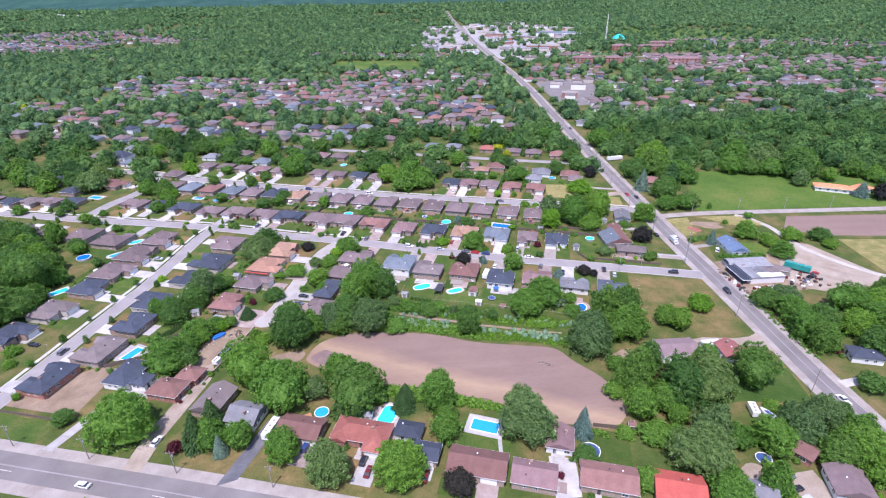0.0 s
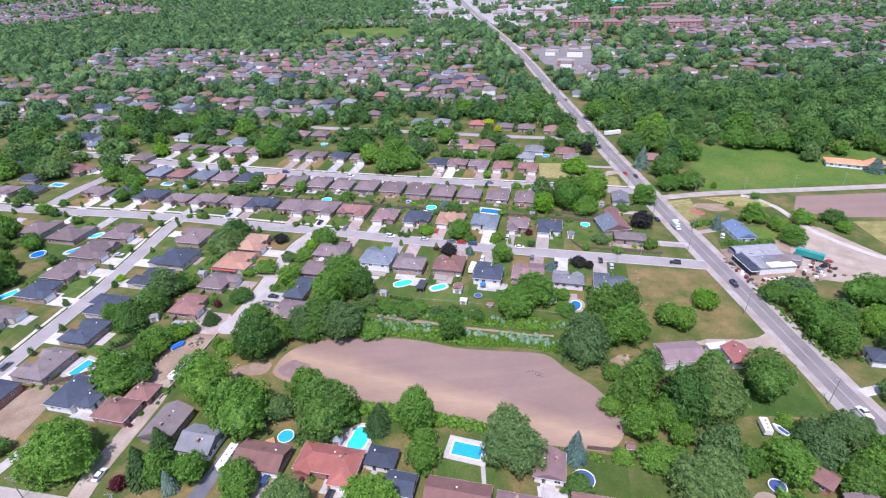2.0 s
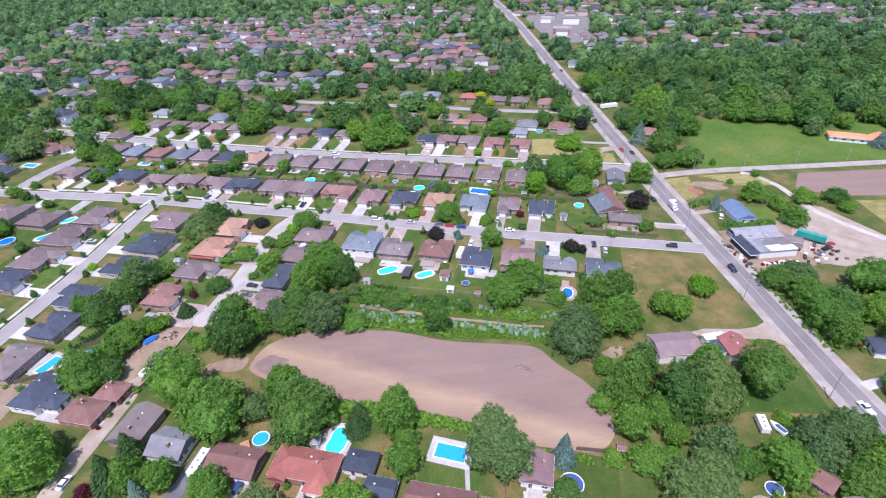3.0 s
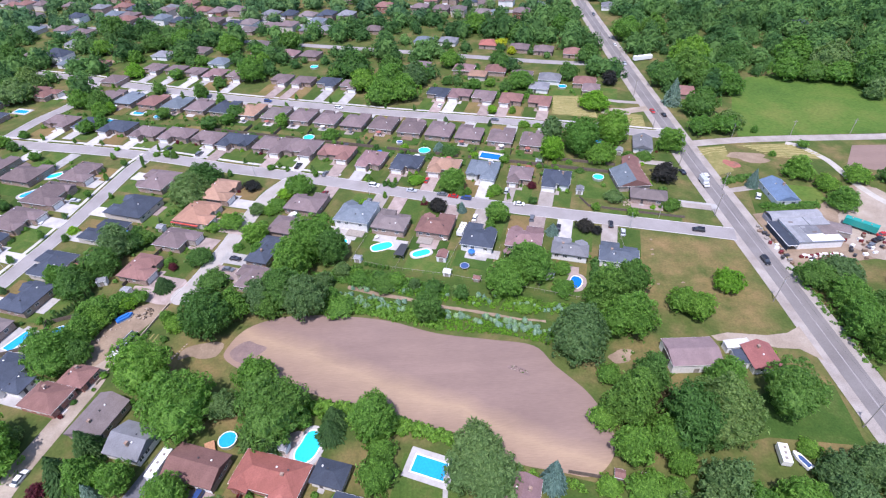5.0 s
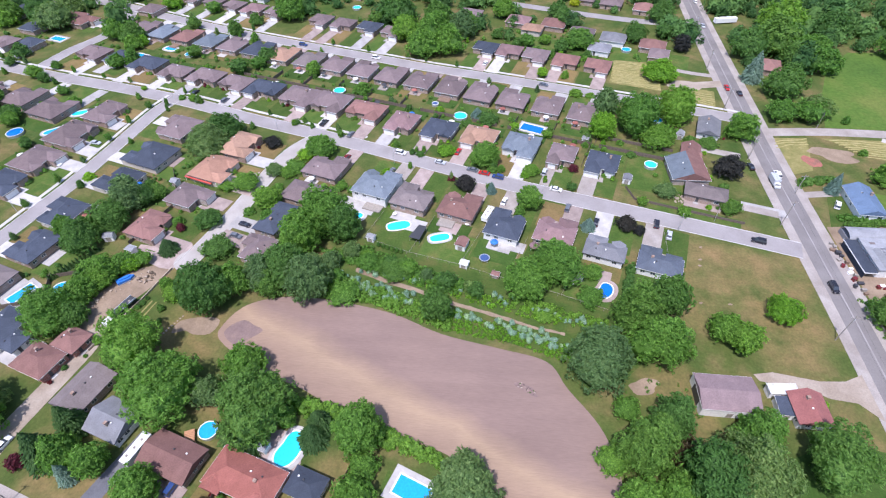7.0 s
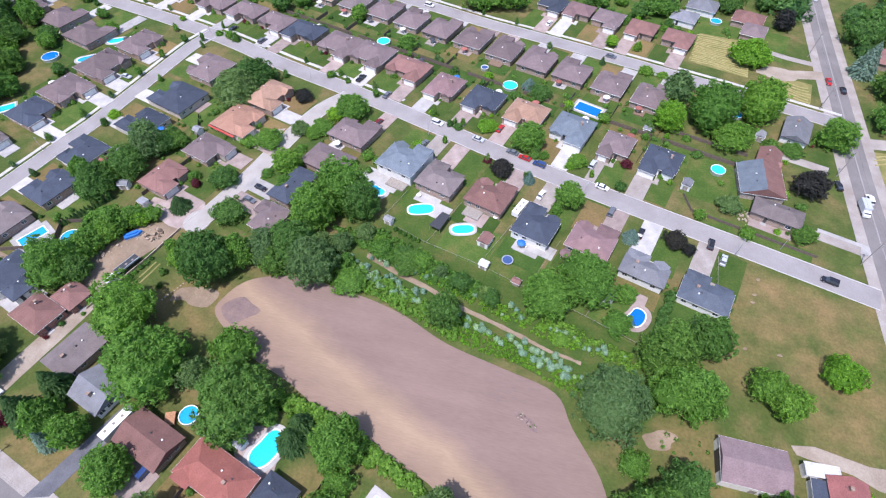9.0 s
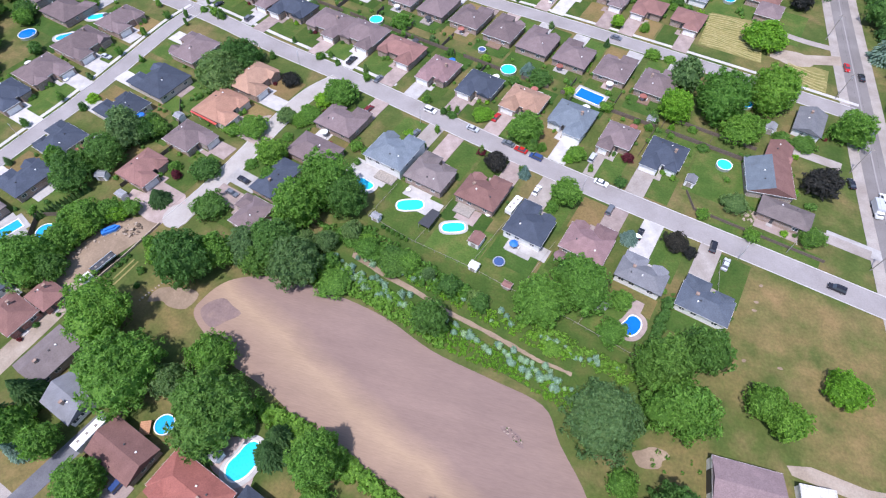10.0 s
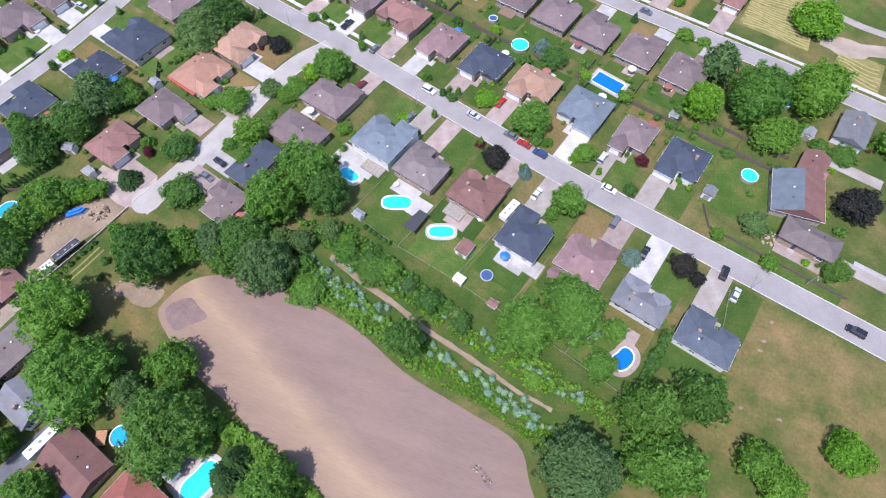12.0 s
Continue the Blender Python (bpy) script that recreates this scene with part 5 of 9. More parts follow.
tree(57.6, 322.0, 1.3, 4, "s")
tree(51.4, 307.8, 1.8, 2, "g")
tree(76.3, 275.8, 1.7, 2, "g")
tree(99.1, 283.4, 1.9, 2, "d")
tree(91.4, 278.4, 1.7, 2, "g")
tree(117.0, 287.3, 2.3, 3, "g")
tree(54.5, 182.2, 2.4, 2, "g")
tree(-95.4, 141.4, 3.0, 6, "w")
tree(-27.3, 138.2, 4.5, 9, "s")
tree(-15.2, 143.0, 3.1, 5, "g")
tree(69.0, 138.3, 3.8, 6, "g")
tree(83.4, 130.2, 5.3, 12, "g")
tree(-161.8, 176.3, 2.5, 3, "g")
tree(74.4, 117.4, 4.9, 6, "g")
tree(65.5, 119.8, 3.1, 3, "g")
tree(80.8, 117.3, 3.7, 5, "g")
tree(85.7, 94.5, 6.5, 10, "g")
tree(99.4, 95.1, 4.3, 12, "g")
tree(119.5, 111.9, 6.0, 12, "w")
tree(158.1, 188.6, 6.5, 9, "d")
tree(162.4, 177.5, 7.5, 10, "g")
tree(159.7, 165.3, 7.0, 11, "g")
tree(160.6, 156.3, 6.5, 12, "d")
tree(191.3, 182.5, 9.0, 11, "g")
tree(170.2, 170.4, 7.5, 11, "d")
tree(180.1, 164.3, 7.0, 11, "g")
tree(169.1, 191.6, 6.0, 8, "w")
tree(204.2, 178.4, 9.0, 11, "g")
tree(217.3, 186.5, 9.0, 12, "d")
tree(195.0, 168.3, 8.0, 11, "g")


# ---- pools ----
def round_pool(x, y, r, water="water", h=1.2):
    t = thing("above_ground_pool", "round above-ground swimming pool with %s" % ("a dark cover" if water == "cover" else "clear blue water"), "swimming pool", pose(x, y, 0))
    ring, rim, n = Shape(), Shape(), 28
    for i in range(n):
        a, b = 2 * math.pi * i / n, 2 * math.pi * (i + 1) / n
        ca, sa, cb, sb = math.cos(a), math.sin(a), math.cos(b), math.sin(b)
        ring.face((r * ca, r * sa, 0), (r * cb, r * sb, 0), (r * cb, r * sb, h), (r * ca, r * sa, h))
        o, q = r + 0.1, r - 0.14
        rim.face((q * ca, q * sa, h + 0.06), (o * ca, o * sa, h + 0.06), (o * cb, o * sb, h + 0.06), (q * cb, q * sb, h + 0.06))
        rim.face((o * ca, o * sa, h - 0.04), (o * cb, o * sb, h - 0.04), (o * cb, o * sb, h + 0.06), (o * ca, o * sa, h + 0.06))
        rim.face((q * ca, q * sa, h - 0.3), (q * ca, q * sa, h + 0.06), (q * cb, q * sb, h + 0.06), (q * cb, q * sb, h - 0.3))
    part("pool_wall", ring, MAT["steel"], t)
    part("rim", rim, MAT["white"], t, "white pool rim")
    part("water", Shape().prism(blob(0, 0, r - 0.1, r - 0.1, 0, n), h - 0.4, h - 0.15), MAT[water], t)
    part("ladder", Shape().box(r - 0.2, -0.3, 0, r - 0.1, -0.24, h + 0.7).box(r - 0.2, 0.24, 0, r - 0.1, 0.3, h + 0.7).box(r - 0.2, -0.3, h + 0.62, r - 0.1, 0.3, h + 0.7), MAT["white"], t)
    return t


def ring_of(outer, inner, z0, z1):
    s, k = Shape(), len(outer)
    for i in range(k):
        j = (i + 1) % k
        s.face((*inner[i], z1), (*outer[i], z1), (*outer[j], z1), (*inner[j], z1))
        s.face((*outer[i], z0), (*outer[j], z0), (*outer[j], z1), (*outer[i], z1))
        s.face((*inner[j], z0), (*inner[i], z0), (*inner[i], z1), (*inner[j], z1))
    return s


def sunk_pool(x, y, yaw, w, d, shape="oval", water="pale_water", deck=1.3, deck_mat="concrete", grow=(0, 0)):
    t = thing("swimming_pool", "in-ground %s swimming pool with a pale deck" % {"oval": "oval", "rect": "rectangular", "kidney": "kidney-shaped"}[shape], "swimming pool", pose(x, y, 0, 0, 0, yaw))
    if shape == "rect":
        base = [(-w / 2, -d / 2), (w / 2, -d / 2), (w / 2, d / 2), (-w / 2, d / 2)]
        inner = []
        for i in range(4):
            a, b = Vector(base[i]), Vector(base[(i + 1) % 4])
            inner += [tuple(a.lerp(b, k / 6)) for k in range(6)]
        out = [(px + (deck if px > 0 else -deck) * min(1, abs(px) / (w / 2 - 0.01)) ** 4, py + (deck if py > 0 else -deck) * min(1, abs(py) / (d / 2 - 0.01)) ** 4) for px, py in inner]
    else:
        inner = []
        for i in range(36):
            a = 2 * math.pi * i / 36
            k = 1.0 - (0.28 * math.exp(-((a - 1.4) / 0.55) ** 2) if shape == "kidney" else 0)
            c, s = math.cos(a), math.sin(a)
            e = 0.7 if shape == "oval" else 0.9
            inner.append((w / 2 * k * math.copysign(abs(c) ** e, c), d / 2 * k * math.copysign(abs(s) ** e, s)))
        out = [(px * (1 + deck / (w / 2)) + grow[0] * max(0, px / w), py * (1 + deck / (d / 2)) + grow[1] * max(0, py / d)) for px, py in inner]
    part("deck", ring_of(out, inner, -0.2, 0.10), MAT[deck_mat], t, "pale pool deck")
    lip = [(px * (1 + 0.35 / (w / 2)), py * (1 + 0.35 / (d / 2))) for px, py in inner]
    part("coping", ring_of(lip, [(px * 0.985, py * 0.985) for px, py in inner], -0.15, 0.15), MAT["white"], t, "white coping")
    part("water", Shape().prism(inner, -0.3, 0.045), MAT[water], t)
    return t


sunk_pool(-14.1, 225.8, YAW, 6.5, 4.2, "kidney", "pale_water", 1.6)
sunk_pool(3.3, 220.8, YAW + 35, 8.6, 4.4, "oval", "pale_water", 0.5)
sunk_pool(19.0, 215.5, YAW + 35, 7.2, 3.6, "oval", "pale_water", 1.0)
sunk_pool(54.1, 288.6, YAW - 4, 10.0, 5.4, "rect", "deep_water", 1.3)
sunk_pool(74.5, 194.8, YAW + 80, 6.6, 4.8, "kidney", "deep_water", 1.7, "paver")
sunk_pool(20.4, 127.7, YAW - 4, 9.0, 4.8, "rect", "water", 1.9)
sunk_pool(-12.6, 135.6, 72, 9.8, 6.2, "kidney", "pale_water", 1.5)
sunk_pool(-116.6, 179.7, 62, 8.2, 3.8, "rect", "water", 1.8)
sunk_pool(-166.3, 273.4, YAW + 60, 7.6, 4.4, "kidney", "water", 1.4)
sunk_pool(-162.6, 289.6, YAW + 50, 7.0, 4.4, "kidney", "pale_water", 1.4)
sunk_pool(-162.3, 350.4, YAW, 9.0, 4.6, "kidney", "water", 1.2)
sunk_pool(-149.7, 359.8, YAW, 7.0, 4.0, "oval", "water", 1.4)
sunk_pool(-224.8, 369.7, YAW, 9.0, 4.4, "rect", "water", 1.6)
round_pool(107.8, 368.9, 2.6)
round_pool(110.6, 297.2, 2.3)
sunk_pool(-175.5, 234.5, YAW + 60, 7.5, 4.0, "rect", "pale_water", 1.0)
for px, py, pr, pm in ((21.3, 295.8, 3.1, "pale_water"), (101.4, 263.0, 2.5, "pale_water"), (-103.3, 181.8, 3.0, "water"), (-34.9, 138.3, 2.5, "water"), (51.4, 113.6, 3.2, "cover"),
                       (-181.8, 270.0, 3.6, "deep_water"), (-40.5, 316.0, 3.0, "pale_water"), (-53.3, 421.7, 2.8, "pale_water"), (8.5, 306.1, 1.6, "cover"), (119.7, 276.2, 2.2, "pale_water"), (-134.5, 351.4, 2.4, "water")):
    round_pool(px, py, pr, pm)

# ---- vehicles ----
PAINT = {"white": (0.78, 0.78, 0.77), "silver": (0.45, 0.47, 0.50), "black": (0.02, 0.02, 0.025), "grey": (0.13, 0.14, 0.16), "red": (0.42, 0.02, 0.02), "maroon": (0.15, 0.02, 0.02), "blue": (0.03, 0.06, 0.18), "green": (0.02, 0.28, 0.24), "awning": (0.50, 0.10, 0.08)}
PAINTS = {k: plain("%s_car_paint" % k, c, 0.25, 0, 0.6, 0.05) for k, c in PAINT.items()}
LAMP = plain("lamp_lens", (0.55, 0.5, 0.48), 0.15)
TAIL = plain("tail_lens", (0.3, 0.02, 0.02), 0.2)
VEHICLES = {}


def profile(pts, y0, y1, inset=0.0):
    """A shape extruded across a vehicle from a side outline."""
    s, k = Shape(), len(pts)
    top = max(z for _, z in pts)
    low = min(z for _, z in pts)
    ins = [inset * (z - low) / (top - low) for _, z in pts]
    s.v = [(x, y0 + i, z) for (x, z), i in zip(pts, ins)] + [(x, y1 - i, z) for (x, z), i in zip(pts, ins)]
    s.f = [tuple(range(k)), tuple(range(2 * k - 1, k - 1, -1))] + [(i, i + k, (i + 1) % k + k, (i + 1) % k) for i in range(k)]
    return s


def vehicle(x, y, yaw, colour, kind="sedan"):
    m = pose(x, y, 0.07, 0, 0, yaw)
    key = (colour, kind)
    if key in VEHICLES:
        return copy_thing(VEHICLES[key], m)
    name = {"sedan": "car", "suv": "suv", "pickup": "pickup_truck"}[kind]
    t = thing(name, "%s %s" % (colour, {"sedan": "four-door saloon car on its wheels", "suv": "tall sport utility car on its wheels", "pickup": "pickup truck with an open bed"}[kind]), "car", m, "cars of the neighbourhood")
    L, W, H = {"sedan": (4.7, 1.82, 1.45), "suv": (4.8, 1.92, 1.75), "pickup": (5.6, 1.95, 1.85)}[kind]
    a, b = -L / 2, L / 2
    body = [(a, 0.32), (b, 0.32), (b, 0.62), (b - 0.15, 0.8), (b - 1.25, 0.95), (a + 0.1, 0.98), (a, 0.85)]
    part("body", profile(body, -W / 2, W / 2, 0.06), PAINTS[colour], t)
    if kind == "sedan":
        cab = [(a + 0.55, 0.95), (b - 1.2, 0.93), (b - 1.95, H - 0.06), (a + 1.25, H - 0.06)]
    elif kind == "suv":
        cab = [(a + 0.08, 0.95), (b - 1.15, 0.93), (b - 1.85, H - 0.06), (a + 0.35, H - 0.06)]
    else:
        cab = [(a + 2.2, 0.95), (b - 1.3, 0.93), (b - 1.95, H - 0.06), (a + 2.35, H - 0.06)]
        part("truck_bed", Shape().box(a + 0.12, -W / 2 + 0.14, 0.985, a + 2.1, W / 2 - 0.14, 1.0).box(a + 0.02, -W / 2 + 0.06, 0.96, a + 2.15, -W / 2 + 0.14, 1.2).box(a + 0.02, W / 2 - 0.14, 0.96, a + 2.15, W / 2 - 0.06, 1.2).box(a + 0.02, -W / 2 + 0.14, 0.96, a + 0.12, W / 2 - 0.14, 1.2), PAINTS[colour], t)
    part("cabin_glass", profile(cab, -W / 2 + 0.07, W / 2 - 0.07, 0.16), MAT["glass"], t)
    x0, x1 = cab[3][0], cab[2][0]
    part("car_roof", Shape().box(x0 - 0.03, -W / 2 + 0.22, H - 0.058, x1 + 0.03, W / 2 - 0.22, H), PAINTS[colour], t)
    for sx in (a + 0.85, b - 0.9):
        for sy in (-W / 2 + 0.02, W / 2 - 0.02):
            wh = part("wheel", Shape().tube((sx, sy - 0.11, 0.33), (sx, sy + 0.11, 0.33), 0.33, 0.33, 14), MAT["rubber"], t)
            part("rim", Shape().tube((sx, sy - 0.12, 0.33), (sx, sy + 0.12, 0.33), 0.2, 0.2, 10), MAT["steel"], wh)
    for sy in (-W / 2 + 0.32, W / 2 - 0.32):
        part("headlight", Shape().box(b - 0.06, sy - 0.18, 0.6, b + 0.012, sy + 0.18, 0.74), LAMP, t)
        part("tail_light", Shape().box(a - 0.012, sy - 0.16, 0.66, a + 0.05, sy + 0.16, 0.82), TAIL, t)
    VEHICLES[key] = t
    return t


UP = YAW + 90
vehicle(97.0, 227.4, UP + 4, "black", "suv")
vehicle(100.3, 221.7, UP, "silver", "sedan")
vehicle(62.0, 245.1, YAW, "white", "sedan")
vehicle(65.7, 234.2, UP, "grey", "suv")
vehicle(-2.3, 265.7, YAW, "white", "suv")
vehicle(15.1, 259.9, YAW, "silver", "sedan")
vehicle(22.1, 267.9, UP, "red", "sedan")
vehicle(33.7, 253.6, YAW + 180, "red", "sedan")
vehicle(28.8, 255.7, YAW + 180, "grey", "sedan")
vehicle(39.3, 251.5, YAW + 180, "blue", "suv")
vehicle(58.1, 256.0, UP, "silver", "suv")
vehicle(41.9, 236.5, UP, "white", "sedan")
vehicle(-24.7, 260.5, UP, "maroon", "suv")
vehicle(75.3, 226.8, UP, "black", "sedan")
vehicle(-41.1, 286.8, UP, "black", "pickup")
vehicle(-26.8, 278.3, UP, "grey", "sedan")
vehicle(-53.6, 217.0, YAW, "black", "sedan")
vehicle(-54.7, 210.9, YAW, "grey", "sedan")
vehicle(-4.2, 252.5, UP, "grey", "sedan")
vehicle(165.8, 242.4, 60, "white", "suv")
vehicle(-87.3, 130.6, 76, "white", "sedan")
vehicle(-102.5, 115.2, YAW + 180, "white", "sedan")
vehicle(-145.5, 183.5, 76, "grey", "suv")
vehicle(-160.5, 189.5, YAW, "black", "sedan")
vehicle(-19.3, 116.8, UP, "black", "suv")
vehicle(-17.7, 112.3, UP, "maroon", "sedan")
vehicle(-0.4, 109.1, UP, "maroon", "sedan")
vehicle(-38.1, 123.8, UP, "blue", "suv")
vehicle(146.5, 127.5, 91, "white", "pickup")
vehicle(150.3, 260.2, 89, "white", "suv")
vehicle(152.3, 291.6, 89, "grey", "sedan")
vehicle(150.3, 329.7, 269, "red", "sedan")
vehicle(154.8, 324.5, 89, "black", "sedan")
vehicle(147.2, 200.8, 271, "black", "suv")
vehicle(141.5, 264.8, 95, "black", "sedan")
vehicle(157.5, 403.5, 268, "silver", "sedan")
vehicle(162.0, 440.8, 88, "white", "sedan")
vehicle(166.4, 516.3, 268, "grey", "suv")
vehicle(179.6, 727.3, 88, "white", "sedan")
vehicle(130.6, 221.0, YAW + 180, "black", "suv")
vehicle(61.1, 328.1, YAW, "grey", "sedan")
vehicle(-73.6, 367.5, YAW, "blue", "suv")
vehicle(-28.7, 353.5, YAW, "white", "suv")
vehicle(-113.6, 311.0, UP, "black", "sedan")
vehicle(-95.3, 304.2, UP, "grey", "suv")
vehicle(-139.8, 264.9, YAW + 8, "silver", "sedan")
vehicle(-148.0, 248.4, YAW + 8, "white", "suv")
vehicle(106.4, 98.7, 20, "grey", "sedan")
vehicle(106.0, 94.8, 15, "black", "sedan")
vehicle(106.4, 91.3, 18, "silver", "suv")
vehicle(195.7, 209.5, 20, "black", "pickup")
vehicle(190.7, 206.4, 35, "grey", "sedan")
vehicle(199.4, 212.5, 15, "red", "sedan")
vehicle(153.8, 582.0, 90, "black", "sedan")
vehicle(31.2, 349.9, UP, "white", "sedan")
vehicle(-63.4, 304.1, UP, "silver", "sedan")


def box_vehicle(name, label, cat, x, y, yaw, L, W, H, paint, cab=True, lift=0.7):
    t = thing(name, label, cat, pose(x, y, 0.06, 0, 0, yaw))
    s = Shape().box(-L / 2, -W / 2, lift, L / 2, W / 2, H)
    s.box(-L / 2 + 0.2, -W / 2 + 0.2, H, L / 2 - 0.2, W / 2 - 0.2, H + 0.08)
    if cab == "truck":
        s = Shape().box(-L / 2, -W / 2, lift, L / 2 - 1.9, W / 2, H)
        c = Shape().prism([(0, -W / 2 + 0.1), (1.75, -W / 2 + 0.2), (1.75, W / 2 - 0.2), (0, W / 2 - 0.1)], 0.5, 1.35).prism([(0, -W / 2 + 0.15), (1.1, -W / 2 + 0.25), (1.1, W / 2 - 0.25), (0, W / 2 - 0.15)], 1.35, 2.0)
        part("cab", c, PAINTS["white"], t, "", pose(L / 2 - 1.85, 0, 0))
        part("windscreen", Shape().box(1.1, -W / 2 + 0.3, 1.4, 1.14, W / 2 - 0.3, 1.95), MAT["glass"], t, "", pose(L / 2 - 1.85, 0, 0))
    part("body", s, paint, t)
    for i in range(3 if cab != "truck" else 0):
        part("roof_vent", Shape().box(-0.3, -0.3, 0, 0.3, 0.3, 0.22), MAT["grey_wood"], t, "", pose(-L * 0.3 + i * L * 0.28, 0.2 - 0.2 * i, H + 0.08))
    if cab is True:
        part("windscreen", Shape().box(L / 2 - 0.02, -W / 2 + 0.15, H * 0.5, L / 2 + 0.03, W / 2 - 0.15, H * 0.85), MAT["glass"], t)
    for sx in (-L * 0.28, L * 0.3):
        for sy in (-W / 2 + 0.1, W / 2 - 0.1):
            part("wheel", Shape().tube((sx, sy - 0.14, 0.42), (sx, sy + 0.14, 0.42), 0.42, 0.42, 14), MAT["rubber"], t)
    return t


box_vehicle("motorhome", "white motorhome parked on a dark driveway", "motorhome", -50.6, 131.6, UP, 8.4, 2.5, 3.1, PAINTS["white"])
dump = box_vehicle("cargo_trailer", "long dark dump trailer with pale rails beside a lane", "trailer", -77.7, 175.7, 70, 7.6, 2.3, 2.3, PAINTS["black"], False)
for sy in (-1.16, 1.04):
    part("side_rail", Shape().box(-3.8, sy, 2.25, 3.8, sy + 0.14, 2.75), PAINTS["silver"], dump, "pale metal side rail")
part("load", Shape().box(-3.6, -0.95, 2.3, 3.6, 0.95, 2.55), MAT["dark"], dump, "dark sheeted load")
box_vehicle("delivery_truck", "white truck in front of a trailer", "truck", -79.75, 170.0, 70, 3.2, 2.2, 2.3, PAINTS["white"])
box_vehicle("truck_trailer", "teal green truck trailer in a storage yard", "trailer", 193.5, 217.3, -45, 11.5, 2.6, 3.6, PAINTS["green"], False, 1.0)
box_vehicle("camper_trailer", "white camper trailer on grass", "trailer", 112.1, 125.2, 77, 5.4, 2.4, 2.6, PAINTS["white"], False)
box_vehicle("parked_bus", "white trailer bus at the roadside", "bus", 171.4, 409.3, 10, 13.0, 2.8, 3.2, PAINTS["white"])
box_vehicle("box_truck", "grey box truck with a white cab on the main road", "truck", 147.2, 254.5, 270, 7.0, 2.4, 3.0, PAINTS["silver"], "truck")

boat = thing("boat", "small white motor boat on its trailer", "boat", pose(116.3, 123.8, 0.5, 0, 0, 112))
part("hull", Shape().prism([(-2.6, -0.9), (1.0, -0.9), (2.3, -0.4), (2.8, 0), (2.3, 0.4), (1.0, 0.9), (-2.6, 0.9)], 0, 0.9), MAT["white"], boat)
part("cockpit", Shape().prism([(-2.2, -0.65), (0.6, -0.65), (1.4, 0), (0.6, 0.65), (-2.2, 0.65)], 0.9, 0.93), MAT["cover"], boat)
part("trailer_axle", Shape().tube((-0.6, -1.1, -0.15), (-0.6, 1.1, -0.15), 0.3, 0.3, 10), MAT["rubber"], boat)

# ---- sheds, barns, yard buildings ----
def shed(x, y, yaw, w, d, h, roof, wall, label="small garden shed with a pitched roof", name="garden_shed", flat=0.45):
    t = thing(name, label, "shed", pose(x, y, 0, 0, 0, yaw))
    part("wall", Shape().box(-w / 2, -d / 2, -0.05, w / 2, d / 2, h), MAT[wall], t)
    rs, fs, _ = hip_roof(-w / 2, -d / 2, w / 2, d / 2, h, flat, 0.2, True)
    r = part("roof", rs, ROOF[roof], t)
    part("fascia", fs, MAT["white"], r)
    hh = min(w, d) / 2 * flat
    g = Shape()
    if w >= d:
        for sx in (-w / 2, w / 2):
            g.face((sx, -d / 2, h), (sx, d / 2, h), (sx, 0, h + hh))
    else:
        for sy in (-d / 2, d / 2):
            g.face((-w / 2, sy, h), (w / 2, sy, h), (0, sy, h + hh))
    part("gable", g, MAT[wall], t)
    part("door", Shape().box(-min(0.8, w * 0.3), -d / 2 - 0.05, 0, min(0.8, w * 0.3), -d / 2 + 0.03, min(2.0, h - 0.15)), MAT["grey_wood"], t)
    return t


shed(27.2, 211.6, YAW, 3.6, 4.2, 2.3, "redbrown", "siding", "brown-roofed pool house beside a pool")
shed(28.6, 202.2, YAW, 2.6, 2.2, 1.9, "white", "siding", "small white garden shed in a lawn corner")
shed(90.2, 252.4, YAW, 3.0, 3.4, 2.2, "grey", "siding", "grey garden shed on a lawn")
shed(76.7, 279.4, YAW, 2.6, 2.2, 2.1, "tin", "siding", "white garden shed by a fence")
shed(-5.3, 212.6, YAW, 2.6, 2.0, 2.0, "tin", "siding", "white garden shed by a fence")
shed(65.5, 198.4, YAW + 40, 3.4, 2.6, 2.3, "tin", "siding", "white metal garden shed near a pool")
shed(-110.9, 220.7, YAW, 3.0, 2.6, 2.2, "tin", "siding", "white garden shed behind a house")
shed(-100.3, 206.6, YAW + 30, 3.2, 2.6, 2.2, "tin", "siding", "white garden shed under trees")
shed(117.8, 285.2, YAW, 3.0, 3.6, 2.2, "tin", "siding", "white garden shed behind a house")
shed(39.2, 198.3, YAW, 2.4, 1.8, 1.5, "redbrown", "wood", "low brown wooden playhouse on a lawn")
shed(75.3, 120.0, YAW, 3.6, 3.0, 2.4, "redbrown", "redbrick", "red-brown garden shed by a fence")
shed(68.5, 122.2, YAW, 2.2, 2.2, 2.1, "redbrown", "wood", "brown wooden garden shed by a fence")
shed(-18.7, 134.9, YAW, 2.4, 2.4, 2.2, "tin", "siding", "pale green pool shed under trees")
shed(120.6, 269.5, YAW, 4.0, 3.4, 2.3, "redbrown", "wood", "small brown shed beside a house")

t = thing("gazebo", "small round brown-roofed garden gazebo", "gazebo", pose(52.3, 211.6, 0))
cone = Shape()
for i in range(10):
    a, b = 2 * math.pi * i / 10, 2 * math.pi * (i + 1) / 10
    cone.face((1.8 * math.cos(a), 1.8 * math.sin(a), 2.3), (1.8 * math.cos(b), 1.8 * math.sin(b), 2.3), (0, 0, 3.2))
part("roof", cone, ROOF["mauve"], t)
for i in range(5):
    a = 2 * math.pi * i / 5
    part("post", Shape().tube((1.5 * math.cos(a), 1.5 * math.sin(a), 0), (1.5 * math.cos(a), 1.5 * math.sin(a), 2.4), 0.06, 0.06, 6), MAT["white"], t)

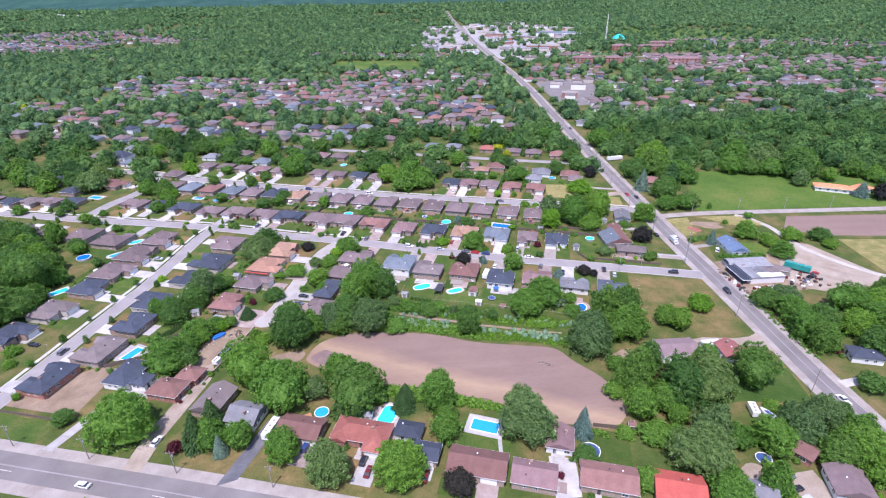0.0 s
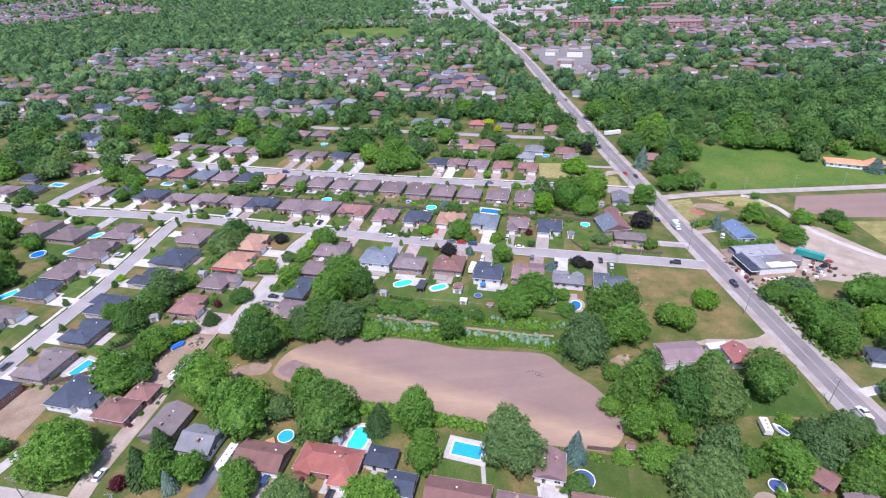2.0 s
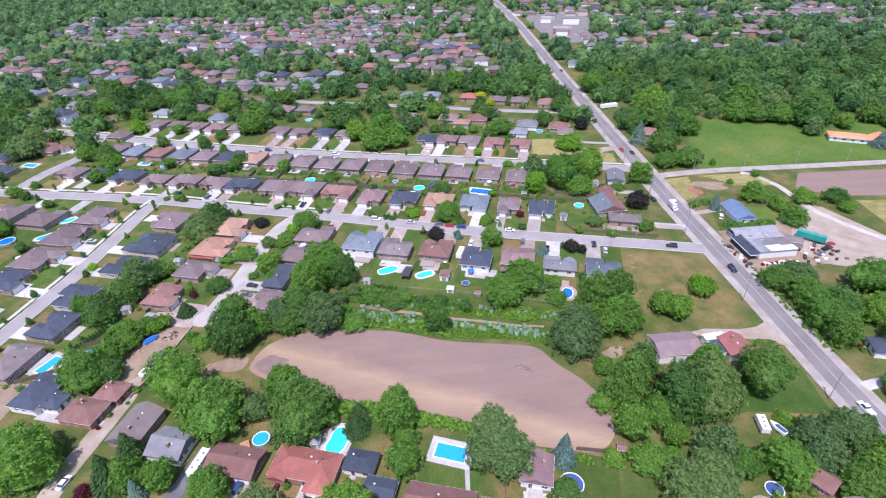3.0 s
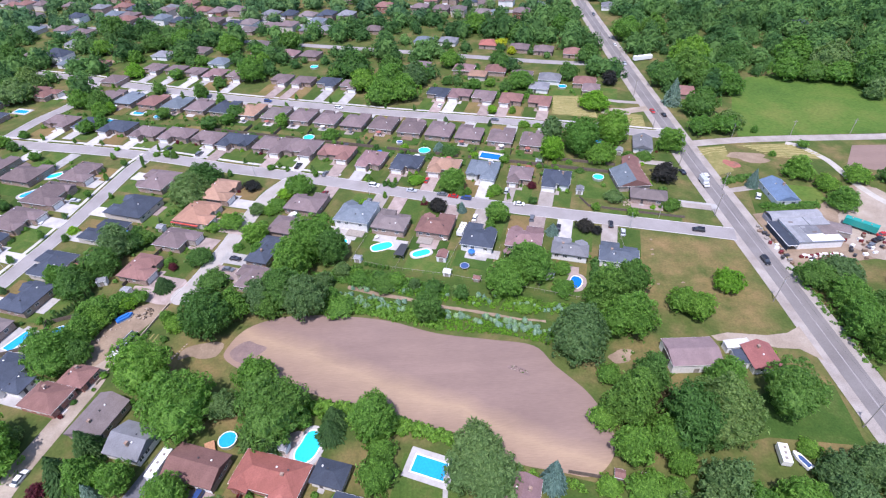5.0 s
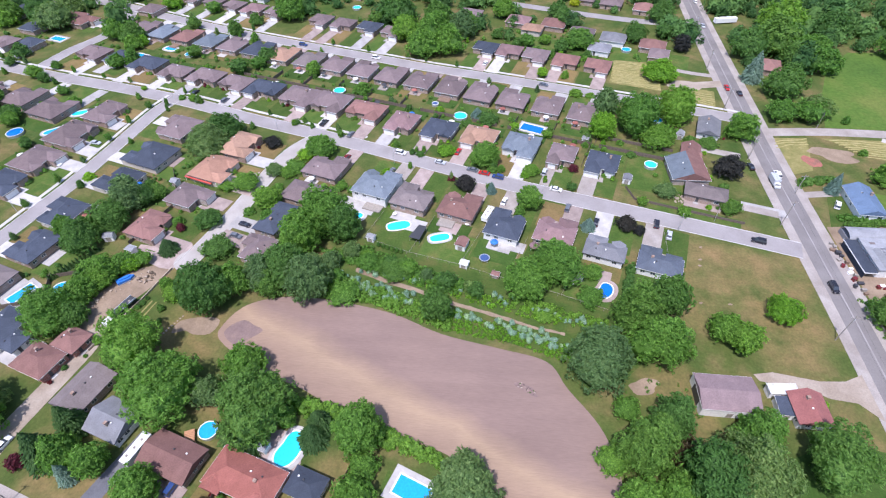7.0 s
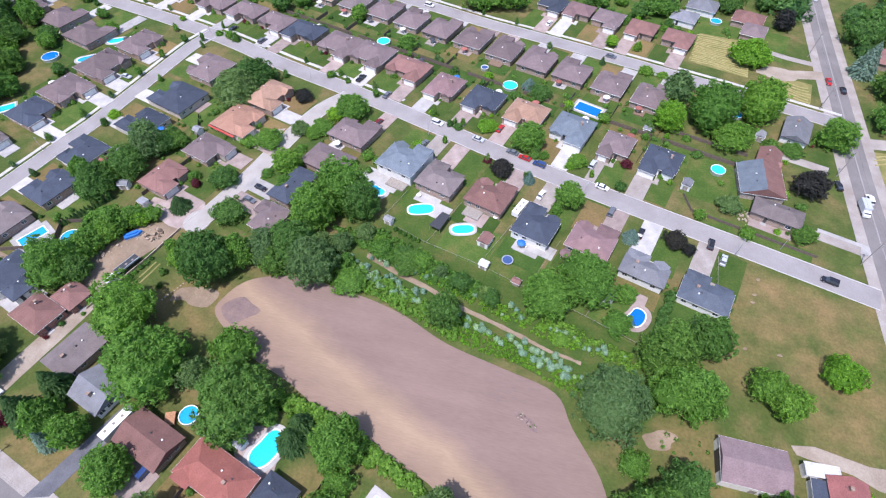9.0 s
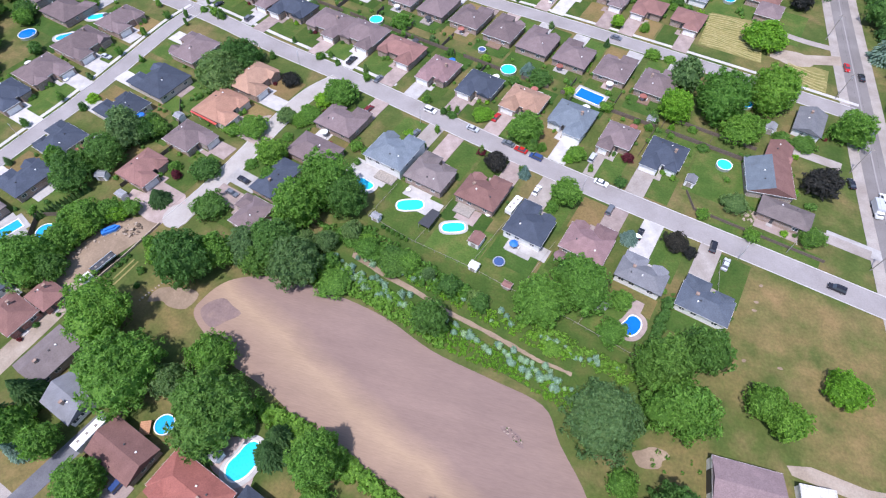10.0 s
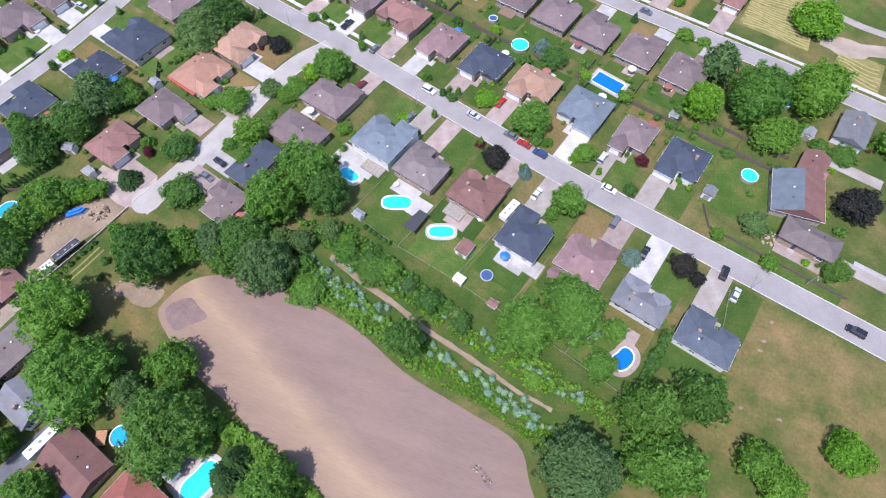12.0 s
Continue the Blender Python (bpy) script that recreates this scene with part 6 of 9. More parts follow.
t = thing("trampoline", "round dark blue trampoline on a lawn", "trampoline", pose(35.3, 206.0, 0))
part("jumping_mat", Shape().prism(blob(0, 0, 1.5, 1.5), 0.83, 0.86), MAT["cover"], t)
part("pad", ring_of(blob(0, 0, 1.85, 1.85), blob(0, 0, 1.5, 1.5), 0.82, 0.9), MAT["steel"], t, "pale grey edge pad")
for i in range(6):
    a = math.pi * i / 3
    part("leg", Shape().tube((1.8 * math.cos(a), 1.8 * math.sin(a), 0), (1.8 * math.cos(a), 1.8 * math.sin(a), 0.84), 0.04, 0.04, 6), MAT["steel"], t)

barn = shed(101.2, 158.2, -1, 15.0, 10.4, 3.6, "purple", "siding", "long farm shed with a mauve metal roof", "farm_shed", 0.28)
part("barn_door", Shape().box(-7.58, -2.6, 0, -7.49, 2.6, 3.2), MAT["dark"], barn, "dark open end doorway")
shed(116.9, 161.2, 3, 7.4, 2.8, 2.6, "white", "siding", "white flat-roofed lean-to beside a house", "lean_to", 0.06)
for hx, hy, hw, hd, hr in ((121.6, 155.6, 8.6, 8.0, "wine"),):
    house(hx, hy, YAW + 107, hw, hd, hr, "siding", 2.9, None, True)
shed(115.7, 156.2, -3, 3.4, 5.2, 2.4, "slate", "siding", "low dark-roofed wing of a house", "house_wing", 0.12)

# storage yard
t = thing("storage_building", "long metal storage building with patched pale roofs", "building", pose(170.5, 215.4, 0, 0, 0, 0))
part("wall", Shape().box(-8, -8.6, 0, 9, 6.0, 3.6), MAT["siding"], t)
for x0, y0, x1, y1, z, mat, words in ((-8.4, 1.4, 1.2, 6.3, 3.75, "tin", "pale sheet metal roof"), (1.25, 1.0, 9.4, 6.4, 3.9, "tin", "pale patched sheet metal roof"), (-8.4, -9.0, -6.2, 1.35, 3.72, "tin", "narrow pale roof strip"),
                                      (-6.15, -9.0, -3.2, 1.35, 3.62, "tin", "pale ribbed roof"), (-3.15, -4.2, 3.4, 1.35, 3.7, "grey", "grey roof"), (3.45, -5.0, 9.4, 0.95, 3.66, "greybrown", "stained brown roof"), (-3.15, -9.0, 9.4, -5.05, 3.5, "steel", "blue-grey sheet metal roof")):
    part("roof", Shape().box(x0, y0, 3.45, x1, y1, z), ROOF[mat], t, words)
part("lean_to", Shape().box(-12.6, -9.4, 2.6, -8.45, 6.0, 2.75).box(-12.4, -9.2, 0, -12.2, 5.8, 2.6), ROOF["slate"], t, "dark lean-to roof")
part("fascia", Shape().box(-12.72, -9.5, 2.5, -12.6, 6.1, 2.8).box(-12.6, -9.5, 2.5, -8.45, -9.4, 2.8), MAT["white"], t)
for i in range(5):
    part("roof_patch", Shape().box(-0.9, -0.5, 0, 0.9, 0.5, 0.03), ROOF["tin" if i % 2 else "greybrown"], t, "", pose(-5 + 2.9 * i, 3.6 - (i % 3) * 3.4, 3.91 if i == 3 else 3.77))
arch = Shape()
for i in range(8):
    a, b = math.pi * i / 8, math.pi * (i + 1) / 8
    arch.face((-10.4, 9.6 - 3.4 * math.cos(a), 2.0 + 1.9 * math.sin(a)), (10.4, 9.6 - 3.4 * math.cos(a), 2.0 + 1.9 * math.sin(a)), (10.4, 9.6 - 3.4 * math.cos(b), 2.0 + 1.9 * math.sin(b)), (-10.4, 9.6 - 3.4 * math.cos(b), 2.0 + 1.9 * math.sin(b)))
arch.box(-10.3, 6.3, 0, 10.3, 12.9, 2.0)
part("arched_roof", arch, ROOF["tin"], t, "pale arched sheet metal shed")
shed(183.5, 215.5, -30, 7.5, 5.5, 2.6, "greybrown", "grey_wood", "dark brown open shed in a storage yard", "store_shed", 0.2)
shed(179.6, 219.6, -10, 5.0, 3.0, 2.0, "tin", "grey_wood", "low grey store in a storage yard", "store_shed", 0.1)
YARD = random.Random(3)
pal = Shape().box(-0.6, -0.5, 0, 0.6, 0.5, 0.14).box(-0.55, -0.45, 0.14, 0.55, 0.45, 0.7).box(-0.6, -0.5, 0.7, 0.6, 0.5, 0.82)
CRATES = [pal.mesh("crate", MAT[k]) for k in ("wood", "white", "grey_wood", "dark")] + [pal.mesh("crate", PAINTS["maroon"])]


def crate(x, y, k=None):
    ob = new("crate", CRATES[YARD.randrange(5) if k is None else k])
    ob.matrix_basis = pose(x, y, 0.03, 0, 0, YARD.uniform(-25, 25)) @ Matrix.Diagonal((YARD.uniform(0.8, 1.6), YARD.uniform(0.8, 1.3), YARD.uniform(0.7, 1.5), 1))
    tagged(ob, "stacked crate of goods in a storage yard", "crate", "yard clutter")


for i in range(16):
    crate(161.5 + i * 1.0, 202.2 + YARD.uniform(-0.3, 0.3), (4, 1)[i % 2])
    crate(162.5 + i * 0.95, 199.6 + YARD.uniform(-0.8, 0.8))
for i in range(16):
    crate(155.2 + YARD.uniform(-1, 1.6), 199 + i * 1.5)
for i in range(26):
    crate(YARD.uniform(181, 200), YARD.uniform(199, 214))

# flat-roofed orange house with two wings
for ox, oy, oa, ow, od in ((293.4, 322.6, -28, 20.0, 9.0), (309.4, 317.3, 20, 17.0, 9.0)):
    t = thing("house", "long low house with an orange tile roof", "house", pose(ox, oy, 0, 0, 0, oa))
    part("wall", Shape().box(-ow / 2, -od / 2, 0, ow / 2, od / 2, 2.8), MAT["siding"], t)
    rs, fs, _ = hip_roof(-ow / 2, -od / 2, ow / 2, od / 2, 2.8, 0.35, 0.7)
    part("fascia", fs, MAT["white"], part("roof", rs, ROOF["orange"], t))
    for i in range(4):
        window(t, -ow * 0.36 + i * ow * 0.24, -od / 2, 1.6, 1.8, 1.2, "x")

# ---- fences ----
def fence(pts, h=1.6, kind="board"):
    label = "dark chain-link garden fence on thin posts" if kind == "chain" else "brown wooden board garden fence"
    t = thing("fence", label, "fence", pose(pts[0][0], pts[0][1], 0))
    o = Vector(pts[0])
    mat = MAT["grey_wood"] if kind == "chain" else MAT["fence_wood"]
    for a, b in zip(pts, pts[1:]):
        a, b = Vector(a) - o, Vector(b) - o
        n = max(1, round((b - a).length / (4.0 if kind == "chain" else 3.0)))
        L = (b - a).length / n
        ang = math.degrees(math.atan2((b - a).y, (b - a).x))
        key = (kind, round(L, 2), h)
        if key not in WINDOWS:
            s = Shape()
            if kind == "chain":
                s.box(0.03, -0.03, h - 0.07, L - 0.03, 0.03, h)
            else:
                s.box(0.06, -0.03, 0.03, L - 0.06, 0.03, h)
            WINDOWS[key] = s.mesh("panel", mat), Shape().box(-0.05, -0.05, -0.1, 0.05, 0.05, h + 0.08).mesh("post", mat)
        pm, qm = WINDOWS[key]
        for i in range(n):
            c = a.lerp(b, i / n)
            if kind == "board" and any((c + o - Vector(q)).length < 4.8 for q in POOLS):
                continue
            part("rail" if kind == "chain" else "panel", pm, None, t, "", pose(c.x, c.y, 0, 0, 0, ang))
            part("post", qm, None, t, "", pose(c.x, c.y, 0, 0, 0, ang))
    return t


fence([(-8.0, 212.8), (8.1, 206.8), (27.1, 201.9), (40.8, 197.3), (59.2, 191.5), (73.1, 186.4), (79.8, 184.2)], 1.3, "chain")
for a, b in (((-8.0, 213.1), (-3.1, 227.6)), ((9.1, 207.0), (16.2, 226.1)), ((26.9, 201.9), (34.4, 220.9)), ((42.5, 197.1), (50.5, 217.3)), ((60.4, 191.5), (68.0, 209.1))):
    fence([a, b], 1.2, "chain")
for p0, p1 in ((-190, -150), (-146, -92), (-88, -50), (-45, -42), (-26, -8), (-4, 36)):
    fence([grid(p0, 287.5), grid(p1, 287.5)], 1.7)
for i, p in enumerate((-172, -154, -136, -118, -99, -80, -62, -43, -25, -6, 11, 29)):
    fence([grid(p, 288.2), grid(p, 297 + i % 3)], 1.7)
    if i % 2:
        fence([grid(p + 3, 279), grid(p + 3, 286.8)], 1.6)
fence([(89.2, 248.6), (91.5, 241.2), (110.0, 235.4), (128.6, 229.8)], 1.2)
fence([(-111.0, 186.9), (-99.5, 190.5)], 1.7)
fence([(-123.7, 171.7), (-106.8, 177.3), (-111.0, 188.0)], 1.8)
single("garden_wall", ribbon([(-71.2, 194.0), (-74.6, 181.0), (-81.4, 160.0)], 0, 0.3, -0.1, 0.8), MAT["stone"], "low weathered stone wall beside a lane", "wall", kind="structure")
fence([(33.3, 113.2), (38.2, 128.7)], 1.8)
fence([(56.1, 124.2), (62.5, 122.7), (79.3, 117.7)], 1.7)
fence([(78.8, 117.7), (75.8, 108.7)], 1.7)
fence([(-28.2, 117.8), (-25.3, 133.3)], 1.7)
fence([(2.6, 126.3), (5.0, 134.8)], 1.6)
fence([(-49.5, 126.3), (-46.7, 139.4)], 1.6)
fence([(-151.4, 151.0), (-123.3, 143.0)], 1.2)
fence([(-95.7, 248.3), (-84.4, 227.7), (-92.1, 204.2)], 1.6)
fence([(98.6, 222.3), (97.2, 206.0)], 1.3, "chain")
fence([(85.5, 282.0), (112.6, 273.7)], 1.5)
fence([(73.3, 260.9), (79.5, 278.9)], 1.5)

# ---- poles, wires, lamps ----
def utility_pole(x, y, h=11.0, lean=0.0):
    t = thing("utility_pole", "tall weathered wooden utility pole with crossarm", "pole", pose(x, y, 0, 0, lean, 0), "utility poles along the road")
    part("shaft", Shape().tube((0, 0, -0.3), (0, 0, h), 0.17, 0.10, 9), MAT["grey_wood"], t)
    part("crossarm", Shape().box(-1.2, -0.06, h - 0.9, 1.2, 0.06, h - 0.76), MAT["grey_wood"], t)
    for ix in (-1.05, 1.05) if y < 250 else ():
        part("insulator", Shape().tube((ix, 0, h - 0.76), (ix, 0, h - 0.55), 0.05, 0.04, 6), MAT["white"], t)
    part("transformer", Shape().tube((0.3, 0.2, h - 2.6), (0.3, 0.2, h - 1.7), 0.22, 0.22, 10), MAT["steel"], t)
    return t


def wire(a, b, sag=0.7):
    s = Shape()
    a, b = Vector(a), Vector(b)
    pts = [a.lerp(b, i / 8) - Vector((0, 0, sag * 4 * (i / 8) * (1 - i / 8))) for i in range(9)]
    for p in pts:
        s.v += [(p.x - 0.018, p.y, p.z), (p.x + 0.018, p.y, p.z - 0.01), (p.x, p.y, p.z + 0.02)]
    for i in range(8):
        for k in range(3):
            s.f.append((3 * i + k, 3 * i + (k + 1) % 3, 3 * i + 3 + (k + 1) % 3, 3 * i + 3 + k))
    single("overhead_wire", s, MAT["dark"], "thin dark overhead wire between poles", "wire")


POLES = [(137.5, 84.3), (138.5, 132.5), (139.5, 180.5), (141.4, 230.4), (142.2, 270.5), (143.5, 309.8), (145.5, 348.6), (148.7, 391.8), (153.9, 452.6), (158.0, 516.3), (163.9, 593.0)]
for px, py in POLES:
    utility_pole(px, py, 11.5, 1.0)
for (ax, ay), (bx, by) in zip(POLES, POLES[1:]):
    for dx in (-1.0, 1.0):
        wire((ax + dx + 0.2, ay, 11.0), (bx + dx + 0.2, by, 11.0))
FPOLES = [(-133.9, 133.4), (-106.2, 125.7), (-76.3, 117.5), (-45.7, 109.7)]
for px, py in FPOLES:
    utility_pole(px, py, 9.5)
for (ax, ay), (bx, by) in zip(FPOLES, FPOLES[1:]):
    for dx in (-1.0, 0.4, 1.0):
        wire((ax + dx, ay, 9.0), (bx + dx, by, 9.0), 0.5)
utility_pole(153.3, 249.2, 9.0)
for px, py in ((179.4, 296.1), (209.6, 295.5), (239.8, 294.1), (269.9, 292.6)):
    utility_pole(px, py, 8.5)


def street_lamp(x, y, yaw):
    t = thing("street_lamp", "slim grey street lamp with a bent arm", "street lamp", pose(x, y, 0, 0, 0, yaw), "street lamps")
    part("pole", Shape().tube((0, 0, 0), (0, 0, 6.2), 0.09, 0.06, 8), MAT["steel"], t)
    part("arm", Shape().tube((0, 0, 6.2), (0, -1.6, 6.6), 0.045, 0.04, 6), MAT["steel"], t)
    part("lamp_head", Shape().box(-0.12, -2.0, 6.52, 0.12, -1.5, 6.64), MAT["grey_wood"], t)


for lx, ly, la in ((104.1, 224.9, 180), (56.1, 239.0, 180), (-4.1, 258.6, 180), (-60.7, 279.7, 180), (118.2, 230.9, 0), (-121.6, 304.3, 0), (-142.5, 216.5, 90), (-149.9, 180.9, 90), (60.7, 344.1, 0), (-41.1, 377.8, 0), (-143.7, 411.9, 0)):
    street_lamp(lx, ly, la + YAW)

# ---- yard surfaces ----
patch("patio", rect(-14.1, 231.2, 15, 7), "concrete", "pale concrete patio behind a house", "patio", 0.032)
patch("patio", rect(4.3, 225.7, 9, 4.5), "concrete", "pale concrete patio beside a pool", "patio", 0.032)
patch("patio", rect(22.3, 221.2, 7, 6), "paver", "paved patio behind a house", "patio", 0.032)
patch("patio", rect(73.4, 201.4, 8, 5), "paver", "paved patio behind a house", "patio", 0.032)
patch("patio", rect(40.4, 212.0, 8, 4), "concrete", "pale concrete patio behind a house", "patio", 0.032)
patch("patio", rect(-12.3, 128.8, 7, 6), "paver", "paved terrace behind a house", "patio", 0.032)
patch("driveway", [(23.9, 125.0), (23.1, 115.7), (24.3, 115.5), (25.3, 124.8)], "concrete", "narrow concrete path from a pool", "path", 0.05)
patch("driveway", [(38.3, 113.7), (46.2, 111.7), (44.2, 98.3), (36.5, 98.3)], "concrete", "wide pale concrete driveway before a garage", "driveway", 0.06)
patch("driveway", [(-62.9, 111.6), (-57.0, 113.4), (-48.4, 136.0), (-52.8, 137.6)], "dark_asphalt", "dark asphalt driveway", "driveway", 0.06)
patch("driveway", [(-123.6, 131.0), (-119.9, 130.0), (-112.2, 146.7), (-115.6, 148.0)], "concrete", "pale concrete driveway from the wide road", "driveway", 0.06)
patch("patio", rect(-116.4, 179.3, 9, 13, 62), "concrete", "pale concrete patio round a pool", "patio", 0.032)
patch("patio", rect(-102.6, 158.6, 10, 10), "concrete", "pale concrete forecourt of a house", "patio", 0.032)
patch("driveway", rect(139.3, 238.4, 18, 4.2), "concrete", "pale concrete driveway from the main road", "driveway", 0.055)
patch("driveway", rect(131.3, 275.2, 18, 4.0), "gravel", "gravel driveway from the main road", "driveway", 0.052)
patch("driveway", rect(163.5, 249.4, 18, 3.4, 8), "gravel", "gravel drive to a blue-roofed house", "driveway", 0.052)
patch("driveway", rect(160.8, 137.0, 16, 3.6, 8), "concrete", "pale drive from the main road", "driveway", 0.052)
patch("bare_patch", blob(80.9, 160.6, 4.2, 2.4, 10, 20, 0.3, 2), "bare", "bare earth patch in the grass", "bare earth", 0.035)
patch("bare_patch", spline([(-58.6, 172.9), (-59.4, 168.2), (-55.6, 169.4), (-52.4, 168.2), (-47.4, 168.9), (-46.2, 173.9), (-51.0, 174.9)], 3, True), "bare", "bare garden bed", "bare earth", 0.035)
patch("bare_patch", rect(-38.5, 188.9, 5, 3, -20), "bare", "bare garden bed", "bare earth", 0.035)
patch("bare_patch", blob(167.6, 270.6, 3.0, 4.2, 20, 40, 0.25, 9), "reddish_spot", "flat reddish spot in a mown lot", "bare earth", 0.046)
patch("bare_patch", blob(178.5, 276.0, 10.5, 4.2, -14, 24, 0.4, 19), "bare", "bare brown earth between mown lots", "bare earth", 0.043)
patch("bare_patch", blob(130.5, 331.9, 8, 4.6, 5, 20, 0.3, 5), "lane_earth", "bare tan earth patch in a lot", "bare earth", 0.045)
for i, (dx, dy) in enumerate(((110.1, 217.0), (108.4, 211.0), (103.9, 191.8), (112.9, 191.9), (107.6, 208.1))):
    patch("bare_patch", blob(dx, dy, 0.6, 0.45, 0, 12, 0.3, i), "bare", "small pale bare spot in parched grass", "bare earth", 0.04)
patch("bare_patch", blob(48.4, 157.4, 3.0, 1.3, -32, 26, 0.35, 3), "tip_soil", "dark trampled mark in the tilled field", "bare earth", 0.05)
clods = random.Random(41)
for i in range(22):
    k = clods.uniform(0.12, 0.34)
    ob = single("clod", Shape().prism(blob(0, 0, k, k * 0.7, 0, 6, 0.3, i), 0, k * 0.5), MAT[clods.choice(("stone", "dark_soil", "dark_soil", "lawn"))], "loose clod on a tilled field", "clod", "clods in the field")
    u, v = clods.uniform(-2.6, 2.6), clods.uniform(-0.9, 0.9)
    ob.matrix_basis = pose(48.4 + 0.85 * u + 0.53 * v, 157.4 - 0.53 * u + 0.85 * v, 0.05, 0, 0, clods.uniform(0, 360))
for bi, (bx, by, bw, bd, bm) in enumerate(((4.5, 215.8, 17, 15, "lawn"), (22.0, 211.0, 17, 15, "lawn"), (37.5, 206.1, 15, 16, "lawn"), (54.0, 202.0, 16, 15, "lawn"), (69.9, 196.4, 14, 14, "lawn"), (103.4, 256.2, 26, 22, "lawn"),
                           (110.2, 234.8, 36, 5.5, "lawn"), (19.9, 123.2, 17, 14, "lawn"), (58.5, 115.2, 13, 14, "lawn"), 
                           (-107.2, 128.4, 20, 8, "lawn"), (-139.2, 140.4, 26, 12, "lawn"), (85.4, 268.6, 14, 14, "lawn"), (168.4, 237.5, 14, 22, "lawn"), (186.5, 241.6, 14, 16, "meadow"))):
    patch("lawn", rect(bx, by, bw, bd), bm, {"lawn": "mown green back lawn", "dry": "sun-parched tan grass", "meadow": "rough green grass"}[bm], "lawn", 0.006 + 0.0045 * bi * 0.25)

# ---- garden strip beside the tilled field ----
PATH_LINE = spline([(-8, 198.2), (2.6, 194.0), (14.6, 190.2), (23.7, 186.6), (35.9, 183.2), (46.3, 180.0), (51.5, 178.3), (56.5, 177.5), (60.4, 176.6)], 6)
way, wobble = Shape(), random.Random(12)
half = [1.0 - 0.6 * i / len(PATH_LINE) + wobble.uniform(-0.14, 0.14) for i in range(len(PATH_LINE))]
edge = [(x + wobble.uniform(-0.1, 0.1), y - k) for (x, y), k in zip(PATH_LINE, half)]
edge += [(x + wobble.uniform(-0.1, 0.1), y + k) for (x, y), k in reversed(list(zip(PATH_LINE, half)))]
single("garden_path", way.prism(edge, -0.2, 0.05), MAT["bare"], "bare earth path through a garden strip", "path", kind="structure")
single("grass_track", ribbon(spline([(-8.1, 209.7), (10.0, 203.4), (28.0, 198.2), (44.9, 192.4), (59.9, 187.7), (73.8, 182.6), (83.7, 172.5)], 4), 0, 4.0, -0.2, 0.04), MAT["lawn"], "mown grass strip behind the fence", "grass", kind="structure")


def leaf_patch(name, poly, count, rmin, rmax, kind, label, cat, seed, tris=26, height=0.7):
    """Low growth scattered over an outline: one mesh of many small leaf clumps."""
    rnd = np.random.RandomState(seed)
    xs, ys = [p[0] for p in poly], [p[1] for p in poly]
    pts = []
    while len(pts) < count:
        x, y = rnd.uniform(min(xs), max(xs)), rnd.uniform(min(ys), max(ys))
        if inside(x, y, poly):
            pts.append((x, y, rnd.uniform(rmin, rmax)))
    return single(name, tri_cloud(np.array(pts), tris, height, rnd, LEAF[kind]), None, label, cat, kind="stuff")


def tri_cloud(pts, tris, height, rnd, material, size=0.42):
    """A mesh of clumps, each some loose triangles on a dome of its own radius."""
    n = len(pts)
    d = rnd.normal(size=(n, tris, 3))
    d[..., 2] = np.abs(d[..., 2])
    d /= np.linalg.norm(d, axis=2)[..., None]
    c = d * rnd.uniform(0.84, 1.05, (n, tris, 1)) * pts[:, None, 2:3]
    lump = 1 + 0.20 * np.sin(5.5 * d[..., :1] + pts[:, None, :1]) * np.cos(5.5 * d[..., 1:2] + pts[:, None, 1:2]) + 0.12 * np.sin(6 * d[..., 2:3] + 3 * pts[:, None, 1:2])
    c = c * lump
    tall = rnd.uniform(0.8, 1.3, (n, 1)) * height * 1.9
    c[..., 2] = c[..., 2] * tall + pts[:, None, 2] * 0.12
    c[..., :2] += pts[:, None, :2]
    nrm = d + rnd.normal(scale=0.2, size=d.shape)
    nrm /= np.linalg.norm(nrm, axis=2)[..., None]
    s = np.cross(nrm, rnd.normal(size=d.shape))
    s /= np.linalg.norm(s, axis=2)[..., None]
    t = np.cross(nrm, s)
    k = pts[:, None, 2:3] * size * rnd.uniform(0.7, 1.3, (n, tris, 1))
    v = np.stack([c + s * k, c - s * k * 0.5 + t * k * 0.87, c - s * k * 0.5 - t * k * 0.87], 2).reshape(-1, 3)
    me = bpy.data.meshes.new("leaves")
    m = len(v) // 3
    me.vertices.add(len(v))
    me.vertices.foreach_set("co", v.astype(np.float32).ravel())
    me.loops.add(3 * m)
    me.loops.foreach_set("vertex_index", np.arange(3 * m, dtype=np.int32))
    me.polygons.add(m)
    me.polygons.foreach_set("loop_start", np.arange(0, 3 * m, 3, dtype=np.int32))
    me.materials.append(material)
    me.update(calc_edges=True)
    me.validate()
    return me


leaf_patch("hedge", [(159.6, 256.5), (170.7, 257.3), (170.7, 259.3), (159.7, 258.7)], 60, 0.6, 1.1, "d", "rough green hedge before a lot", "hedge", 61)
leaf_patch("hedge", [(163.3, 234.3), (187.3, 232.7), (187.3, 235.3), (163.3, 236.7)], 110, 0.6, 1.1, "g", "rough green hedge behind a storage shed", "hedge", 62)
leaf_patch("weeds", [(153.2, 196.7), (156.7, 196.7), (156.0, 150.2), (152.5, 150.2)], 60, 0.4, 0.9, "g", "rough weeds below roadside trees", "weeds", 63)
leaf_patch("hedge", [(101.6, 104.2), (103.5, 104.2), (104.2, 86.3), (102.2, 86.3)], 70, 0.8, 1.3, "g", "tall green hedge beside a yard", "hedge", 64, 30, 1.2)
